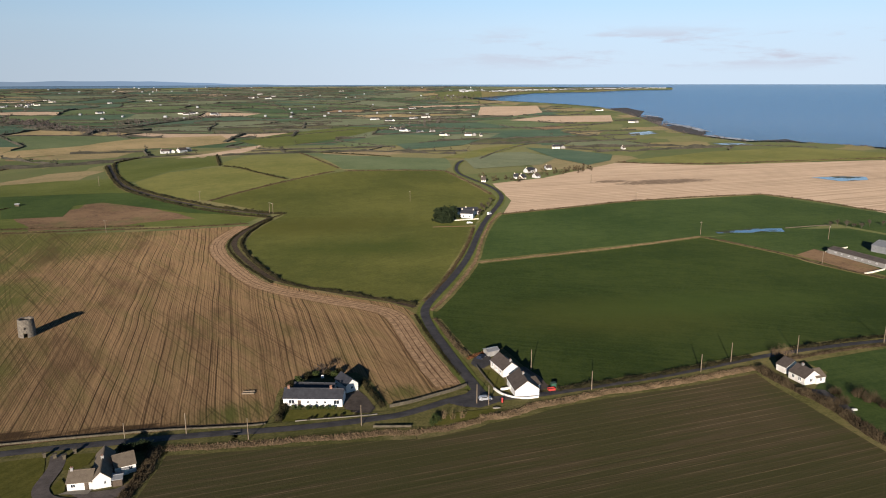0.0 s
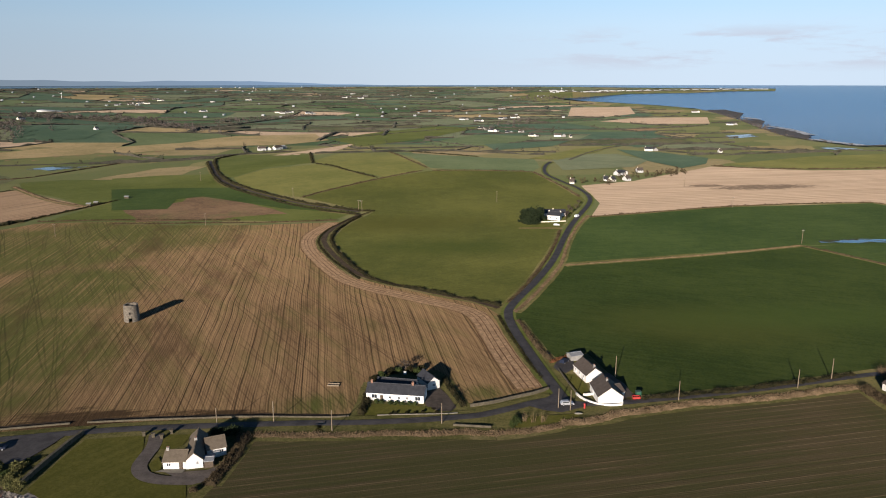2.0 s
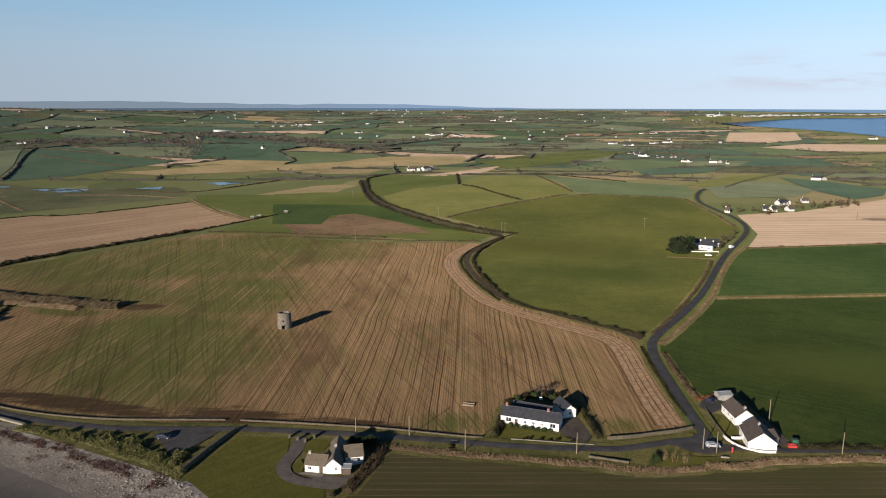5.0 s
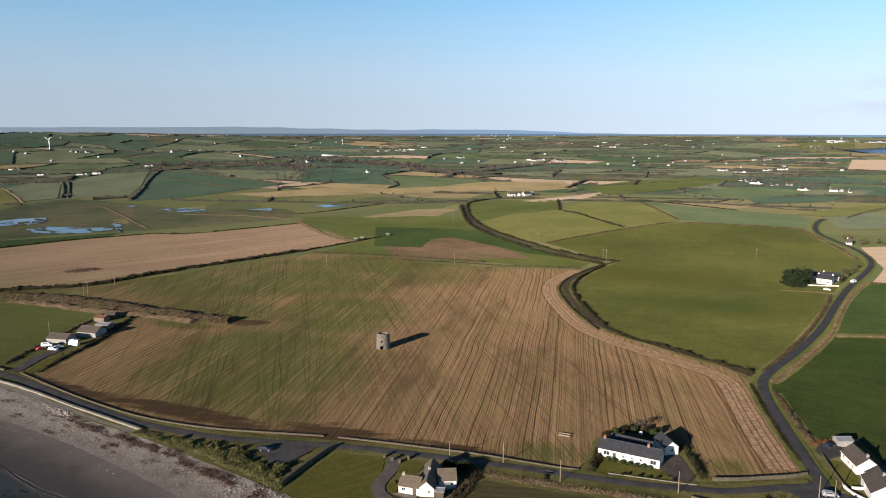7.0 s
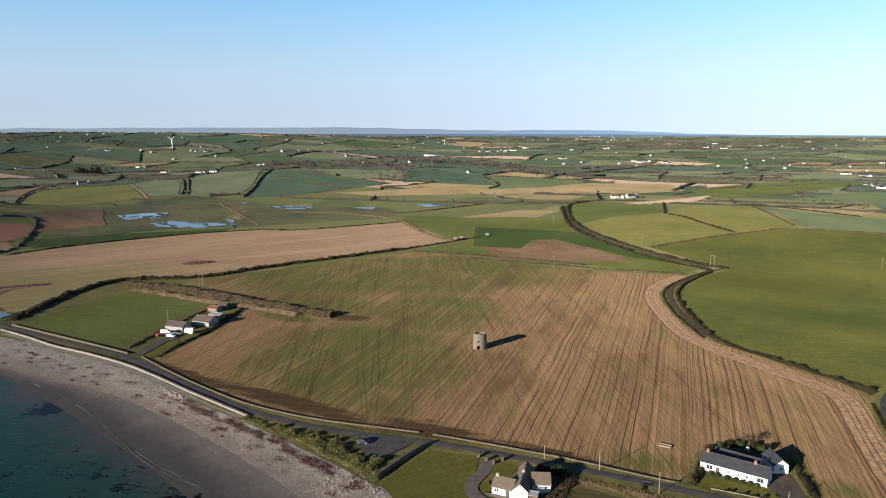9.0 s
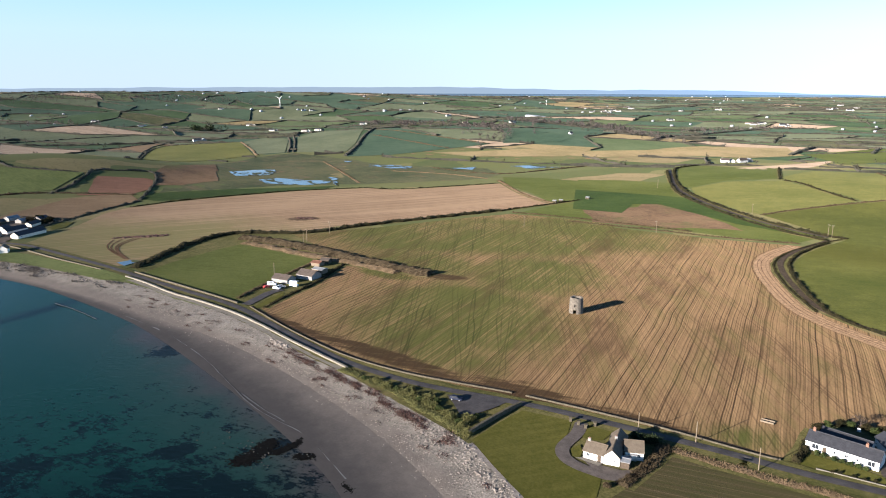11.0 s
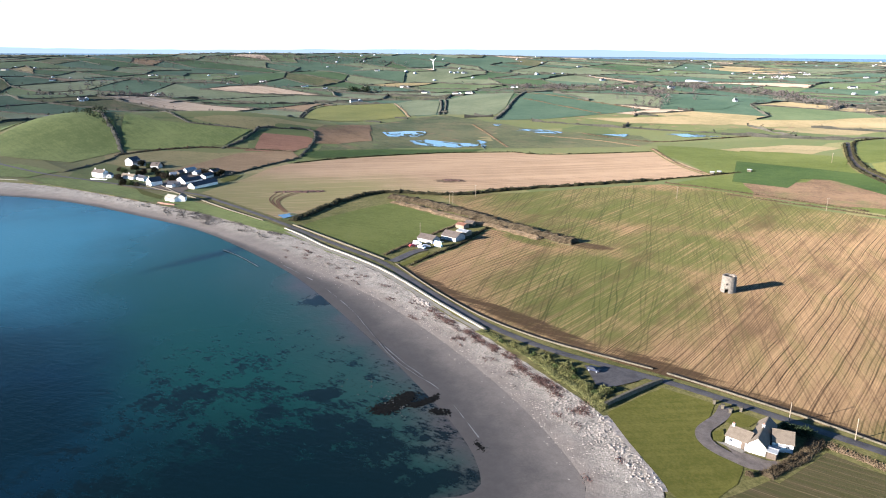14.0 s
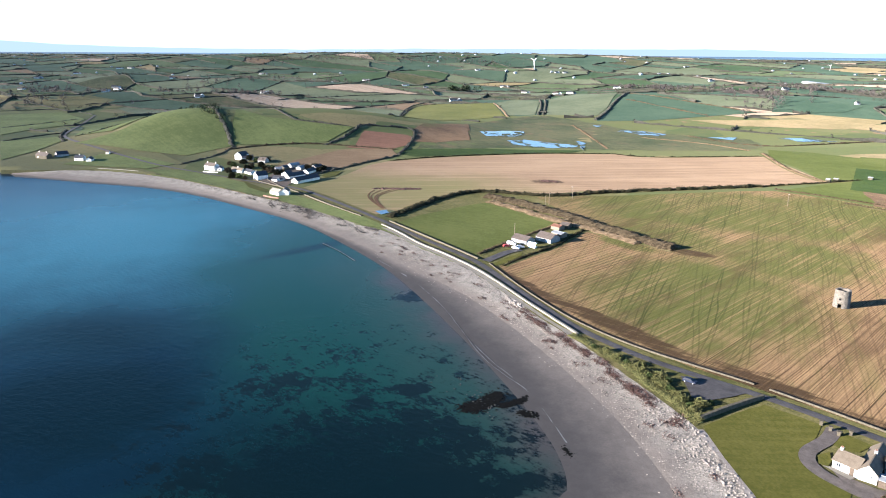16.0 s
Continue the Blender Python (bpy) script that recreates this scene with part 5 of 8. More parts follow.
def bare_tree(label, x, y, tall=6.0, spread=0.55, seed=1, material=None):
    """A leafless tree: tapered trunk, forking limbs, a crown of thin twigs."""
    rng = random.Random(seed)
    root = thing("bare_tree", label, "tree", pose(x, y, lift(x, y, 0.0)))
    trunk, twigs = [], []

    def grow(a, way, length, r, level):
        b = a + way * length
        (trunk if level < 2 else twigs).append((a, b, r, r * 0.62))
        if level >= 5:
            return
        for _ in range(3 if level else 6):
            w = (way + Vector((rng.gauss(0, spread), rng.gauss(0, spread), rng.gauss(0.3, 0.25)))).normalized()
            grow(a.lerp(b, rng.uniform(0.45, 1.0)), w, length * rng.uniform(0.6, 0.82), r * 0.58, level + 1)
    grow(Vector((0, 0, -0.3)), Vector((0.03, 0.02, 1)), tall * 0.30, tall * 0.022, 0)
    part("trunk", tube_mesh("trunk", trunk, BARK, 6), root)
    verts, faces = [], []
    for a, b, r, q in twigs:
        tube(verts, faces, a, b, max(r, 0.022), max(q, 0.014), 3, False)
    part("crown", mesh_of("crown", verts, faces, material or BARK), root, "bare brown winter twigs")
    return root


def thicket(label, x, y, wide, tall, material, seed=1, name="thicket", count=420):
    """Leafless scrub: many thin stems that fan out of the ground, with side twigs."""
    rng = random.Random(seed)
    root = thing(name, label, name.replace("_", " "), pose(x, y, lift(x, y, 0.0)))
    for kind_, n, low in (("stems", count, 0.0), ("twigs", count * 2, 0.3)):
        verts, faces = [], []
        for _ in range(n):
            a, r = rng.uniform(0, 2 * math.pi), wide / 2 * math.sqrt(rng.random())
            top = tall * (1 - 0.5 * (2 * r / wide) ** 2) * rng.uniform(0.55, 1.0)
            foot = Vector((r * 0.55 * math.cos(a), r * 0.55 * math.sin(a), -0.1))
            tip = Vector((r * math.cos(a) + rng.gauss(0, 0.25), r * math.sin(a) + rng.gauss(0, 0.25), top))
            if low:
                foot = foot.lerp(tip, rng.uniform(0.35, 0.85))
                tip = foot + Vector((rng.gauss(0, 0.4), rng.gauss(0, 0.4), rng.uniform(0.2, 0.8))) * tall * 0.3
            w = Vector((-math.sin(a + 1), math.cos(a + 1), 0)) * (0.035 if low else 0.05)
            k = len(verts)
            verts += [tuple(foot - w), tuple(foot + w), tuple(tip)]
            faces.append((k, k + 1, k + 2))
        part(kind_, mesh_of(kind_, verts, faces, material), root)
    return root


def leafy(label, x, y, wide, tall, material, seed=1, name="shrub", trunk=False):
    """An evergreen: a crown of many small clumps of leaves with gaps and an uneven outline."""
    rng = random.Random(seed)
    root = thing(name, label, name.replace("_", " "), pose(x, y, lift(x, y, 0.0)))
    if trunk:
        part("trunk", tube_mesh("trunk", [((0, 0, -0.4), (0.1, 0, tall * 0.6), tall * 0.03, tall * 0.015), ((0, 0, tall * 0.3), (wide * 0.25, 0.2, tall * 0.7), tall * 0.015, 0.04)], BARK), root)
    verts, faces = [], []
    size = max(0.14, wide * 0.075)
    for _ in range(int(10 + wide * 3.5)):
        a, h = rng.uniform(0, 2 * math.pi), rng.random()
        r = wide / 2 * math.sqrt(rng.random()) * (1 - 0.55 * h * h)
        c = Vector((r * math.cos(a), r * math.sin(a), tall * (0.08 + 0.84 * h)))
        k = rng.uniform(0.12, 0.22) * wide
        spots = [c + Vector((rng.gauss(0, 1), rng.gauss(0, 1), rng.gauss(0, 0.8))) * k * 0.6 for _ in range(46)]
        spots = [s if s.z > 0 else Vector((s.x, s.y, -s.z * 0.3)) for s in spots]
        tri_tufts(verts, faces, spots, size * 1.3, rng)
    part("crown", mesh_of("crown", verts, faces, material), root)
    return root


def rocks_mesh(name, spots, material, rng):
    """Loose stones: squashed, skewed lumps lying on the shore."""
    base = [Vector(v) for v in ((1, 0, 0), (-1, 0, 0), (0, 1, 0), (0, -1, 0), (0, 0, 1), (0, 0, -0.6), (0.6, 0.6, 0.55), (-0.6, 0.6, 0.5), (-0.6, -0.6, 0.55), (0.6, -0.6, 0.5))]
    fs = [(0, 6, 4), (6, 2, 4), (2, 7, 4), (7, 1, 4), (1, 8, 4), (8, 3, 4), (3, 9, 4), (9, 0, 4), (0, 2, 6), (2, 1, 7), (1, 3, 8), (3, 0, 9), (0, 5, 2), (2, 5, 1), (1, 5, 3), (3, 5, 0)]
    verts, faces = [], []
    for x, y, z, r in spots:
        n, t = len(verts), rng.uniform(0, 6.28)
        sx, sy, sz = r * rng.uniform(0.7, 1.3), r * rng.uniform(0.5, 1.0), r * rng.uniform(0.35, 0.8)
        c, s = math.cos(t), math.sin(t)
        for b in base:
            j = rng.uniform(0.8, 1.2)
            u, v = b.x * sx * j, b.y * sy * j
            verts.append((x + u * c - v * s, y + u * s + v * c, z + b.z * sz * j))
        faces += [tuple(n + i for i in f) for f in fs]
    return mesh_of(name, verts, faces, material)


def turbine(label, x, y, hub=42.0, blade=24.0, face=0.0, first=10.0):
    root = thing("wind_turbine", label, "wind turbine", pose(x, y, lift(x, y, 0.0), 0, 0, face), "turbines on the far hills")
    part("tower", tube_mesh("tower", [((0, 0, -2), (0, 0, hub), hub * 0.034, hub * 0.02)], UPVC, 12), root)
    part("nacelle", box_mesh("nacelle", (2.6, 6.0, 2.6), UPVC, 0.4), root, m=pose(0, 0.6, hub - 0.4))
    part("hub", tube_mesh("hub", [((0, -2.2, hub + 0.9), (0, -3.8, hub + 0.9), 1.3, 0.5)], UPVC, 10), root)
    for k in range(3):
        a = radians(first + 120 * k)
        w = Vector((math.sin(a), 0, math.cos(a)))
        part("blade", tube_mesh("blade", [(Vector((0, -3, hub + 0.9)) + w * 0.5, Vector((0, -3, hub + 0.9)) + w * blade * 0.35, 0.028 * blade, 0.045 * blade), (Vector((0, -3, hub + 0.9)) + w * blade * 0.35, Vector((0, -3, hub + 0.9)) + w * blade, 0.045 * blade, 0.012 * blade)], UPVC, 5), root)
    return root


# ---- the windmill stump in the stubble ----
def windmill(x, y):
    root = thing("windmill_tower", "roofless round stone windmill stump in the stubble", "tower", pose(x, y, lift(x, y, 0.0)))
    n, levels, r0, r1, tall, th = 56, 22, 3.25, 2.95, 7.3, 0.75
    face = math.atan2(-y, -x) - radians(12)
    verts, faces, inner = [], [], []
    def open_at(i, j):
        a = (2 * math.pi * (i + 0.5) / n - face + math.pi) % (2 * math.pi) - math.pi
        h = (j + 0.5) / levels * tall
        return (abs(a) < 0.19 and h < 1.95) or (abs(a + 0.02) < 0.085 and 3.7 < h < 4.45)
    for shell in (0, 1):
        for j in range(levels + 1):
            h = tall * j / levels
            for i in range(n):
                a = 2 * math.pi * i / n
                r = r0 + (r1 - r0) * j / levels - shell * th
                r += 0.05 * noise.noise(Vector((math.cos(a) * 5, math.sin(a) * 5, h * 1.3 + shell * 20)))
                top = 0.35 * noise.noise(Vector((math.cos(a) * 1.7, math.sin(a) * 1.7, 3))) if j == levels else 0
                verts.append((r * math.cos(a), r * math.sin(a), (h if j else -0.6) + top))
    m = n * (levels + 1)
    for j in range(levels):
        for i in range(n):
            k, l = j * n + i, j * n + (i + 1) % n
            if open_at(i, j):
                # the sides of the opening
                for (p, q, other) in ((k, k + n, open_at((i - 1) % n, j)), (l, l + n, open_at((i + 1) % n, j))):
                    if not other:
                        faces.append((p, q, q + m, p + m))
                if j + 1 < levels and not open_at(i, j + 1):
                    faces.append((k + n, l + n, l + n + m, k + n + m))
                if j and not open_at(i, j - 1):
                    faces.append((k, l, l + m, k + m))
                continue
            faces.append((k, l, l + n, k + n))
            faces.append((l + m, k + m, k + n + m, l + n + m))
    for i in range(n):
        k, l = levels * n + i, levels * n + (i + 1) % n
        faces.append((k, l, l + m, k + m))
    part("wall", mesh_of("wall", verts, faces, TOWER_STONE), root)
    verts, faces = [], []
    box(verts, faces, r0 - 0.6, r0 + 0.06, -0.85, 0.85, 1.95, 2.2)
    part("lintel", mesh_of("lintel", verts, faces, STONE), root, m=pose(0, 0, 0, 0, 0, math.degrees(face)))


windmill(*(-167.3, 272.4))

# ---- walls and sea wall along the coast road ----
stone_wall("low lichened wall between the road and the stubble", [(-283.2, 175.2), (-251.4, 169.7), (-230.0, 166.8), (-200.5, 164.4), (-173.1, 168.2), (-152.5, 174.9), (-134.4, 181.0)], 0.4, 0.72, STONE)
stone_wall("low lichened wall beside the coast road", [(-129.7, 182.2), (-111.3, 186.4), (-95.4, 189.4), (-85.3, 191.6), (-56.7, 194.4), (-53.1, 195.8)], 0.4, 0.72, STONE)
stone_wall("grassed stone wall below the green field", [(-384.9, 167.3), (-336.1, 171.3), (-303.1, 173.5), (-292.0, 174.1)], 0.6, 1.1, STONE)
stone_wall("white painted garden wall along the road", [(-44.5, 197.5), (-38.4, 198.6), (-31.7, 199.7), (-25.0, 200.8), (-20.2, 201.9)], 0.3, 0.5, CONCRETE, "garden_wall", cope=0.2)
stone_wall("pale wall round the corner of the stubble", [(-16.8, 206.9), (-9.8, 210.1), (-2.7, 215.1), (2.9, 218.5), (7.8, 222.9)], 0.4, 1.2, STONE)
stone_wall("rendered wall with a rounded cope at the corner", [(-20.8, 193.8), (-15.8, 193.8), (-9.5, 193.8)], 0.35, 0.8, STONE, "garden_wall")
SEAWALL = [(-379.5, 159.9), (-358.2, 161.5), (-331.8, 160.7), (-309.3, 163.8), (-278.4, 165.4), (-250.1, 162.9), (-233.8, 160.8), (-220.0, 159.6), (-191.5, 157.2)]
stone_wall("pale concrete sea wall above the beach", SEAWALL, 0.8, 3.4, CONCRETE, "sea_wall", base=-2.4, cope=0.15)
stone_wall("white concrete wave apron below the road", [(-371.9, 159.4), (-347.7, 160.0), (-327.8, 159.1)], 3.0, 1.6, CONCRETE, "sea_wall", base=-2.2)
stone_wall("low wall at the shore lane", [(-669, 23), (-656, 38), (-640, 52)], 0.5, 1.2, CONCRETE, "sea_wall", base=-0.6)
stone_wall("concrete slipway running down to the water", [(-386.9, 153.2), (-384.0, 145.0), (-379.7, 139.2)], 3.5, 1.0, ROCK, "slipway", base=-2.6)
stone_wall("hedge-topped wall beside the lawn", [(-125.9, 148.5), (-126.8, 159.2), (-127.0, 169.7), (-126.8, 175.7)], 0.9, 1.5, STONE)
tagged(ribbon("sea_wall_foot", [(-122.4, 144.7), (-109.9, 139.6), (-96.5, 133.3), (-89.2, 128.5)], 2.2, PALE_ROCK, 0.1, ragged=0.6), "eroded bank of pale stones under the lawn", "bank", kind="structure")
tagged(drape("car_park", [(-149.4, 164.9), (-141.5, 170.8), (-131.1, 176.3), (-131.5, 168.5), (-133.4, 159.2), (-137.0, 157.1)], TARMAC, 0.34, 0.3), "rough asphalt lay-by above the shore", "car park", kind="structure")
field("rough_grass", "coarse sunlit grass on the shore bank", ROUGH, [(-191.0, 158.1), (-176.7, 160.7), (-155.8, 164.8), (-148.9, 165.6), (-136.2, 156.8), (-133.1, 158.9), (-131.0, 169.2), (-128.1, 175.0), (-125.0, 148.0), (-124.1, 145.1), (-134.7, 148.4), (-148.8, 150.4), (-167.8, 152.9), (-188.5, 154.8)], off=0.2)
field("rough_grass", "grassy strip above the village beach", HILL_GREEN, [(-650, 55), (-625, 88), (-578, 110), (-523, 128), (-474, 143), (-408, 158), (-369.5, 160.6), (-383.1, 148.5), (-431, 137), (-484, 122), (-533, 101), (-588, 77)], off=0.25)

# ---- headland rows and ruts round the edge of the stubble ----
# dark strips laid where the roadside wall's shadow falls on muddy soil
for _pts in ([(-283.2, 176.6), (-251.4, 171.1), (-230.0, 168.2), (-200.5, 165.8), (-173.1, 169.6), (-152.5, 176.3), (-136.4, 181.8)], [(-128.7, 183.9), (-111.3, 187.8), (-95.4, 190.8), (-85.3, 193.0), (-56.7, 195.9)]):
    tagged(ribbon("ditch", _pts, 1.7, SHADED_MUD, 0.20, ragged=0.5), "dark strip of mud and painted shadow behind the roadside wall", "ditch", kind="structure")
HEADLAND = plain_mat("headland straw", (0.095, 0.062, 0.037), (0.215, 0.148, 0.090), 0.5, 0.95, 0.08, 0.6, depth=0.1)
RUT = plain_mat("wheel rut", (0.050, 0.029, 0.016), (0.095, 0.056, 0.030), 0.4, 0.95, 0.1, 0.5)
EDGE = [(-134, 488), (-138, 453), (-135, 430), (-123, 403), (-105.3, 372.5), (-90.8, 350.3), (-79.4, 340.1), (-63.7, 330.4), (-43.3, 319.3), (-24.1, 309.8), (-15.5, 299.3), (-10.9, 281.6), (-5.4, 262.0), (0.1, 243.1), (4.6, 230.4), (6.4, 224.8)]


def beside(points, gap):
    """A line that runs at a distance to the right of another."""
    return [tuple(p + Vector((w.y, -w.x)) * gap) for p, w in along(points, 12.0)]


tagged(ribbon("headland", beside(EDGE, 5.0), 9.0, HEADLAND, 0.17, ragged=0.8), "pale headland strip of trampled straw", "headland", kind="structure")
for k, gap in enumerate((1.0, 2.9, 5.4, 7.3, 10.4)):
    tagged(ribbon("wheel_rut", beside(EDGE, gap), 0.30 if k % 2 else 0.42, RUT, 0.22 + 0.004 * k, ragged=0.26), "dark wheel rut along the field's edge", "rut", kind="structure")

tagged(ribbon("sea_wall_foot", beside(SEAWALL, 1.7), 3.2, CONCRETE, 0.12, ragged=0.5), "sloping stone foot of the sea wall", "sea wall", kind="structure")

# ---- hedges and banks ----
NEAR_HEDGES = [
    ("dark winter hedge along a farm track", 1.8, 1.6, HEDGE, [(-125, 513), (-130, 477), (-129, 447), (-122, 424), (-109.0, 395.9), (-92.1, 365.5), (-76.7, 343.1), (-50.2, 331.2), (-24.8, 318.3), (-11.9, 311.4)]),
    ("thin dark hedge beside a farm track", 1.2, 0.8, HEDGE, [(-121, 531), (-130, 505), (-137, 467), (-135, 436), (-124, 408), (-105.7, 376.0), (-86.3, 348.2)]),
    ("tall dark hedge along a winding lane", 2.6, 2.0, HEDGE, [(-373, 792), (-326, 702), (-293, 644), (-250, 598), (-202, 558), (-164, 532), (-127, 519)]),
    ("dark hedge on the inside of the lane", 2.4, 1.8, HEDGE, [(-379, 916), (-383, 855), (-381, 828), (-329, 719), (-295, 661), (-258, 620), (-207, 578), (-169, 550), (-131, 533), (-119, 533)]),
    ("brown hedge between drilled field and lane", 3.6, 1.0, BANK, [(11.1, 198.7), (20.0, 201.7), (39.0, 211.9), (58.7, 218.6), (79.3, 224.8), (110.3, 237.2)]),
    ("dark hedge on the lane's far side", 2.2, 1.5, HEDGE, [(37.3, 218.7), (50.3, 223.1), (71.1, 229.6), (94.1, 239.4), (113.6, 247.3)]),
    ("rough brown hedge along the lane", 2.2, 1.4, HEDGE_BROWN, [(122.4, 244.0), (140.2, 250.4), (171.2, 260.8), (250, 268)]),
    ("dark hedge beyond the lane", 1.8, 1.2, HEDGE, [(131.8, 255.1), (153.1, 262.7), (176.1, 268.9), (255, 285)]),
    ("straw-coloured bank below the coast road", 3.4, 0.55, BANK, [(-77.7, 180.8), (-68.6, 181.7), (-58.0, 183.3), (-45.7, 185.1), (-30.0, 187.4), (-17.1, 189.3), (-8.2, 190.3)]),
    ("straw-coloured bank below the junction", 3.0, 0.6, BANK, [(-8.2, 189.9), (-2.4, 191.3), (4.2, 194.0), (11.5, 198.0)]),
    ("overgrown brown hedge by the bungalow", 4.0, 2.2, HEDGE_BROWN, [(-79.0, 154.1), (-79.2, 161.7), (-79.1, 169.2), (-79.2, 175.9), (-80.3, 182.1)]),
    ("tall tangled bramble hedge", 3.8, 3.4, HEDGE_BROWN, [(111.9, 236.2), (114.2, 226.0), (117.5, 217.0), (120.7, 209.0), (122.1, 198.5), (123.8, 182.0), (140, 150)]),
    ("low bank with dry grass between green fields", 1.6, 0.6, BANK, [(20.2, 388.4), (44.1, 398.5), (71.8, 409.2), (109, 425), (168, 455)]),
    ("low broken hedge by the paddock", 1.6, 1.0, HEDGE_BROWN, [(168, 455), (184, 432), (202, 404), (208, 383), (227, 354)]),
    ("thin brown hedge below the wide stubble", 1.5, 0.9, HEDGE_BROWN, [(45, 533), (97, 560), (149, 589), (213, 613), (284, 629)]),
    ("thin hedge at the field's end", 1.3, 0.8, HEDGE_BROWN, [(284, 629), (312, 596), (338, 538), (470, 460)]),
    ("thin brown bank above the stubble", 1.6, 0.8, HEDGE_BROWN, [(-295, 466), (-260, 472), (-225, 479), (-188, 483), (-138, 498)]),
    ("thin bank at the top of the stubble", 1.6, 0.8, HEDGE_BROWN, [(-209, 489), (-246, 487), (-284, 482), (-313, 479), (-353, 469)]),
    ("dark ditch hedge between stubble fields", 5.8, 3.2, HEDGE, [(-395, 171), (-412, 194), (-433, 226), (-442, 249), (-440, 269), (-418, 287), (-402, 305), (-402, 326), (-393, 373), (-379, 419), (-365, 468)]),
    ("thin dark hedge running to a gate", 2.0, 1.2, HEDGE, [(-365, 468), (-358, 501), (-351, 529), (-344, 561)]),
    ("wide brown bank thick with dead grass", 9.0, 4.6, HEDGE_BROWN, [(-424, 259), (-394, 266), (-361, 270), (-333, 270), (-303.0, 271.5), (-279.9, 271.8), (-261.7, 276.0)]),
    ("dry grass slope on a hedge bank", 7.0, 2.2, BANK, [(-409, 252), (-375, 257), (-347, 259), (-322.2, 261.8), (-296.9, 266.1), (-278.8, 266.6)]),
    ("dark hedge beside the beach farm", 2.0, 1.4, HEDGE, [(-315.8, 258.8), (-304.6, 239.6), (-293.3, 219.5), (-285.3, 195.9), (-277.4, 179.0)]),
    ("thin hedge behind the grass field", 1.8, 1.2, HEDGE_BROWN, [(-335, 258), (-324.1, 230.3), (-311.9, 203.0), (-299.8, 178.8)]),
    ("thin hedge above the pale stubble", 1.8, 1.0, HEDGE, [(-601, 263), (-605, 310), (-597, 375), (-583, 434), (-555, 485)]),
    ("thin hedge above the pale stubble", 1.8, 1.0, HEDGE, [(-555, 485), (-524, 495), (-499, 549), (-475, 605)]),
    ("tan bank along a field track", 3.0, 1.0, BANK, [(-489, 623), (-436, 578), (-390, 544), (-350, 527)]),
    ("ragged hedge across the pasture", 2.0, 1.3, HEDGE, [(-232, 756), (-214, 746), (-189, 716), (-167, 694), (-147, 677)]),
    ("low hedge with gaps over the hill", 1.8, 1.0, HEDGE_BROWN, [(-192, 582), (-181, 609), (-171, 626), (-157, 651), (-141, 675), (-110, 721)]),
    ("short dark hedge on the hill", 2.0, 1.6, HEDGE, [(-285, 906), (-254, 811), (-237, 761)]),
    ("thin brown hedge down the hill", 1.4, 0.9, HEDGE_BROWN, [(-185, 927), (-141, 802), (-107, 739)]),
    ("low brown hedge beside the lane", 1.6, 1.0, HEDGE_BROWN, [(-8.4, 316.4), (-2.6, 338.5), (5.8, 376.2), (15, 429), (21, 484)]),
    ("low bank on the lane's green side", 1.4, 0.7, BANK, [(-5.0, 302.8), (-0.2, 316.4), (11.0, 357.9), (18.6, 390.9), (23.6, 439), (32.4, 496), (44, 538)]),
    ("brown hedge beside the lane", 1.8, 1.2, HEDGE_BROWN, [(42, 619), (30, 667), (13, 716), (3, 744)]),
    ("hedge at the top of the pasture", 1.6, 0.9, HEDGE_BROWN, [(1, 747), (-49, 739), (-99, 723)]),
    ("dark hedge above the far field", 2.2, 1.4, HEDGE, [(-192, 981), (-116, 899), (-64, 871)]),
    ("gappy garden hedge beside the lane", 2.0, 1.2, HEDGE_BROWN, [(-3.5, 291.6), (1.3, 273.3), (5.1, 259.5), (9.1, 249.1)]),
    ("low hedge along the stubble's edge", 1.0, 0.4, HEDGE, [(-12.2, 297.7), (-8.8, 282.9), (-3.6, 263.2), (1.5, 244.7), (6.0, 231.4)]),
    ("clipped hedge round the long cottage", 2.2, 1.6, HEDGE, [(-49.7, 197.2), (-51.0, 211.1), (-51.3, 221.5)]),
    ("dark hedge at the cottage yard", 1.6, 1.5, HEDGE, [(-27.4, 226.8), (-23.0, 216.0), (-19.3, 206.9)]),
]
for i, (lab, w, h, mt, pts) in enumerate(NEAR_HEDGES):
    tagged(ribbon("verge", pts, w + 3.6, ROUGH, 0.14, ragged=0.5), "rough dry grass at a hedge's foot", "verge", kind="structure")
    hedge(lab, pts, w, h, mt, seed=i, even=0.18 if w >= 9 else None)
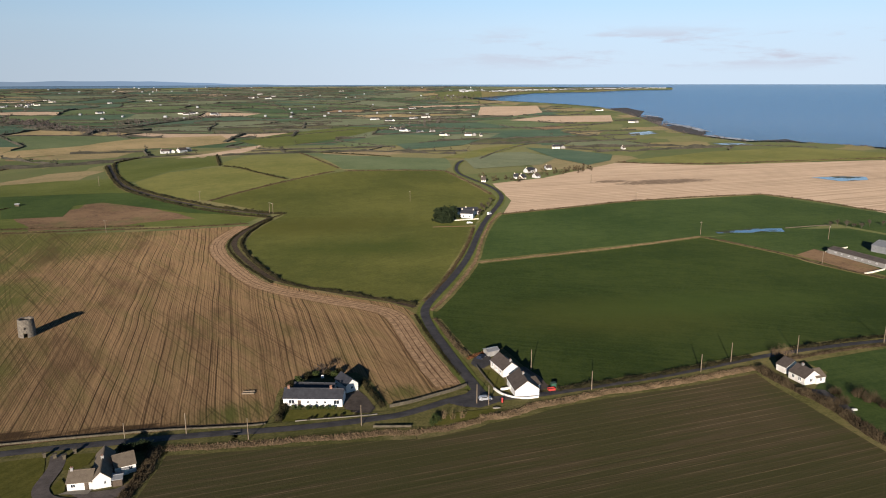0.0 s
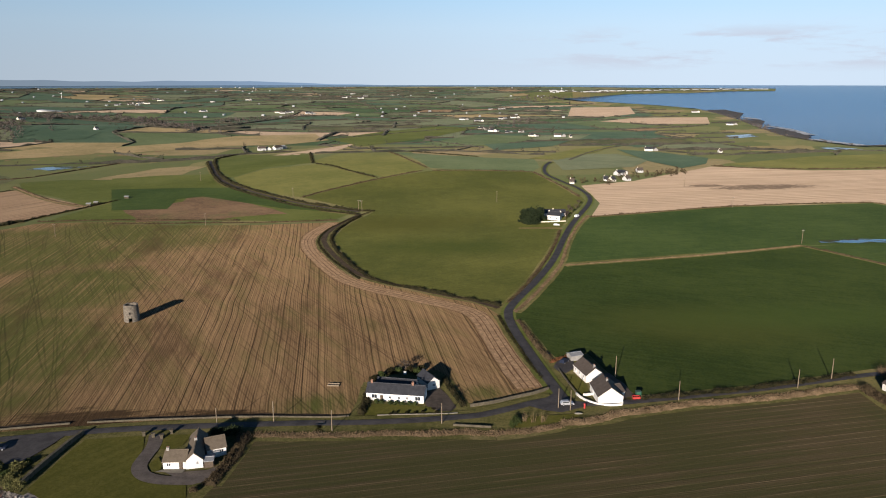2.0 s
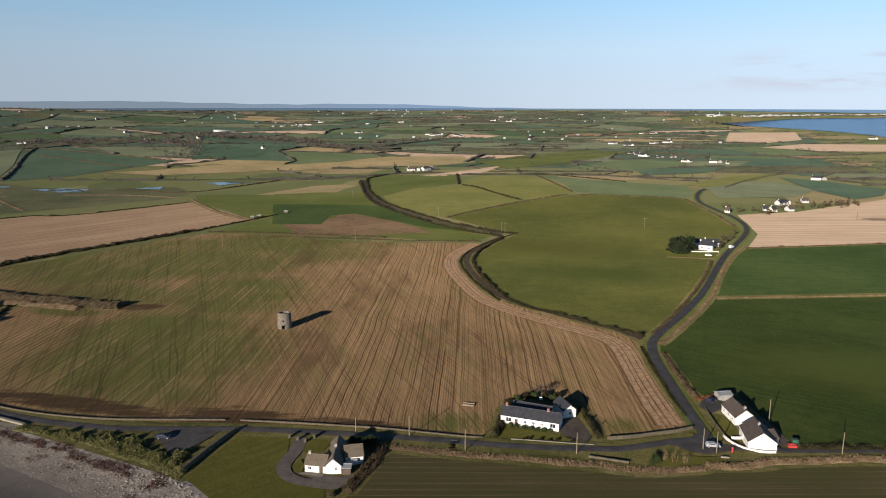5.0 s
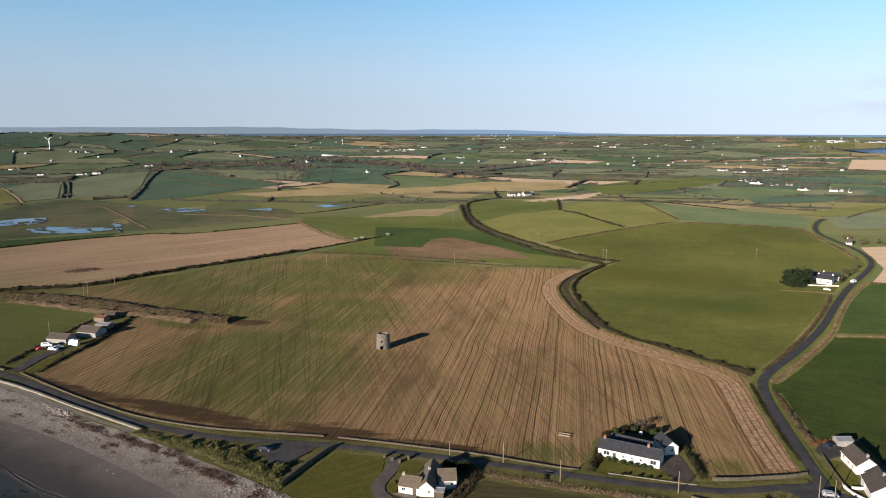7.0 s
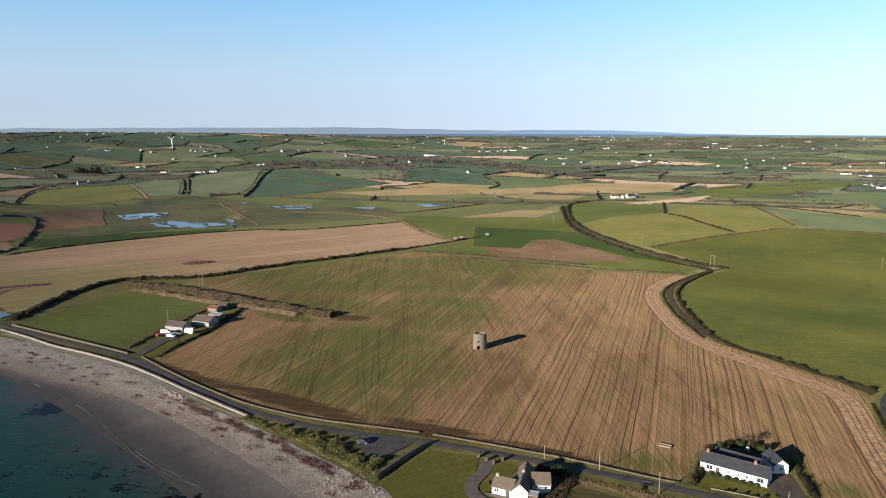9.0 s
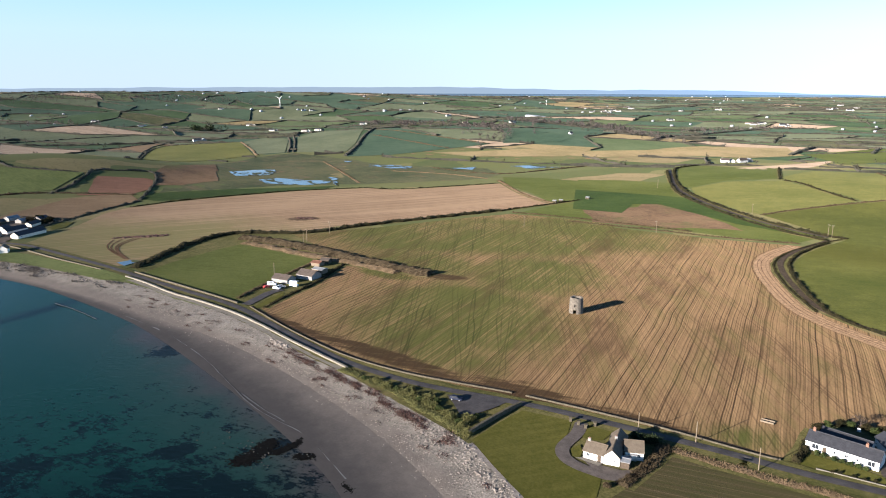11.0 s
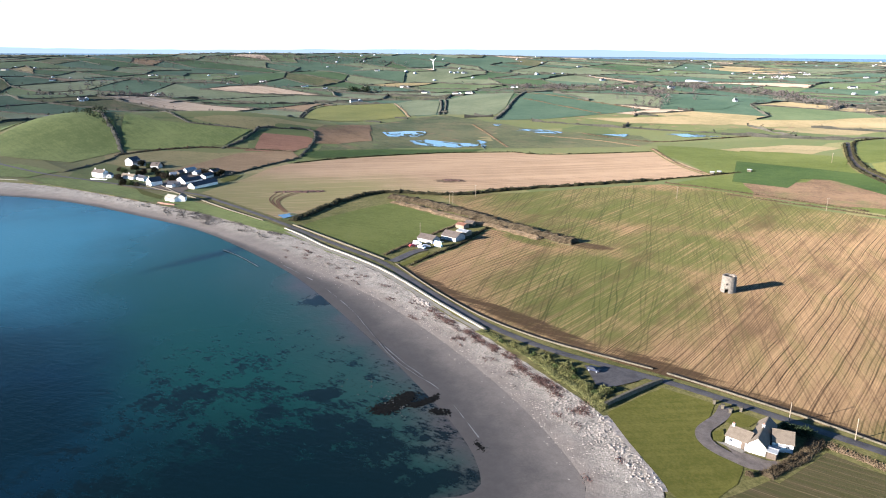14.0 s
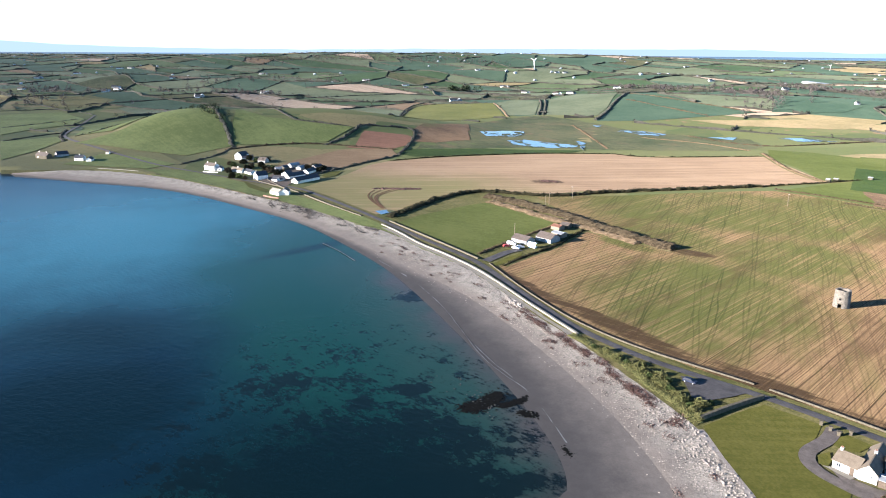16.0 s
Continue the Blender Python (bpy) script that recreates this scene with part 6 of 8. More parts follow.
FAR_HEDGES = [
    ("dark hedge climbing a drumlin", 7, 4, HEDGE, [(-824, 684), (-896, 767), (-955, 830), (-1060, 956)]),
    ("line of scrub across a drumlin", 4, 2.2, HEDGE_BROWN, [(-1041, 938), (-892, 914), (-783, 918), (-741, 921)]),
    ("line of scrub across a green slope", 4, 2.0, HEDGE_BROWN, [(-968, 867), (-854, 851), (-765, 846)]),
    ("dark hedge along a straight lane", 4, 2.6, HEDGE, [(-1130, 801), (-1021, 729), (-932, 659)]),
    ("dark hedge along a straight lane", 4, 2.6, HEDGE, [(-1116, 804), (-1015, 733), (-927, 665)]),
    ("pale bank down a hill", 5, 1.5, BANK, [(-1162, 720), (-1033, 658), (-934, 605)]),
    ("hedge below the hill pasture", 4, 2, HEDGE, [(-821, 358), (-1147, 537), (-1219, 611), (-1164, 718)]),
    ("dark scrub on the drumlin's crest", 5, 3, HEDGE, [(-912, 136), (-888, 155), (-802, 152), (-752, 149), (-711, 143)]),
    ("field hedge on the drumlin", 3, 1.6, HEDGE, [(-882, 12), (-888, 49), (-992, 96), (-1108, 150)]),
    ("field hedge on the slope", 3, 1.6, HEDGE, [(-1119, 237), (-785, 215), (-762, 246), (-742, 279)]),
    ("thick hedge beside red soil", 4, 2.6, HEDGE, [(-685, 229), (-705, 257), (-748, 293)]),
    ("dark hedge round red soil", 4, 2.2, HEDGE, [(-748, 293), (-744, 325), (-739, 354), (-690, 329), (-626, 282)]),
    ("brown hedge below the slope", 3, 1.8, HEDGE_BROWN, [(-700, 135), (-703, 174), (-693, 223), (-669, 261), (-650, 290)]),
    ("dark hedge below brown soil", 3, 1.8, HEDGE, [(-623, 281), (-602, 240), (-580, 206), (-560, 172)]),
    ("field hedge above the village", 3, 1.6, HEDGE, [(-656, 85), (-684, 127), (-710, 146)]),
    ("field hedge by the lane", 3, 1.6, HEDGE, [(-908, -61), (-943, -30), (-960, -2)]),
    ("field hedge by the lane", 3, 1.6, HEDGE, [(-1064, -70), (-1094, -33), (-1155, 22)]),
    ("field hedge in the green hills", 3, 1.8, HEDGE, [(-1321, -83), (-1319, 11), (-1224, 44)]),
    ("hedge along the lane's bend", 4, 2.5, HEDGE, [(-999, 4), (-920, -4), (-848, -1)]),
    ("field hedge in the green hills", 4, 2.2, HEDGE, [(-1358, 38), (-1369, 174), (-1365, 292)]),
    ("field hedge in the green hills", 4, 2.2, HEDGE, [(-1335, 357), (-1420, 460), (-1398, 625)]),
    ("field hedge in the green hills", 4, 2.2, HEDGE, [(-831, 363), (-1204, 560), (-1291, 680)]),
    ("field hedge in the green hills", 4, 2.2, HEDGE, [(-1116, 50), (-1190, 100), (-1229, 180), (-861, 236)]),
    ("thick hedge in the bottom land", 8, 5, HEDGE, [(-352, 1164), (-361, 1243), (-373, 1356)]),
    ("thick hedge in the bottom land", 7, 5, HEDGE, [(-269, 1298), (-287, 1415)]),
    ("thick hedge in the bottom land", 7, 5, HEDGE, [(-296, 1537), (-326, 1721)]),
    ("dark hedge in the far fields", 4, 2.5, HEDGE, [(-184, 1214), (-130, 1157), (-71, 1078)]),
    ("dark hedge in the far fields", 4, 2.5, HEDGE, [(-40, 1166), (16, 1222), (65, 1257)]),
    ("thin hedge in the bottom land", 4, 2, HEDGE, [(-342, 1200), (-244, 1400), (-117, 1606)]),
    ("thin hedge in the bottom land", 4, 2, HEDGE, [(-519, 1534), (-431, 1660), (-263, 1839)]),
    ("line of scrub in the bottom land", 10, 5, HEDGE, [(-579, 1169), (-658, 1469), (-679, 1664), (-654, 1895)]),
    ("hedge round the headland pasture", 3, 1.8, HEDGE_BROWN, [(212, 878), (268, 857), (354, 870), (459, 900), (571, 923)]),
    ("hedge by the shore fields", 3, 2, HEDGE, [(259, 1011), (353, 1079), (455, 1124), (562, 1073)]),
    ("hedge by the shore fields", 3, 2, HEDGE, [(245, 1449), (287, 1328), (298, 1203), (330, 1117)]),
    ("hedge below the far village", 3, 2, HEDGE, [(46, 885), (78, 1023), (131, 1142), (204, 1205)]),
    ("thin hedge by the reeds", 3, 1.6, HEDGE_BROWN, [(-637, 670), (-524, 659), (-507, 726), (-488, 816)]),
    ("ditch bank across the marsh", 3, 1.0, BANK, [(-792, 618), (-689, 564), (-588, 506)]),
    ("ditch bank across the marsh", 3, 1.0, BANK, [(-647, 610), (-578, 634), (-509, 628)]),
]
for i, (lab, w, h, mt, pts) in enumerate(FAR_HEDGES):
    # far off, the hedge colour is swapped for its hazed copy
    hedge(lab, pts, w * 0.85, h * 0.85, FAR_HEDGE if mt is HEDGE else mt, seed=100 + i)

# ---- the long white cottage in the stubble's corner ----
house("long white cottage with a dark slate roof", (-50.3, 207.9), (-31.7, 207.4), 6.2, 2.7, 33, WHITE, SLATE,
      windows=[(0.14, 0.9, 1.5, 1.2), (0.42, 1.0, 0.7, 0.8), (0.57, 1.0, 0.7, 0.8), (0.71, 1.0, 0.7, 0.8), (0.90, 0.9, 1.5, 1.2)], door=0.27, chimneys=(0.04, 0.8), sink=0.0)
house("slate-roofed rear wing with roof panels", (-48.6, 215.3), (-35.6, 214.4), 5.0, 2.4, 28, WHITE, SLATE, name="cottage_wing", category="house")
house("white gabled outbuilding with a slate roof", (-31.8, 217.4), (-28.2, 220.0), 7.5, 2.6, 38, WHITE, SLATE, gable=True, windows=[(0.5, 1.0, 0.8, 0.9)], name="outbuilding", category="outbuilding")
field("yard", "earthy yard beside the cottage", YARD, [(-31.3, 207.0), (-31.8, 216.1), (-28.1, 219.5), (-24.6, 214.3), (-21.3, 206.1), (-22.6, 202.7), (-28.8, 203.8)], off=0.2)
field("lawn", "front lawn behind a white wall", LAWN, [(-48.8, 197.2), (-49.2, 205.1), (-39.6, 205.9), (-26.8, 205.0), (-28.5, 201.9), (-45.0, 197.5)], off=0.2)
field("garden", "shady back garden of shrubs", ROUGH, [(-51.1, 214.1), (-51.9, 224.2), (-43.9, 230.7), (-30.9, 233.6), (-27.9, 227.3), (-32.5, 218.3), (-41.4, 216.1)], off=0.2)
for i, p in enumerate(((-46.8, 206.3), (-45.0, 206.3), (-42.3, 205.9), (-40.3, 205.9), (-38.2, 205.8), (-36.3, 205.8), (-34.5, 205.8))):
    leafy("clipped green shrub below the cottage windows", *p, 1.6, 1.1, GORSE, 40 + i)
for i, p in enumerate(((-40.7, 197.2), (-39.1, 197.9), (-35.8, 198.6), (-33.3, 198.9), (-31.0, 199.7), (-26.6, 200.4))):
    leafy("small round shrub along the garden wall", p[0], p[1] + 1.2, 1.1, 0.8, HEDGE, 60 + i)
for i, p in enumerate(((-51.1, 222.8), (-49.2, 226.0), (-46.6, 229.8), (-43.9, 230.7), (-40.3, 232.7), (-37.6, 230.7), (-36.5, 233.6))):
    leafy("dense evergreen shrub in the back garden", p[0], p[1], 2.8, 2.0, GORSE if i % 2 else HEDGE, 70 + i)
bare_tree("bare tree behind the long cottage", *(-41.9, 232.7), 7.0, 0.6, 4)
tank = thing("oil_tank", "white oil tank on a plinth", "tank", pose(*(-41.5, 229.3), 0.3))
part("tank_body", box_mesh("tank_body", (1.0, 0.7, 0.9), UPVC, 0.15), tank, m=pose(0, 0, 0.2))
part("plinth", box_mesh("plinth", (1.2, 0.9, 0.2), CONCRETE, 0.03), tank)
trough = thing("cattle_feeder", "weathered timber feeder lying in the stubble", "feeder", pose(*(-63.9, 217.6), 0.2, 0, 0, 5))
for k in (-0.8, 0.8):
    part("rail", box_mesh("rail", (4.0, 0.25, 0.5), TIMBER, 0.03), trough, m=pose(0, k, 0))
part("floor_boards", box_mesh("floor_boards", (3.8, 1.5, 0.15), TIMBER, 0.02), trough)

# ---- the white house at the junction ----
house("white cottage with a brown tiled roof at the junction", (16.9, 239.4), (20.5, 229.9), 6.5, 2.6, 36, WHITE, TILE, windows=[(0.2, 0.9, 0.9, 1.1), (0.5, 0.9, 0.9, 1.1), (0.8, 0.9, 0.9, 1.1)], chimneys=(0.95,))
house("white gabled house with a brown tiled roof", (21.4, 223.8), (23.1, 213.2), 8.0, 2.8, 36, WHITE, TILE, windows=[(0.4, 0.9, 0.9, 1.1)], chimneys=(0.5,))
house("low annexe with a grey brown roof", (29.6, 218.3), (32.0, 219.6), 6.0, 2.2, 26, WHITE, TILE, name="annexe", category="outbuilding")
house("low glazed lean-to with pale sheets", (16.6, 248.5), (20.8, 250.7), 3.5, 2.0, 18, GREY_RENDER, TIN, name="greenhouse", category="greenhouse")
stone_wall("white painted garden wall", [(16.7, 220.2), (18.3, 216.7), (19.7, 214.9), (22.8, 212.8), (27.3, 212.4), (30.7, 213.6)], 0.3, 1.0, WHITE, "garden_wall")
stone_wall("white painted wall by the gate", [(18.9, 219.3), (21.6, 220.1), (23.1, 221.5)], 0.3, 1.0, WHITE, "garden_wall")
field("drive", "grey asphalt drive of the white house", TARMAC, [(9.7, 242.0), (12.8, 251.3), (17.3, 251.8), (17.4, 242.0), (14.1, 236.8), (11.2, 238.4)], off=0.3)
field("yard", "dark paved yard behind the white house", YARD, [(24.1, 236.8), (29.4, 239.3), (33.3, 230.3), (35.7, 220.1), (32.4, 216.6), (27.2, 220.1), (24.7, 228.4)], off=0.2)
field("lawn", "small front garden with beds", LAWN, [(14.1, 236.3), (17.1, 236.3), (20.7, 227.5), (20.7, 220.1), (17.5, 220.2)], off=0.22)
hedge("clipped copper hedge at the end of the drive", [(9.1, 246.9), (13.2, 250.4), (17.7, 253.5)], 1.3, 1.3, RUST_HEDGE, "hedge", 0.3, 71)
stone_wall("low pale wall between garden and lane", [(11.8, 240.1), (14.0, 231.0), (16.7, 221.7)], 0.3, 0.8, STONE, "garden_wall")
car("dark blue car parked on the drive", *(14.0, 246.8), 60, PAINT_BLUE)
car("pale car by the junction", *(13.4, 211.6), 10, PAINT_GREY)
box_ = thing("post_box", "red pillar post box on the verge", "post box", pose(*(18.7, 209.9), 0.25))
part("body", tube_mesh("body", [((0, 0, 0), (0, 0, 1.5), 0.3, 0.3), ((0, 0, 1.5), (0, 0, 1.7), 0.36, 0.25)], RED, 14), box_)
part("base", tube_mesh("base", [((0, 0, -0.1), (0, 0, 0.12), 0.35, 0.35)], RUBBER, 14), box_)
bin_ = thing("skip", "open red metal skip in the yard", "skip", pose(*(35.7, 219.2), 0.3, 0, 0, 10))
verts, faces = [], []
for x0, x1, y0, y1, z0, z1 in ((-1.2, 1.2, -0.7, 0.7, 0.0, 0.12), (-1.2, 1.2, -0.7, -0.6, 0.12, 0.8), (-1.2, 1.2, 0.6, 0.7, 0.12, 0.8), (-1.2, -1.1, -0.6, 0.6, 0.12, 0.8), (1.1, 1.2, -0.6, 0.6, 0.12, 0.8)):
    box(verts, faces, x0, x1, y0, y1, z0, z1)
part("body", mesh_of("body", verts, faces, RED), bin_)
GREEN_ROOF = plain_mat("green felt roof", (0.03, 0.06, 0.045), (0.05, 0.09, 0.065), 1.0)
hut = thing("shed", "small green shed with a flat roof", "shed", pose(*(36.7, 221.8), 0.2, 0, 0, 10))
part("wall", box_mesh("wall", (1.6, 1.4, 1.5), plain_mat("green paint", (0.02, 0.07, 0.045), (0.035, 0.10, 0.065), 1.0), 0.03), hut)
part("roof", box_mesh("roof", (1.8, 1.6, 0.1), GREEN_ROOF, 0.02), hut, m=pose(0, 0, 1.5))
board = thing("boat", "upturned white dinghy on the verge", "boat", pose(*(16.6, 205.9), 0.3, 0, 0, 5))
verts, faces = [], []
for j, (x_, w_, h_) in enumerate(((-1.2, 0.35, 0.25), (-0.8, 0.5, 0.38), (0.0, 0.55, 0.42), (0.8, 0.4, 0.36), (1.3, 0.04, 0.2))):
    verts += [(x_, -w_, 0), (x_, -w_ * 0.6, h_ * 0.85), (x_, 0, h_), (x_, w_ * 0.6, h_ * 0.85), (x_, w_, 0)]
    if j:
        faces += [((j - 1) * 5 + k, (j - 1) * 5 + k + 1, j * 5 + k + 1, j * 5 + k) for k in range(4)]
faces.append((0, 1, 2, 3, 4))
part("hull", mesh_of("hull", verts, faces, CONCRETE), board)

# ---- the shore bungalow ----
BUNG = house("white gabled bungalow with pale lichened tiles", (-88.1, 160.9), (-84.0, 162.4), 14.0, 2.5, 42, WHITE, PALE_TILE, gable=True, windows=[(0.68, 1.0, 0.5, 0.9)], chimneys=(0.5,))
house("low white wing of the bungalow", (-93.9, 160.0), (-88.2, 161.0), 6.2, 2.3, 28, WHITE, PALE_TILE, windows=[(0.25, 1.0, 0.9, 0.8)], door=0.8, chimneys=(0.02,), name="bungalow_wing", category="house")
house("rear wing with tan tiles", (-84.9, 166.9), (-80.6, 169.5), 6.6, 2.5, 30, WHITE, PALE_TILE, windows=[(0.75, 1.0, 0.8, 0.9)], name="bungalow_wing", category="house")
house("brown timber shed with a grey sheet roof", (-83.5, 162.0), (-81.3, 162.7), 3.2, 2.0, 12, DARK_TIMBER, TIN, name="shed", category="shed")
house("small white lean-to store", (-83.4, 167.4), (-82.0, 168.1), 2.5, 1.8, 10, WHITE, TIN, name="store", category="shed")
tagged(ribbon("drive", [(-105.5, 178.0), (-102.7, 171.5), (-102.1, 165.7), (-101.5, 161.1), (-99.0, 157.4), (-95.6, 155.5), (-91.5, 154.9), (-87.3, 155.3), (-83.2, 155.6), (-81.8, 157.7)], 4.0, GRAVEL, 0.24, 0.03, 1.5), "curving grey gravel drive", "drive", kind="structure")
field("lawn", "kidney-shaped lawn inside the drive", LAWN, [(-99.3, 161.7), (-98.4, 165.9), (-95.3, 162.6), (-94.3, 159.0), (-96.4, 158.3)], off=0.3)
field("lawn", "front lawn by the gate pillars", LAWN, [(-102.2, 174.1), (-102.2, 178.2), (-95.1, 179.2), (-94.8, 172.5), (-97.6, 169.8), (-100.2, 170.3)], off=0.2)
field("yard", "concrete yard round the bungalow", GRAVEL, [(-92.8, 158.8), (-88.3, 159.3), (-82.6, 161.1), (-80.3, 163.6), (-79.8, 157.7), (-82.1, 155.5), (-87.7, 156.0)], off=0.22)
for p, lab in zip(((-102.7, 175.7), (-101.4, 178.9), (-108.7, 176.8), (-105.5, 176.2)), ("squat stone gate pillar with a cap",) * 4):
    g = thing("gate_pillar", lab, "pillar", pose(p[0], p[1], lift(*p, 0.0), 0, 0, 30), "gate pillars of the bungalow")
    part("shaft", box_mesh("shaft", (0.8, 0.8, 1.3), STONE, 0.05), g)
    part("cap", box_mesh("cap", (1.1, 1.1, 0.25), STONE, 0.05), g, m=pose(0, 0, 1.3))
tagged(drape("terrace", [(-95.4, 158.4), (-88.2, 158.6), (-88.0, 160.6), (-93.9, 159.8)], CONCRETE, 0.32, 0.0), "paved terrace along the bungalow front", "terrace", kind="structure")
bench = thing("planter", "red plastic planter by the gable", "planter", pose(*(-87.0, 161.9), 0.3))
part("pot", tube_mesh("pot", [((0, 0, 0), (0, 0, 0.7), 0.35, 0.45)], RED, 12), bench)
for i, p in enumerate(((-78.9, 163.6), (-78.9, 166.7), (-78.9, 169.5), (-79.0, 158.4), (-79.3, 173.7), (-81.4, 150.9))):
    leafy("straggling shrub beside the bungalow hedge", p[0], p[1], 2.0, 1.3, HEDGE_BROWN, 300 + i)
# dark leaf clumps added to stand in for the bungalow's shadow
for i, p in enumerate(((-87.9, 179.3), (-86.0, 180.1), (-84.0, 180.6), (-82.4, 181.0))):
    leafy("dark leafy mass added for the bungalow's shadow", p[0], p[1], 3.2, 2.6, EVERGREEN, 320 + i)

# ---- the bungalow by the lane ----
house("white bungalow with a dark brown roof", (118.6, 229.3), (120.8, 222.7), 7.0, 2.5, 33, WHITE, TILE, windows=[(0.3, 0.9, 1.0, 1.1), (0.7, 0.9, 1.0, 1.1)], side_windows=[(0.4, 0.9, 1.0, 1.1)], chimneys=(0.3,))
house("white side wing with a tan roof", (125.3, 223.6), (129.0, 225.0), 6.0, 2.3, 30, WHITE, PALE_TILE, windows=[(0.5, 0.9, 0.9, 1.0)], name="bungalow_wing", category="house")
house("low rear house with brown tiles", (117.5, 236.2), (119.0, 232.2), 7.0, 2.4, 30, WHITE, TILE, name="bungalow_wing", category="house")
field("drive", "dark wet drive below the bungalow", TARMAC, [(120.6, 219.6), (125.7, 218.7), (127.2, 207.7), (126.1, 201.1), (123.9, 205.0), (120.3, 215.2)], off=0.25)
for i, p in enumerate(((127.7, 216.0), (134.2, 213.9), (135.7, 210.1), (137.9, 206.1), (125.8, 208.5))):
    thicket("tangled leafless scrub in the bungalow garden", p[0], p[1], 4.5 + (i % 3), 3.6 + 0.8 * (i % 3), HEDGE_BROWN, 500 + i, count=150)
thicket("spreading many-stemmed bare tree by the lane", *(124.6, 247.2), 8.5, 6.5, BANK, 520, "bare_tree", 160)
FAR_WHITE = plain_mat("grubby white plastic", (0.42, 0.42, 0.40), (0.58, 0.58, 0.56), 1.0, 0.6)
boat = thing("oil_tank", "white tank among the scrub", "tank", pose(*(127.1, 203.8), 0.3))
part("tank_body", box_mesh("tank_body", (1.5, 0.8, 0.55), FAR_WHITE, 0.15), boat)

# ---- the long farm sheds ----
house("long grey farm shed with a brown sheet roof", (226, 409), (238, 373), 9.0, 2.8, 14, GREY_RENDER, plain_mat("weathered brown sheet", (0.07, 0.058, 0.05), (0.12, 0.10, 0.085), 0.4, 0.8), windows=[(0.15 + 0.12 * k, 1.6, 0.9, 0.5) for k in range(7)], name="farm_shed", category="shed")
house("grey steel barn with a curved look", (254, 413), (263, 397), 14.0, 4.0, 18, TIN, TIN, name="barn", category="barn")
stone_wall("pale rendered yard wall", [(245, 422), (235, 416), (226, 411)], 0.4, 1.2, CREAM, "yard_wall")
stone_wall("pale broken yard wall", [(221, 362), (229, 366), (237, 371)], 0.4, 1.2, CREAM, "yard_wall")
stone_wall("pale stone paddock wall", [(235, 481), (254, 487), (271, 491)], 0.5, 1.0, STONE)
field("yard", "muddy farm yard", BOG, [(206, 405), (223, 419), (227, 411), (236, 372), (221, 363), (214, 382)], off=0.22)
for i, p in enumerate(((269, 487), (276, 491), (279, 485), (283, 483), (286, 479), (296, 487), (307, 490))):
    bare_tree("bare wind-bent tree by the paddock", p[0], p[1], 5.5 + (i % 3), 0.6, 540 + i)

# ---- the cottage among trees beside the lane ----
house("white cottage with a slate roof among trees", (13, 518), (22, 516), 7.0, 3.6, 32, WHITE, SLATE, windows=[(0.25, 1.0, 0.9, 1.1), (0.75, 1.0, 0.9, 1.1)], chimneys=(0.0, 1.0))
house("long slate-roofed range behind the cottage", (9, 530), (27, 533), 7.0, 2.6, 32, WHITE, SLATE, chimneys=(0.5,), name="cottage_range", category="house")
stone_wall("white garden wall before the cottage", [(7, 508), (15, 510), (26, 514)], 0.4, 1.0, CREAM, "garden_wall")
stone_wall("low earth bank in front of the garden", [(-7, 486), (6, 488), (23, 490)], 1.2, 0.6, BROWN_SOIL, "bank")
for i, p in enumerate(((-4, 507), (-1, 516), (2, 512), (4, 506), (7, 514), (1, 502))):
    leafy("tall dark evergreen tree beside the cottage", p[0], p[1], 7.0 + (i % 3), 9.5 - (i % 2) * 2, EVERGREEN, 600 + i, "evergreen_tree", True)
for i, p in enumerate(((28, 533), (32, 544), (36, 560), (39, 580), (30, 556), (26, 520))):
    bare_tree("bare tree at the cottage gate", p[0], p[1], 7.5, 0.55, 620 + i)
car("white van parked at the cottage gate", *(35, 531), 60, PAINT_WHITE, van=True)
car("white car parked before the cottage", *(19, 498), 5, PAINT_WHITE)

# ---- the beach farm ----
house("low farmhouse with a brown roof", (-310.3, 221.3), (-300.1, 223.8), 8.0, 2.3, 28, GREY_RENDER, TILE, windows=[(0.3, 0.9, 1.0, 1.0), (0.7, 0.9, 1.0, 1.0)])
house("long low outbuilding with a tile roof", (-314.2, 208.2), (-304.1, 211.0), 7.0, 2.0, 26, GREY_RENDER, TILE, name="outbuilding", category="outbuilding")
house("small tin shed by the hedge", (-327.0, 243.6), (-321.2, 245.1), 5.0, 2.0, 18, TIMBER, RUST, name="shed", category="shed")
house("small stone shed by the hedge", (-327.5, 250.7), (-322.8, 252.9), 5.0, 2.0, 20, STONE, TILE, name="shed", category="shed")
house("open shed with a pale sheet roof", (-313.9, 234.4), (-306.9, 235.9), 5.0, 2.2, 12, TIMBER, TIN, name="shed", category="shed")
glaze = thing("conservatory", "glazed sun porch flashing in the sun", "conservatory", pose(*(-298.0, 210.0), lift(*(-298.0, 210.0), 0.0), 0, 0, -158.8 + 90))
_half = (SUN_WAY + (Vector((0, 0, 100)) - Vector((*(-298.0, 210.0), 1.6))).normalized()).normalized()
glaze.matrix_basis = pose(*(-298.0, 210.0), lift(*(-298.0, 210.0), 0.0), 0, 0, math.degrees(math.atan2(_half.y, _half.x)) + 90)
_tilt = math.degrees(math.asin(_half.z))
part("base_wall", box_mesh("base_wall", (4.3, 2.2, 0.8), CREAM, 0.03), glaze, m=pose(0, 1.2, 0))
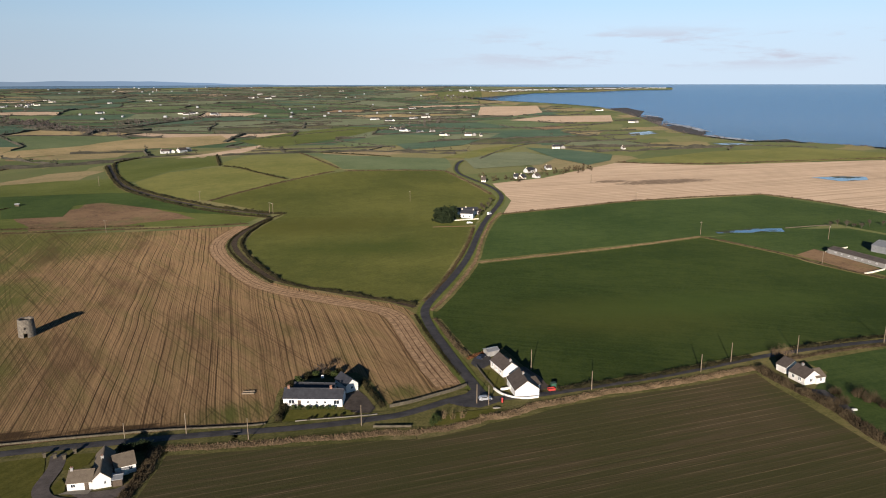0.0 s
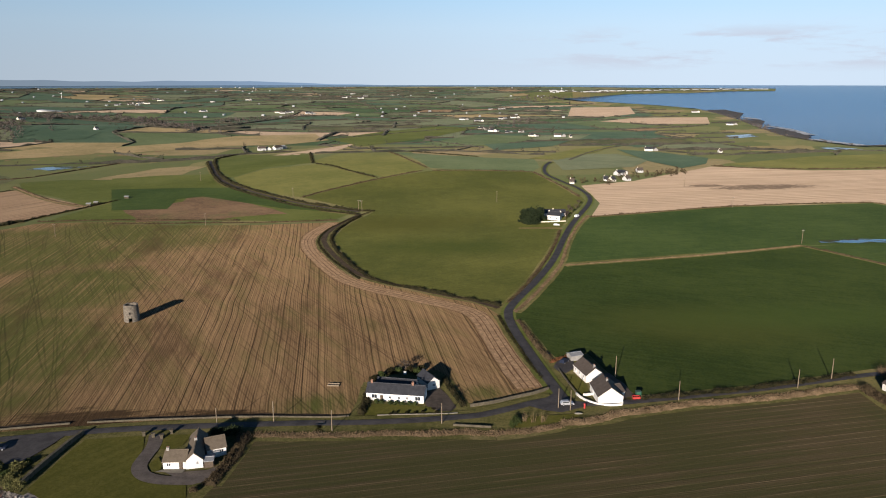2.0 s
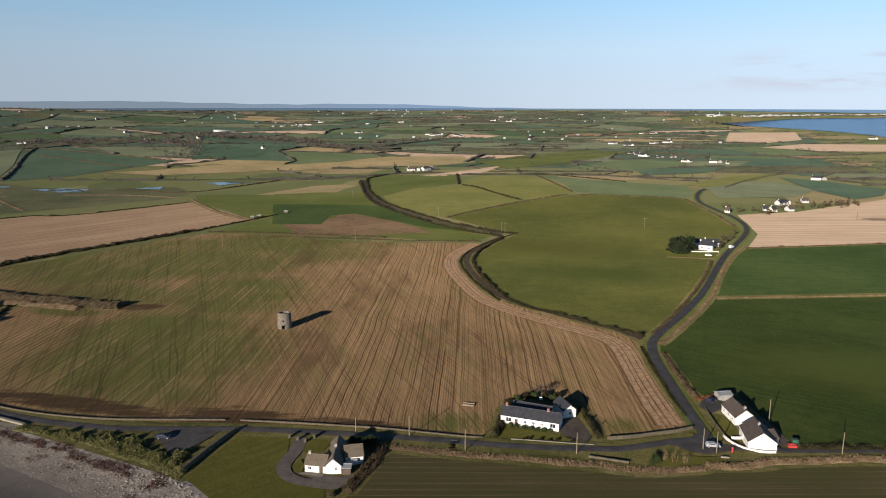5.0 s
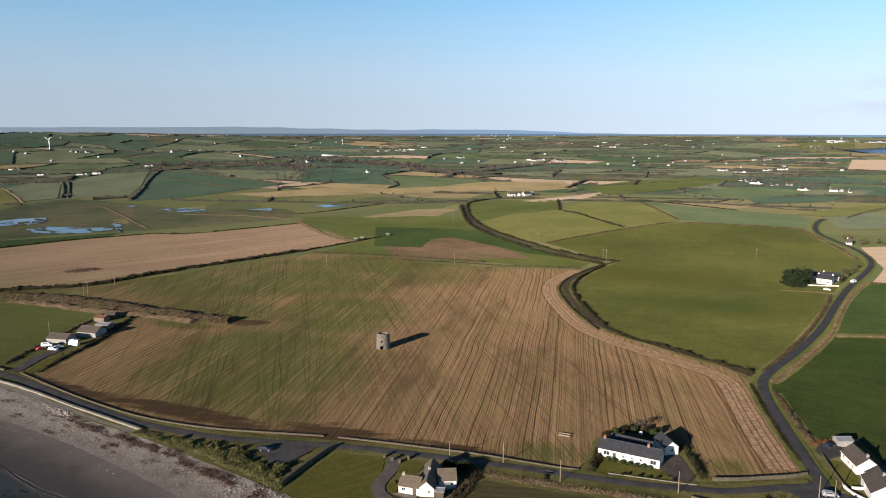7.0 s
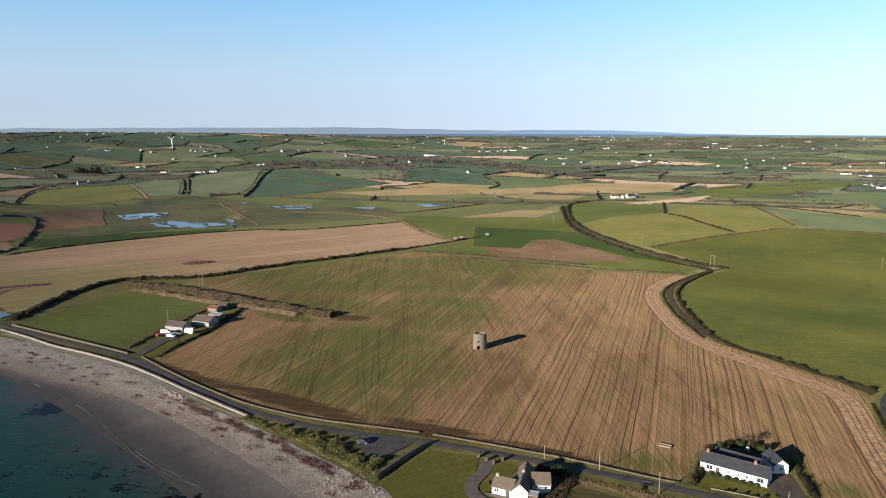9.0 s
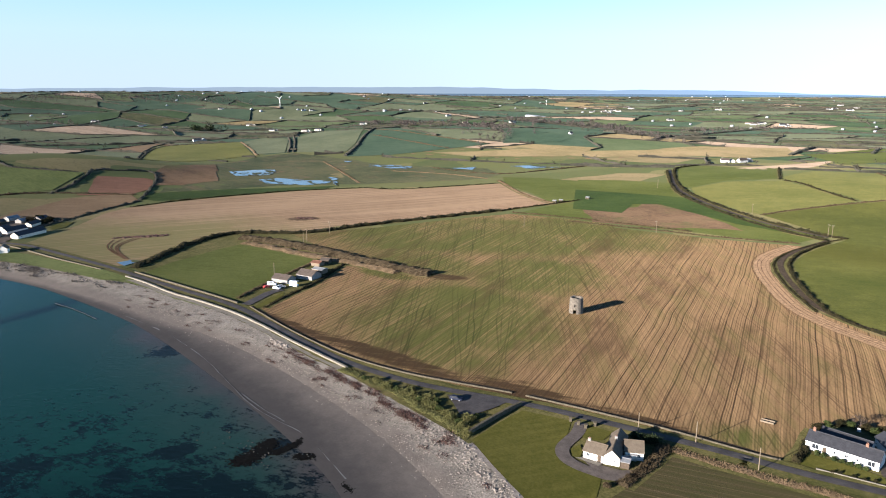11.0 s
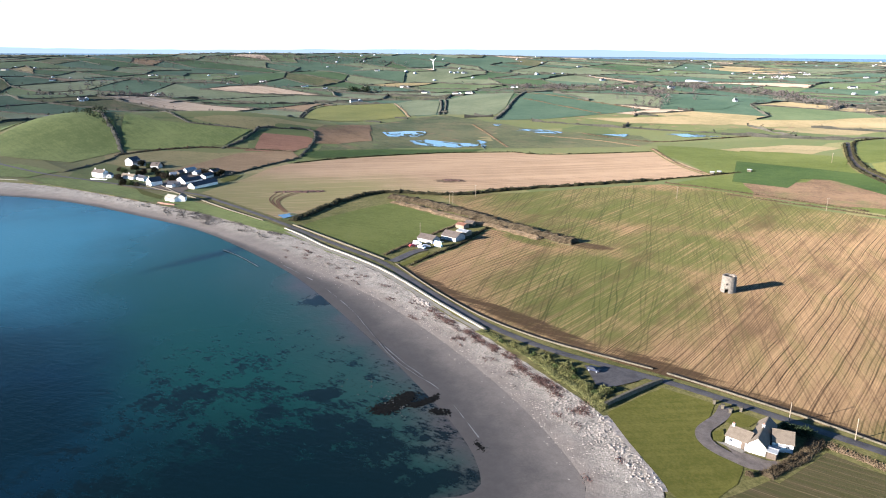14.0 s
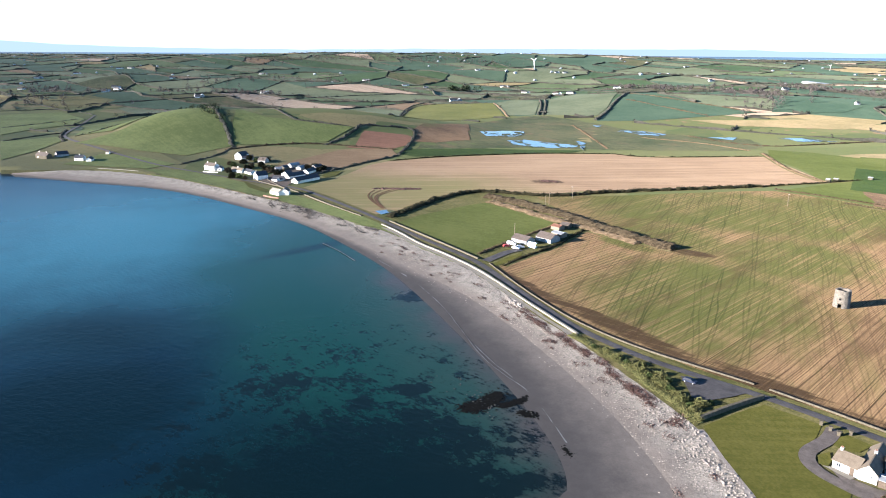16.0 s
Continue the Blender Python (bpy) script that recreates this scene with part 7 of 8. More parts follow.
for k in range(3):
    part("glass_panel", box_mesh("glass_panel", (1.28, 0.05, 1.9), CHROME_PANEL), glaze, m=pose(-1.36 + 1.36 * k, 0.05, 0.8, -_tilt))
    part("mullion", box_mesh("mullion", (0.08, 0.12, 1.95), UPVC), glaze, m=pose(-0.68 + 1.36 * k, 0.05, 0.8, -_tilt)) if k < 2 else None
part("roof", box_mesh("roof", (4.5, 2.2, 0.1), TIN, 0.02), glaze, m=pose(0, 1.7, 2.6))
tagged(ribbon("drive", [(-287.5, 175.6), (-292.1, 185.1), (-297.0, 195.1), (-297.5, 202.5)], 5.0, TARMAC, 0.28), "short asphalt drive to the beach farm", "drive", kind="structure")
field("lawn", "green plot beside the farm drive", LAWN, [(-282.3, 176.6), (-289.1, 189.9), (-292.2, 200.6), (-287.3, 196.6), (-280.7, 182.8), (-277.7, 175.0)], off=0.2)
car("white van in the farm yard", *(-307.3, 203.7), 40, PAINT_WHITE, van=True)
car("white car in the farm yard", *(-299.5, 201.3), 20, PAINT_WHITE)
car("red car in the farm yard", *(-304.8, 199.2), 80, RED)
car("silver car in the farm yard", *(-300.1, 204.6), 60, PAINT_GREY)
car("dark car in the shore lay-by", *(-144.4, 164.0), 20, PAINT_BLUE)

# ---- the seaside village ----
VILLAGE = "houses of the seaside village"
for lab, p1, p2, dep, ev, wl, rf, gb, wn, ch in (
    ("tall white house with a grey roof", (-624, 102), (-612, 109), 8.0, 5.0, WHITE, TILE, False, [(0.2, 1, 1, 1.2), (0.5, 1, 1, 1.2), (0.8, 1, 1, 1.2), (0.2, 3.4, 1, 1.1), (0.8, 3.4, 1, 1.1)], (0.05, 0.95)),
    ("white annexe with a slate roof", (-612, 110), (-610, 114), 9.0, 3.0, WHITE, SLATE, True, [(0.5, 1, 1, 1)], ()),
    ("low white cottage with a pale roof", (-607, 120), (-592, 127), 6.5, 2.6, WHITE, PALE_TILE, False, [(0.25, 1, 1, 1), (0.7, 1, 1, 1)], (0.5,)),
    ("slate-roofed cottage with white walls", (-595, 128), (-582, 132), 6.5, 2.4, WHITE, SLATE, False, [], ()),
    ("gabled white house with dark slates", (-566, 129), (-557, 131), 12.0, 4.2, WHITE, SLATE, True, [(0.35, 1, 0.9, 1.1), (0.7, 1, 0.9, 1.1)], (0.05,)),
    ("row of small grey rendered houses", (-550, 140), (-544, 148), 7.0, 2.5, GREY_RENDER, SLATE, False, [(0.2, 1, 1, 1), (0.5, 1, 1, 1), (0.8, 1, 1, 1)], ()),
    ("long low slate-roofed byre", (-552, 154), (-560, 172), 8.0, 2.6, WHITE, SLATE, False, [], ()),
    ("long dark slate barn", (-530, 154), (-543, 179), 8.5, 2.8, CREAM, SLATE, False, [(0.1, 1, 1, 1)], ()),
    ("cream flat-fronted beach house", (-500, 125), (-489, 129), 7.0, 3.0, CREAM, CONCRETE, False, [(0.25, 1, 1.4, 1.1), (0.75, 1, 1.4, 1.1)], ()),
    ("white block of the beach house", (-491, 130), (-488, 136), 9.0, 3.8, WHITE, PALE_TILE, True, [], ()),
    ("white gabled barn above the village", (-660, 135), (-653, 140), 14.0, 5.5, WHITE, SLATE, True, [(0.5, 1, 1, 1)], ()),
    ("long slate stable above the village", (-652, 140), (-650, 151), 8.0, 3.0, WHITE, SLATE, False, [], ()),
    ("grey rendered shed above the village", (-637, 150), (-631, 156), 9.0, 3.0, GREY_RENDER, TILE, False, [], ()),
    ("old stone house by the shore lane", (-755, -25), (-743, -16), 9.0, 4.0, STONE, TILE, False, [(0.25, 1, 1, 1.1), (0.7, 1, 1, 1.1)], (0.1, 0.9)),
    ("stone gabled wing by the shore lane", (-743, -16), (-748, -11), 10.0, 3.4, STONE, TILE, True, [], ()),
    ("dark slate outbuilding by the shore lane", (-749, -7), (-753, 4), 9.0, 2.8, GREY_RENDER, SLATE, False, [], ()),
    ("white house near the shore", (-717, 6), (-713, 14), 8.0, 4.0, WHITE, SLATE, False, [(0.3, 1, 1, 1), (0.7, 1, 1, 1)], (0.5,)),
    ("white gabled cottage near the shore", (-708, 15), (-706, 20), 10.0, 3.0, WHITE, SLATE, True, [], ()),
    ("tiny pale hut by the lane", (-739, 33), (-737, 36), 4.0, 2.2, CREAM, TILE, False, [], ()),
    ("grey farm shed on the skyline of a hill", (-1174, 138), (-1153, 162), 14.0, 4.0, WHITE, SLATE, False, [], ()),
):
    house(lab, p1, tuple(Vector(p1).lerp(Vector(p2), 0.86)), dep * 0.74, ev * 0.78, 34, wl, rf, gb, [(s_, z_ * 0.78, w_, h_ * 0.8) for s_, z_, w_, h_ in wn], chimneys=ch, group=VILLAGE)
stone_wall("white garden wall of the tall house", [(-614, 99), (-609, 104), (-604, 109)], 0.4, 1.0, WHITE, "garden_wall")
stone_wall("low wall along the village lane", [(-580, 124), (-541, 132), (-513, 142), (-485, 146), (-449, 150), (-405, 157)], 0.5, 1.0, STONE, "garden_wall")
stone_wall("pink rendered terrace wall by the beach", [(-494, 119), (-486, 122), (-480, 126)], 1.0, 2.0, BRICK, "terrace_wall", base=-0.8)
field("lawn", "narrow village green above the beach", LAWN, [(-557, 119), (-540, 123), (-513, 128), (-504, 123), (-530, 117)], off=0.4)
for i, p in enumerate(((-603, 117), (-612, 135), (-618, 140), (-600, 147), (-588, 149), (-575, 151), (-591, 181), (-582, 182), (-588, 188), (-574, 186), (-576, 155), (-620, 149))):
    leafy("dark garden shrub between village houses", p[0], p[1], 5.5, 3.6, HEDGE if i % 2 else HEDGE_BROWN, 700 + i)

for lab, p1, p2, dep, ev, wl, rf in (
    ("low slate shed in the village yards", (-563, 156), (-568, 162), 6, 2.2, WHITE, SLATE), ("low grey shed in the village yards", (-587, 174), (-592, 181), 5, 2.0, GREY_RENDER, TIN),
    ("small tin-roofed store in the village yards", (-590, 154), (-590, 159), 5, 2.0, GREY_RENDER, TIN), ("small slate store in the village yards", (-594, 162), (-597, 167), 5, 2.0, STONE, SLATE),
    ("long tin lean-to in the village yards", (-601, 170), (-605, 179), 5, 2.2, GREY_RENDER, TIN), ("pale sheet-roofed shed by the barns", (-566, 174), (-573, 183), 6, 2.2, CREAM, SLATE),
    ("small lean-to before the row of houses", (-548, 139), (-544, 142), 4, 2.0, WHITE, SLATE), ("grey store behind the long barn", (-583, 186), (-588, 194), 6, 2.4, GREY_RENDER, SLATE),
):
    house(lab, p1, p2, dep, ev, 28, wl, rf, name="outbuilding", category="outbuilding", group="sheds of the seaside village")
stone_wall("low garden wall between the village plots", [(-599, 133), (-577, 137), (-541, 138), (-510, 140)], 0.5, 1.0, STONE, "garden_wall")
stone_wall("low rubble wall round the village yards", [(-606, 156), (-613, 174), (-612, 193), (-580, 202)], 0.5, 1.1, STONE, "garden_wall")
field("yard", "worn earth yards between the village houses", YARD, [(-553, 131), (-590, 154), (-607, 180), (-591, 193), (-569, 189), (-554, 166), (-524, 144), (-534, 136)], off=0.35)
field("lawn", "green plot at the end of the village", LAWN, [(-556, 182), (-570, 194), (-567, 204), (-550, 192), (-545, 181)], off=0.4)
for i, p in enumerate(((-594, 188), (-588, 188), (-594, 193), (-580, 191), (-601, 154), (-593, 148), (-640, 138), (-629, 127), (-638, 126), (-651, 146), (-641, 150), (-636, 155), (-642, 159), (-571, 119), (-564, 122), (-576, 115))):
    leafy("dark bush among the village plots", p[0], p[1], 6.0 - (i % 3), 3.0 + (i % 2), (HEDGE, GORSE, HEDGE_BROWN)[i % 3], 730 + i, "bush")

# ---- houses scattered over the far country ----
# far white walls, dulled in the base colour to suggest haze
HAZED_RENDER = plain_mat("white render dulled for haze", (0.40, 0.40, 0.39), (0.54, 0.54, 0.53), 0.3, 0.85, 0.3, 0.15)
# pale town walls with bluish grey haze put into the colour
HAZED_TOWN = plain_mat("town walls greyed for haze", (0.22, 0.235, 0.25), (0.38, 0.39, 0.40), 0.01, 0.85, 0.3, 0.15)
SCATTER = [
    ((162, 1063), (184, 1063)), ((71, 710), (79, 708)), ((79, 708), (87, 713)), ((90, 754), (105, 762)), ((114, 787), (126, 790)), ((37, 684), (45, 682)), ((94, 718), (103, 724)), ((264, 1054), (272, 1054)),
    ((-186, 1862), (-150, 1860)), ((-141, 1783), (-107, 1782)), ((-88, 1912), (-56, 1883)), ((-57, 1968), (-25, 1967)), ((-144, 2399), (-127, 2400)), ((-111, 2401), (-81, 2403)), ((-111, 1495), (-91, 1478)), ((-87, 1445), (-69, 1428)), ((-51, 1397), (-35, 1396)),
    ((-6, 1324), (8, 1310)), ((40, 1322), (65, 1321)), ((68, 1308), (76, 1308)), ((-26, 1427), (-13, 1426)), ((-380, 970), (-360, 977)), ((-361, 987), (-345, 1026)), ((482, 2289), (526, 2284)), ((438, 1711), (470, 1710)),
    ((-1421, 2435), (-1403, 2436)), ((-1395, 2437), (-1377, 2438)), ((-1366, 2439), (-1344, 2440)), ((-1457, 2663), (-1410, 2669)), ((-922, 1935), (-908, 1943)), ((-1165, 2536), (-1145, 2535)), ((-1074, 2642), (-1048, 2639)), ((-730, 2006), (-706, 2014)), ((-700, 2015), (-675, 2024)),
    ((-628, 2014), (-612, 2019)), ((-762, 2873), (-737, 2878)), ((-849, 3352), (-817, 3355)), ((-683, 2821), (-655, 2830)), ((-639, 3269), (-565, 3274)), ((-514, 3635), (-472, 3637)),
    ((-1820, 89), (-1811, 105)), ((-1865, 112), (-1854, 133)), ((-1945, 252), (-1943, 264)), ((-1369, 217), (-1364, 236)), ((-1529, 376), (-1517, 386)), ((-1820, 834), (-1809, 855)), ((-1740, 860), (-1736, 873)), ((-1677, 1057), (-1645, 1073)), ((-1453, 976), (-1439, 996)),
    ((-1356, 997), (-1337, 1011)), ((-1361, 1039), (-1337, 1044)), ((-1429, 1236), (-1410, 1245)), ((-1368, 1504), (-1365, 1523)), ((-1098, 1263), (-1087, 1272)), ((-1029, 1351), (-1023, 1368)), ((-702, 1098), (-696, 1107)), ((-1424, 2350), (-1408, 2364)), ((-1391, 2378), (-1374, 2391)),
    ((-2479, 606), (-2470, 620)), ((-2467, 627), (-2463, 637)), ((-1975, 779), (-1960, 798)), ((-1768, 1306), (-1761, 1321)), ((-1758, 1327), (-1752, 1344)), ((-1915, 1119), (-1905, 1133)), ((-1254, 677), (-1248, 706)), ((-2100, 2167), (-2090, 2188)),
    ((-1397, 2383), (-1372, 2392)), ((-1396, 2451), (-1344, 2467)), ((-1402, 2597), (-1358, 2611)), ((-917, 1934), (-899, 1948)), ((-1040, 2590), (-1027, 2592)), ((-643, 2019), (-618, 2033)), ((-712, 1996), (-683, 2011)), ((-751, 2917), (-729, 2939)), ((-734, 3136), (-712, 3148)),
    ((-1928, -81), (-1918, -64)), ((-1474, 71), (-1472, 86)), ((-1835, 113), (-1816, 129)), ((-1365, 217), (-1361, 233)), ((-1550, 379), (-1534, 393)), ((-1938, 251), (-1935, 266)), ((-2670, 52), (-2663, 78)), ((-2501, -58), (-2493, -21)), ((-2816, 190), (-2805, 216)), ((-2820, 227), (-2809, 253)),
]
_rng = random.Random(12)
FAR_LABELS = ("small white farmhouse among the fields", "white rural bungalow with a dark roof", "white farmhouse with a slate roof", "cream farm building in the far fields")
for i, (p1, p2) in enumerate(SCATTER):
    a, b = Vector(p1), Vector(p2)
    wide = (b - a).length
    if wide > 60:
        b = a + Vector((a.y, -a.x)).normalized() * 18
        wide = 18
    near = a.length < 1500
    mt, k = (WHITE, HAZED_RENDER, HAZED_RENDER, CREAM)[_rng.randrange(4)], min(wide * 0.52, 15.0)
    way = (b - a).normalized()
    way = Vector((way.x * math.cos(0.25) - way.y * math.sin(0.25), way.x * math.sin(0.25) + way.y * math.cos(0.25))) if i % 2 else way
    house(FAR_LABELS[3] if mt is CREAM else FAR_LABELS[i % 3], tuple(a), tuple(a + way * k), 6.5, max(2.2, min(3.2, wide * 0.15)), 38, mt, (SLATE, SLATE, TILE)[_rng.randrange(3)], group="scattered farmhouses",
          windows=[(0.25, 0.9, 1.0, 1.1), (0.7, 0.9, 1.0, 1.1)] if near else (), chimneys=(0.1,) if near else ())
    if wide > 13:
        c = a + way * k * 1.08 + Vector((a.x, a.y)).normalized() * 3
        house("gabled outbuilding beside a far farmhouse", tuple(c), tuple(c + way * min(wide * 0.3, 8.0)), 9.0, 2.4, 34, (GREY_RENDER, WHITE)[i % 2], (SLATE, TIN, TILE)[i % 3], gable=True, name="outbuilding", category="outbuilding", group="far outbuildings")
house("very long white factory shed", (-1469, 2010), (-1204, 1815), 22, 5, 8, HAZED_RENDER, TIN, name="factory_shed", category="shed")

# ---- wind turbines ----
turbine("white wind turbine on a far drumlin", *(-1836, 1277), 27, 14, 20, 58)
turbine("white wind turbine on the far hills", *(-1764, 2563), 18, 9, 10, 50)
turbine("white wind turbine beyond the bay", *(126, 3280), 14, 6, 10, 0)
turbine("small white wind turbine far inland", *(-1443, 3669), 11, 5, 10, 30)
turbine("small white wind turbine far inland", *(-1373, 3519), 9, 5, 10, 70)

# ---- poles ----
for x, y, tall, arm in (*((*p, 7.0, False) for p in ((-89.5, 183.4), (-55.6, 186.2), (-24.3, 194.5), (10.6, 209.2), (14.3, 208.3), (-74.5, 189.6), (49.0, 219.5), (90.1, 233.8))),
                        *((*p, 8.0, False) for p in ((31.0, 236.2), (104.0, 242.5), (131.5, 249.9), (170.7, 261.4), (-379, 277), (-321.6, 215.0), (209, 382))),
                        *((*p, 9.0, True) for p in ((-226, 470), (-199, 580), (-131, 533), (-27, 584), (170, 462), (-308, 424), (-128, 531), (-382, 282), (144, 692), (-393, 310), (-318, 658), (161, 589), (246, 446)))):
    utility_pole(x, y, tall, arm)

# ---- stones, seaweed and scrub of the shore ----
_r = random.Random(5)
TOP_N = [(-363.9, 157.3), (-323.0, 158.0), (-284.5, 162.7), (-238.8, 158.4), (-213.7, 155.1), (-187.3, 153.8), (-165.7, 151.1), (-147.0, 148.7), (-133.1, 146.8), (-122.4, 144.7), (-109.5, 139.2), (-95.2, 132.7), (-88.9, 128.9)]
LOW_N = [(-335.4, 138.2), (-301.0, 140.9), (-256.3, 146.4), (-207.7, 143.0), (-177.7, 138.8), (-155.2, 135.0), (-130.4, 128.6), (-113.8, 122.9), (-100.7, 117.3)]
def shore_z(s):
    return 0.1 - 2.4 * s


spots = [min(abs(_r.gauss(0.45, 0.3)), 1.25) for _ in range(5200)]
_A, _B = along(TOP_N, 1.0), along(LOW_N, 1.0)
def shore_at(t, s):
    return _A[int(t * (len(_A) - 1))][0].lerp(_B[int(t * (len(_B) - 1))][0], s)


stones = []
for s in spots:
    p = shore_at(_r.random(), s)
    stones.append((p.x, p.y, shore_z(min(s, 1.05)) + 0.03, _r.uniform(0.12, 0.34)))
tagged(new("shore_stones", rocks_mesh("shore_stones", stones[:4200], PALE_ROCK, _r)), "pale stones scattered over the shingle beach", "stones", kind="stuff")
tagged(new("dark_stones", rocks_mesh("dark_stones", stones[4200:], ROCK, _r)), "dark wet stones scattered over the beach", "stones", kind="stuff")
big = []
for _ in range(300):
    t, s = _r.uniform(0.80, 1.0), abs(_r.gauss(0.22, 0.16))
    p = shore_at(t, s)
    big.append((p.x, p.y, shore_z(s) + 0.1, _r.uniform(0.22, 0.6)))
for _ in range(60):
    t, s = _r.gauss(0.47, 0.012), abs(_r.gauss(0.12, 0.08))
    p = shore_at(min(max(t, 0), 1), s)
    big.append((p.x, p.y, shore_z(s) + 0.1, _r.uniform(0.4, 0.9)))
tagged(new("boulders", rocks_mesh("boulders", big, PALE_ROCK, _r)), "tumbled pale boulders at the foot of the bank", "boulders", kind="stuff")
# rotting weed on the shingle
verts, faces, wr = [], [], random.Random(9)
for k in range(150):
    t = wr.uniform(0.5, 0.86) if k < 105 else wr.random()
    s = wr.gauss(0.20, 0.07) if k < 105 else wr.gauss(0.5, 0.2)
    c = shore_at(t, min(max(s, 0.02), 0.95))
    r = wr.uniform(0.7, 2.2)
    pts_ = [Vector((c.x + wr.gauss(0, r * 0.8), c.y + wr.gauss(0, r * 0.5), shore_z(s) + wr.uniform(0.08, 0.22))) for _ in range(int(30 * r))]
    tri_tufts(verts, faces, pts_, 0.34, wr)
tagged(new("seaweed", mesh_of("seaweed", verts, faces, WRACK)), "heaps of dark red rotting seaweed on the beach", "seaweed", kind="stuff")
# weed and stones on the village beach
VT = [(-636, 53), (-591, 82), (-540, 102), (-490, 119), (-433, 137), (-380.5, 147.5), (-363.4, 158.0)]
VL = [(-618, 47), (-566, 78), (-514, 97), (-461, 112), (-415, 124), (-385.5, 135.4), (-361.7, 140.1)]
_C, _D = along(VT, 2.0), along(VL, 2.0)
verts, faces = [], []
for k in range(120):
    t, s = wr.random(), abs(wr.gauss(0.25, 0.2))
    c = _C[int(t * (len(_C) - 1))][0].lerp(_D[int(t * (len(_D) - 1))][0], min(s, 0.9))
    r = wr.uniform(1.0, 3.0)
    pts_ = [Vector((c.x + wr.gauss(0, r), c.y + wr.gauss(0, r * 0.7), shore_z(s) + wr.uniform(0.15, 0.45))) for _ in range(26)]
    tri_tufts(verts, faces, pts_, 0.6, wr)
tagged(new("seaweed", mesh_of("seaweed", verts, faces, ROCK)), "dark seaweed and stones on the village beach", "seaweed", kind="stuff")
# rocks left dry on the sand and just under the water
low = []
for c, n, sp in (((-167.6, 102.2), 60, 4.5), ((-155.4, 111.3), 24, 2.0), ((-132.2, 109.8), 20, 1.6), ((-111.5, 107.3), 20, 1.4), ((-178.9, 101.8), 20, 7)):
    for _ in range(n):
        low.append((c[0] + _r.gauss(0, sp), c[1] + _r.gauss(0, sp * 0.5), -3.0, _r.uniform(0.15, 0.5)))
for _ in range(260):
    p = shore_at(_r.random(), _r.uniform(1.1, 2.6))
    low.append((p.x, p.y, -2.95, _r.uniform(0.08, 0.22)))
tagged(new("reef_rocks", rocks_mesh("reef_rocks", low, plain_mat("weedy rock", (0.012, 0.013, 0.012), (0.035, 0.036, 0.030), 1.0, 0.6), _r)), "low dark weedy rocks on the wet sand", "rocks", kind="stuff")
# dark weed lying on the wet sand
verts, faces = [], []
for a_, b_, wide, n in (((-166.6, 96.4), (-166.7, 103.4), 1.8, 420), ((-166.7, 103.4), (-170.4, 109.8), 1.6, 380), ((-163.2, 106.1), (-163.7, 114.7), 0.9, 260), ((-163.7, 114.7), (-165.4, 119.7), 0.5, 120),
                        ((-157.0, 109.9), (-153.8, 112.7), 1.0, 200), ((-135.9, 109.3), (-129.5, 109.1), 0.8, 220), ((-112.6, 105.5), (-109.4, 109.1), 0.8, 160)):
    for _ in range(n * 2):
        k, t = wr.random(), wr.uniform(0, 6.28)
        c = Vector((a_[0] + (b_[0] - a_[0]) * k + wr.gauss(0, wide * 0.8), a_[1] + (b_[1] - a_[1]) * k + wr.gauss(0, wide * 0.8), wr.uniform(-2.94, -2.84)))
        i = len(verts)
        for e in range(3):
            verts.append(tuple(c + Vector((math.cos(t + 2.1 * e), math.sin(t + 2.1 * e), wr.uniform(-0.06, 0.06))) * wr.uniform(0.25, 0.75)))
        faces.append((i, i + 1, i + 2))
tagged(new("seaweed", mesh_of("seaweed", verts, faces, plain_mat("black wrack", (0.003, 0.003, 0.003), (0.007, 0.007, 0.006), 1.0, 0.9, 0.05))), "black seaweed stranded on the wet sand", "seaweed", kind="stuff")
crate = thing("pallet", "bleached timber pallet washed up on the shingle", "pallet", pose(-105.0, 121.0, -2.25, 4, -6, 25))
for k in range(6):
    part("slat", box_mesh("slat", (2.4, 0.18, 0.06), TIMBER, 0.01), crate, m=pose(0, -0.75 + 0.3 * k, 0.14))
for k in (-1.0, 0.0, 1.0):
    part("bearer", box_mesh("bearer", (0.14, 1.8, 0.14), TIMBER, 0.01), crate, m=pose(k, 0, 0))
# shore scrub
for i, p in enumerate(((-179.9, 155.6), (-175.1, 156.7), (-168.9, 156.4), (-164.5, 156.3), (-160.9, 156.8), (-157.0, 156.2), (-153.6, 156.0), (-150.2, 155.7), (-147.2, 155.8), (-143.9, 154.9), (-140.5, 154.4), (-136.7, 153.3), (-133.7, 152.6), (-130.4, 151.0), (-152.9, 159.4), (-148.3, 158.8), (-161.2, 159.7), (-132.5, 155.7), (-131.9, 158.7), (-126.5, 148.7))):
    leafy("low sunlit scrub on the shore bank", p[0], p[1], 2.6 + (i % 3) * 0.8, 0.8 + (i % 2) * 0.5, YELLOW_SHRUB if i % 3 else GORSE, 800 + i)
hedge("coarse tufted grass along the edge of the shore bank", [(-193, 156.0), (-180, 155.8), (-168, 155.0), (-155, 153.2), (-142, 151.2), (-132, 149.0), (-125.5, 146.8)], 3.4, 0.8, YELLOW_SHRUB, "grass_bank", 0.9, 41)
# rocky eastern shore
er, ES = random.Random(21), along(EAST, 14.0)
reef = []
for p, w in ES:
    for _ in range(16):
        o = er.gauss(6, 16)
        reef.append((p.x + w.y * o + er.gauss(0, 10), p.y - w.x * o + er.gauss(0, 10), -2.9 + far_rise(p.length) + (2.2 if o < 0 else 0), er.uniform(1.0, 3.6)))
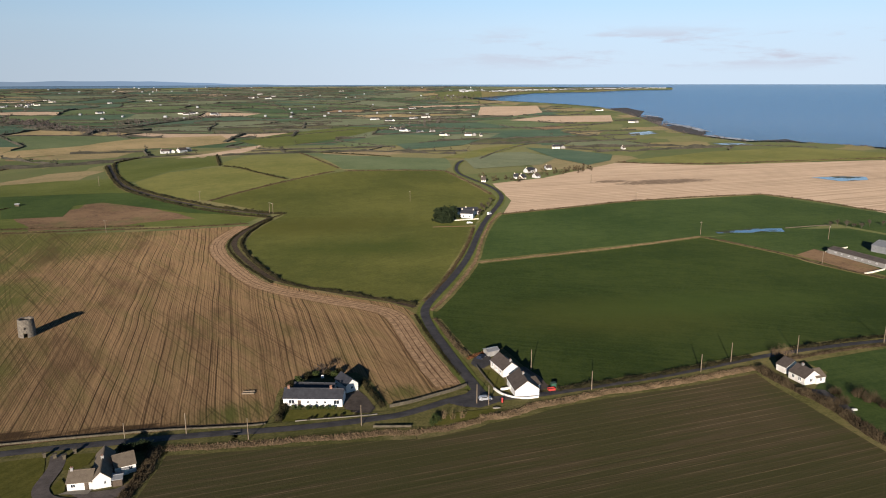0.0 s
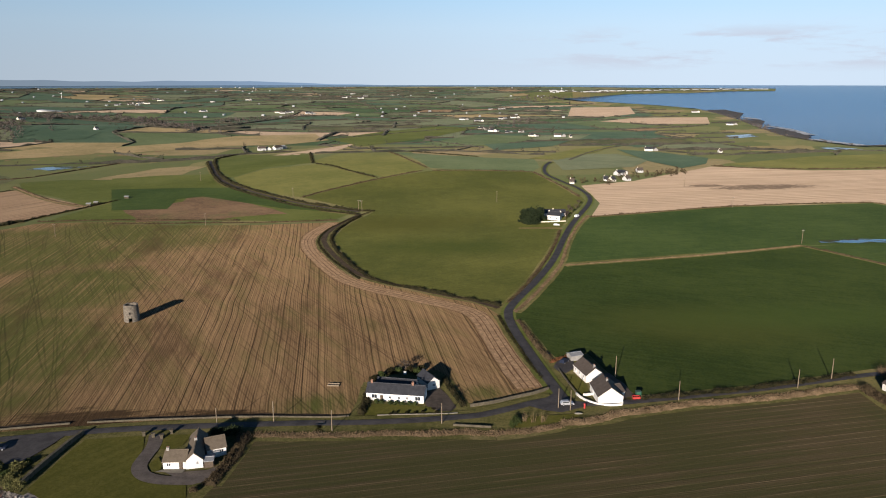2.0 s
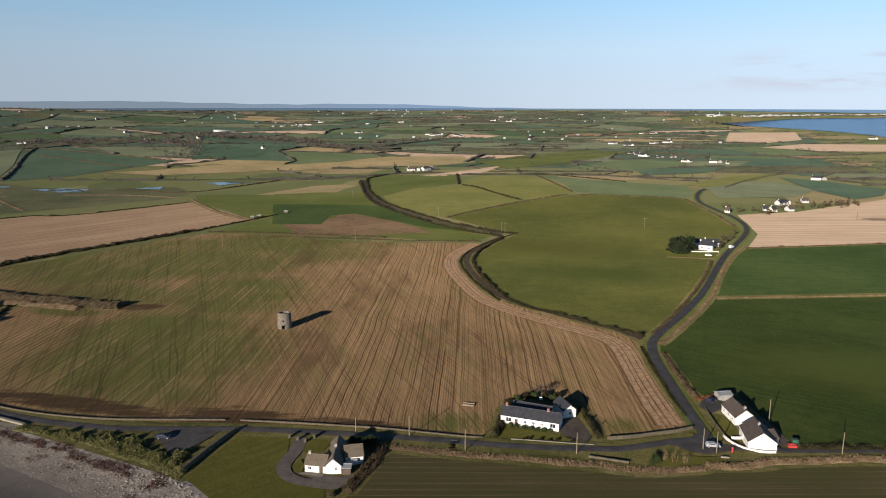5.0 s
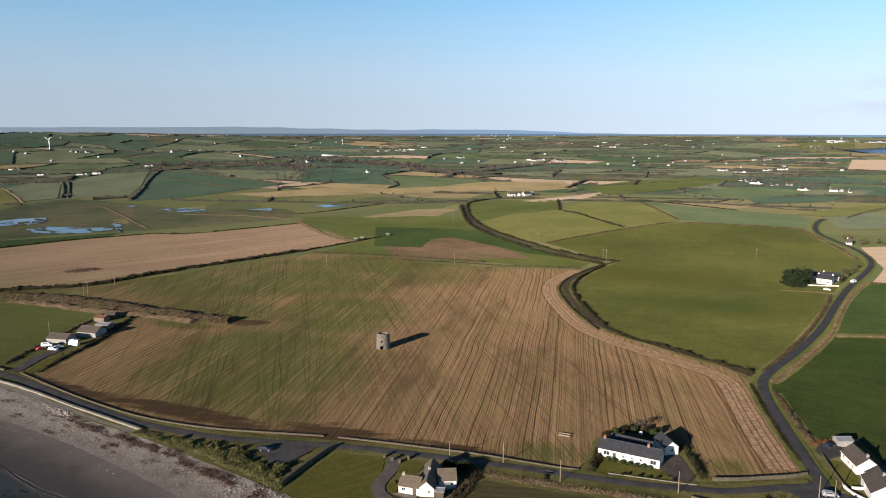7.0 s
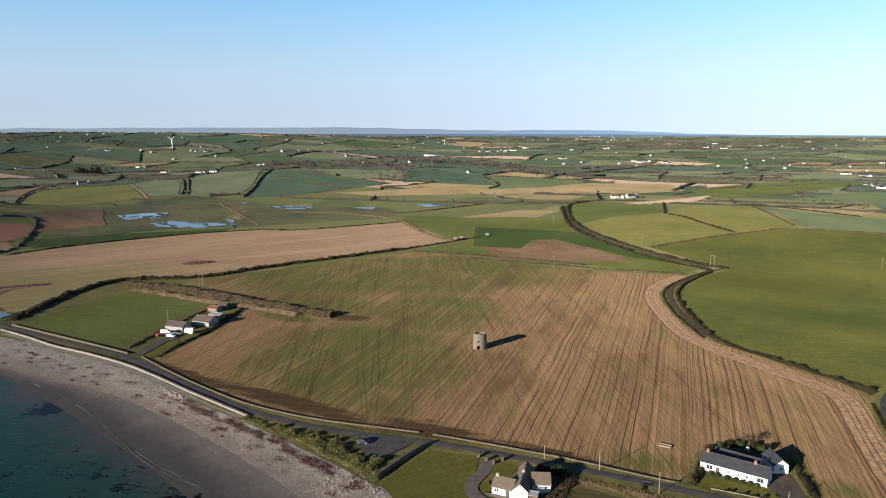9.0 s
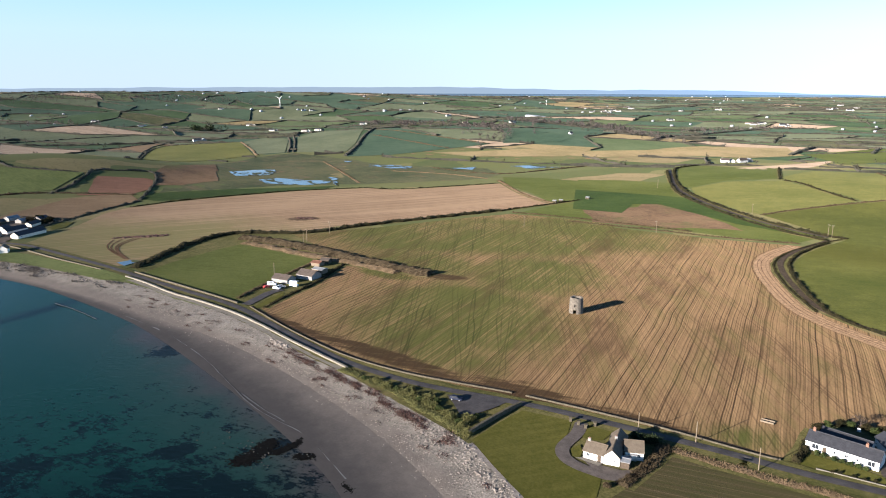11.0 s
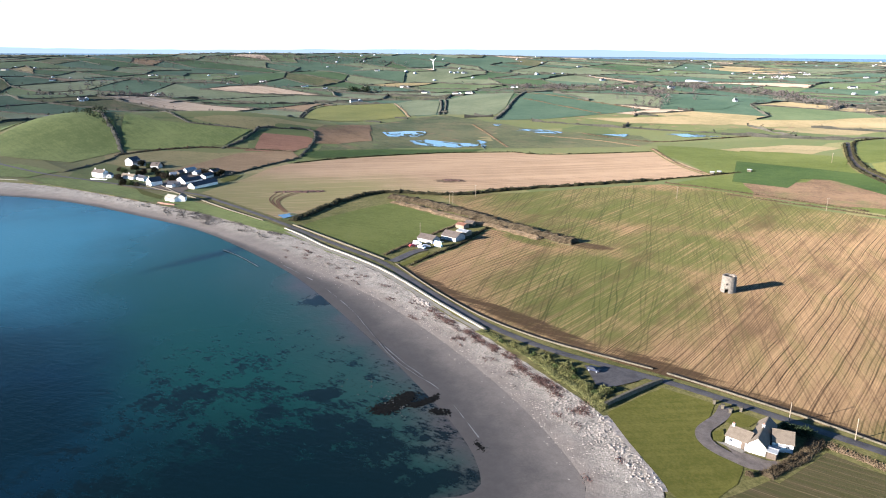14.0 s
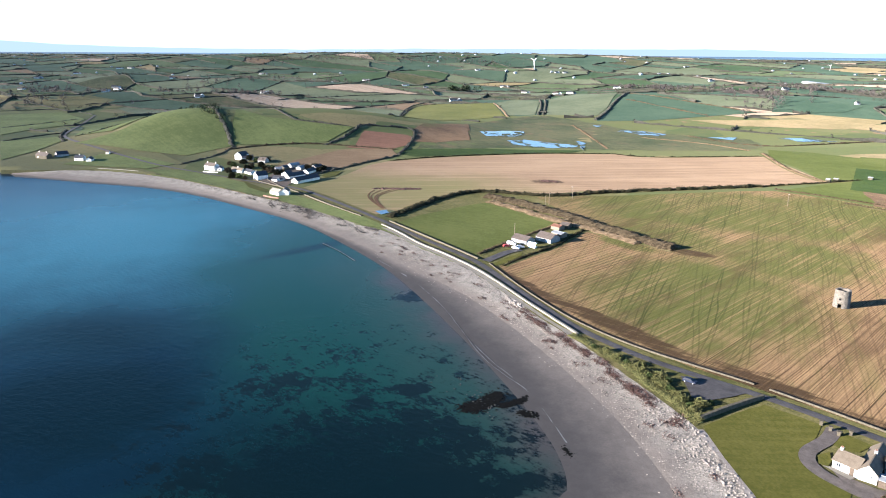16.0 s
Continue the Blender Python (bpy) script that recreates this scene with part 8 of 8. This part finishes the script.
tagged(new("reef_rocks", rocks_mesh("reef_rocks", reef, ROCK, er)), "dark rock ledges along the far shore", "rocks", kind="stuff")

# ---- soil heap, manure heaps, gate posts ----
for a_, b_, n, lab in (((-458, 331), (-450, 340), 80, "dark manure heap in the pale stubble"), ((-486, 201), (-470, 228), 210, "row of dark manure heaps in the field")):
    h_ = []
    for _ in range(n):
        k = _r.random()
        h_.append((a_[0] + (b_[0] - a_[0]) * k + _r.gauss(0, 1.4), a_[1] + (b_[1] - a_[1]) * k + _r.gauss(0, 1.4), lift(*a_, 0.1), _r.uniform(0.7, 1.5)))
    tagged(new("manure_heap", rocks_mesh("manure_heap", h_, WRACK, _r)), lab, "heap", kind="stuff")
for _off in (0.0, 4.5, 11.0, 15.0):
    tagged(ribbon("wheel_rut", [(-481 + _off * 0.45, 197 + _off), (-466 + _off * 0.2, 185 + _off * 0.5), (-446, 180 + _off * 0.25), (-420, 177.5 + _off * 0.1)], 0.9, RUT, 0.26 + 0.002 * _off, ragged=0.3), "dark curving wheel rut from the manure heaps to the gate", "rut", kind="structure")
for p in ((-356, 532), (-354, 539), (-343, 566)):
    house("tiny stone pump house by the gate", p, (p[0] + 3.0, p[1] + 1.0), 3.0, 1.8, 15, STONE, TIN, name="pump_house", category="hut")
# small trees on the verge by the junction
for i, p in enumerate(((0.2, 198.8), (2.9, 198.4), (5.7, 199.1))):
    thicket("slim young leafless saplings on the verge", p[0], p[1], 2.2, 5.0, BANK, 900 + i, "sapling", 16)
for i, p in enumerate(((-2.5, 199.2), (-1.8, 196.9), (-3.2, 195.5))):
    leafy("dark rounded shrub on the verge", p[0], p[1], 2.4, 1.8, GORSE, 910 + i)
field("verge_green", "green verge with young trees", LAWN, [(-3.3, 194.4), (0.9, 201.8), (9.7, 204.4), (18.6, 206.7), (16.6, 203.6), (7.7, 198.4), (0.9, 195.5)], off=0.26)

# ---- far woods and hedgerows ----
def far_trees(label, spots, tall, material, seed):
    rng = random.Random(seed)
    verts, faces = [], []
    for x, y in spots:
        h, z = tall * rng.uniform(0.6, 1.25), lift(x, y, 0.0)
        r = h * rng.uniform(0.35, 0.6)
        pts_ = []
        for _ in range(34):
            a, e = rng.uniform(0, 6.28), rng.random()
            q = r * math.sqrt(rng.random()) * math.sin(math.pi * min(0.95, 0.2 + e * 0.8))
            pts_.append(Vector((x + q * math.cos(a), y + q * math.sin(a), z + h * (0.1 + 0.85 * e))))
        tri_tufts(verts, faces, pts_, h * 0.16, rng)
    return tagged(new("woodland", mesh_of("woodland", verts, faces, material)), label, "wood", kind="stuff")


def scatter_line(points, n, wide, seed):
    rng = random.Random(seed)
    s = along(points, 5.0)
    out = []
    for _ in range(n):
        p = s[rng.randrange(len(s))][0]
        out.append((p.x + rng.gauss(0, wide), p.y + rng.gauss(0, wide)))
    return out


WOODS = [
    ("bare grey winter wood on the far slope", FAR_WOOD, 11, 110, 26, [(-1128, 1224), (-1049, 1243), (-847, 1079), (-783, 1006), (-730, 949)]),
    ("bare wood around the factory", FAR_WOOD, 11, 150, 28, [(-1021, 1375), (-1119, 1666), (-1009, 1686), (-912, 1616)]),
    ("bare wood beyond the drumlins", FAR_WOOD, 10, 80, 22, [(-1399, 1232), (-1364, 1296), (-1182, 1210)]),
    ("dark conifers by a farm", EVERGREEN, 12, 40, 12, [(-1594, 862), (-1581, 910)]),
    ("bare trees by the far lane", FAR_WOOD, 9, 60, 16, [(-1376, 274), (-1546, 366), (-1433, 383)]),
    ("wooded far hill", FAR_WOOD, 7, 520, 60, [(-2843, 633), (-2804, 916), (-2768, 1132), (-2615, 1352), (-2455, 1569)]),
    ("bare wood along the bottom land", FAR_WOOD, 9, 120, 26, [(-938, 1536), (-962, 1707), (-635, 1245), (-567, 1182)]),
    ("bare wood along the bottom land", FAR_WOOD, 8, 90, 22, [(-730, 1663), (-703, 1870), (-619, 1973)]),
    ("scrub around the village houses", FAR_WOOD, 7, 70, 16, [(-104, 1429), (-65, 1566), (-20, 1937), (24, 1879)]),
    ("scrub by the houses near the lane", HEDGE_BROWN, 5, 50, 9, [(37, 700), (70, 699), (103, 736), (132, 772), (169, 803)]),
    ("bare trees in the western farmland", FAR_WOOD, 9, 120, 30, [(-1478, -89), (-1403, -37), (-1354, 12), (-2022, -48)]),
    ("wooded hillock by the bay", FAR_WOOD, 9, 80, 45, [(-31, 2967), (40, 3072), (108, 3003)]),
    ("hedgerow trees in the western farmland", FAR_WOOD, 9, 90, 40, [(-1447, 136), (-1810, 283), (-1745, 455), (-1557, 585)]),
    ("dark scrub on the drumlin's crest", EVERGREEN, 5, 60, 9, [(-905, 140), (-880, 152), (-800, 151)]),
]
for i, (lab, mt, tall, n, wide, pts) in enumerate(WOODS):
    far_trees(lab, scatter_line(pts, n, wide, 50 + i), tall, mt, 80 + i)
# hedges and hedge trees along the edges of the far fields
fr = random.Random(77)
verts, faces, spots = [], [], []
for (i, j), crop in crop_of.items():
    for other, k0, k1 in (((i - 1, j), (i, j), (i, j + 1)), ((i, j - 1), (i, j), (i + 1, j))):
        if (crop_of.get(other) == crop and fr.random() < 0.7) or fr.random() < 0.1:
            continue
        a, b = Vector(knots[k0]), Vector(knots[k1])
        way = (b - a).normalized()
        m_, tall, wide = max(3, int((b - a).length / 11)), fr.uniform(1.6, 3.6), fr.uniform(1.8, 3.8)
        line = [a.lerp(b, k / m_) + Vector((-way.y, way.x)) * 3 * noise.noise(Vector((*a.lerp(b, k / m_), 0)) * 0.02) for k in range(m_ + 1)]
        free = np.ones(m_ + 1, bool)
        for o in FAR_OUTLINES:
            free &= ~inside(line, o)
        woody = fr.random() < 0.42
        for k, c in enumerate(line):
            side = Vector((-way.y, way.x)) * wide / 2
            z = lift(c.x, c.y, 0.0)
            h = tall * max(0.1, 0.85 + 1.0 * noise.noise(Vector((c.x, c.y, 0)) * 0.05) + fr.uniform(-0.2, 0.25))
            n = len(verts)
            verts += [(c.x - side.x, c.y - side.y, z - 1), (c.x - side.x * 0.6, c.y - side.y * 0.6, z + h * 0.8), (c.x + side.x * 0.3, c.y + side.y * 0.3, z + h), (c.x + side.x, c.y + side.y, z - 1)]
            if k and free[k] and free[k - 1]:
                faces += [(n - 4 + e, n - 3 + e, n + 1 + e, n + e) for e in range(3)]
            if free[k] and fr.random() < (0.36 if woody else 0.10):
                up = fr.uniform(3, 7.5)
                for _ in range(12):
                    spots.append(Vector((c.x + fr.gauss(0, up * 0.28), c.y + fr.gauss(0, up * 0.28), z + fr.uniform(0.2, 1.0) * up)))
tri_tufts(verts, faces, spots, 1.5, fr)
tagged(new("far_hedgerows", mesh_of("far_hedgerows", verts, faces, FAR_HEDGE)), "dark hedgerows and trees of the far farmland", "hedgerows", kind="stuff")
# tiny white houses towards the horizon, haze greyed into their colour
hv, hf = [], []
for _ in range(180):
    a, d = radians(fr.uniform(-4, 96)), 2000 * (2.1 ** fr.random())
    x, y = -math.sin(a) * d, math.cos(a) * d
    z, w, t = lift(x, y), fr.uniform(2, 4.5), fr.uniform(1.8, 2.6)
    n = len(hv)
    box(hv, hf, x - w, x + w, y - 4, y + 4, z - 1, z + t)
    n = len(hv)
    hv += [(x - w, y - 4, z + t), (x + w, y - 4, z + t), (x + w, y + 4, z + t), (x - w, y + 4, z + t), (x - w, y, z + t + 2), (x + w, y, z + t + 2)]
    hf += [(n, n + 1, n + 5, n + 4), (n + 2, n + 3, n + 4, n + 5), (n, n + 4, n + 3), (n + 1, n + 2, n + 5)]
tagged(new("distant_houses", mesh_of("distant_houses", hv, hf, HAZED_TOWN)), "countless small white houses near the horizon", "houses", kind="stuff")
# the town along the far bay
hv, hf = [], []
TOWN = along([(71, 3223), (334, 3717), (624, 3734), (926, 3794), (1161, 3797)], 12.0)
for p, w in TOWN:
    for _ in range(2):
        x, y = p.x + fr.gauss(0, 30), p.y + abs(fr.gauss(10, 30))
        z, k = lift(x, y), fr.uniform(3, 8)
        box(hv, hf, x - k, x + k, y - 4, y + 4, z - 2, z + fr.uniform(1.5, 4.5))
tagged(new("distant_town", mesh_of("distant_town", hv, hf, HAZED_TOWN)), "pale houses of a town along the far bay", "town", kind="stuff")

# ---- hazy hills beyond the lough: a sheet that glows in haze colours ----
def hills(name, base, tops, d, colour, seed):
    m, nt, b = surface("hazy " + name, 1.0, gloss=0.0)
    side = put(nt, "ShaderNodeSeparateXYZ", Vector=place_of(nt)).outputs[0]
    # haze is put into the emission, dimmer towards the west
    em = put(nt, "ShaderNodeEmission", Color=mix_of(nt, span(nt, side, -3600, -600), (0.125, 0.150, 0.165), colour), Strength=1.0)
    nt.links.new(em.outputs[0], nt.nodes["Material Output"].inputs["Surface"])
    verts, faces = [], []
    n = 160
    for i in range(n + 1):
        a = -10 + (120 + 10) * i / n
        h = 0.0
        for c, w, t in tops:
            h += t * math.exp(-((a - c) / w) ** 2)
        h += 0.12 * noise.noise(Vector((a * 0.35, seed, 0))) + 0.025 * noise.noise(Vector((a * 1.3, seed, 4)))
        h = (0.50 + h) * min(max((a - 6) / 16, 0.0), 1.0)
        x, y = -math.sin(radians(a)) * d, math.cos(radians(a)) * d
        verts += [(x, y, 100 + d * math.tan(radians(base))), (x, y, 100 + d * math.tan(radians(max(base + 0.01, base + h))))]
        if i:
            faces.append((2 * i - 2, 2 * i, 2 * i + 1, 2 * i - 1))
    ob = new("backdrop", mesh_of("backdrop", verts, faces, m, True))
    return tagged(ob, "glowing sheet of hazy blue hills on the horizon", "hills", kind="structure")


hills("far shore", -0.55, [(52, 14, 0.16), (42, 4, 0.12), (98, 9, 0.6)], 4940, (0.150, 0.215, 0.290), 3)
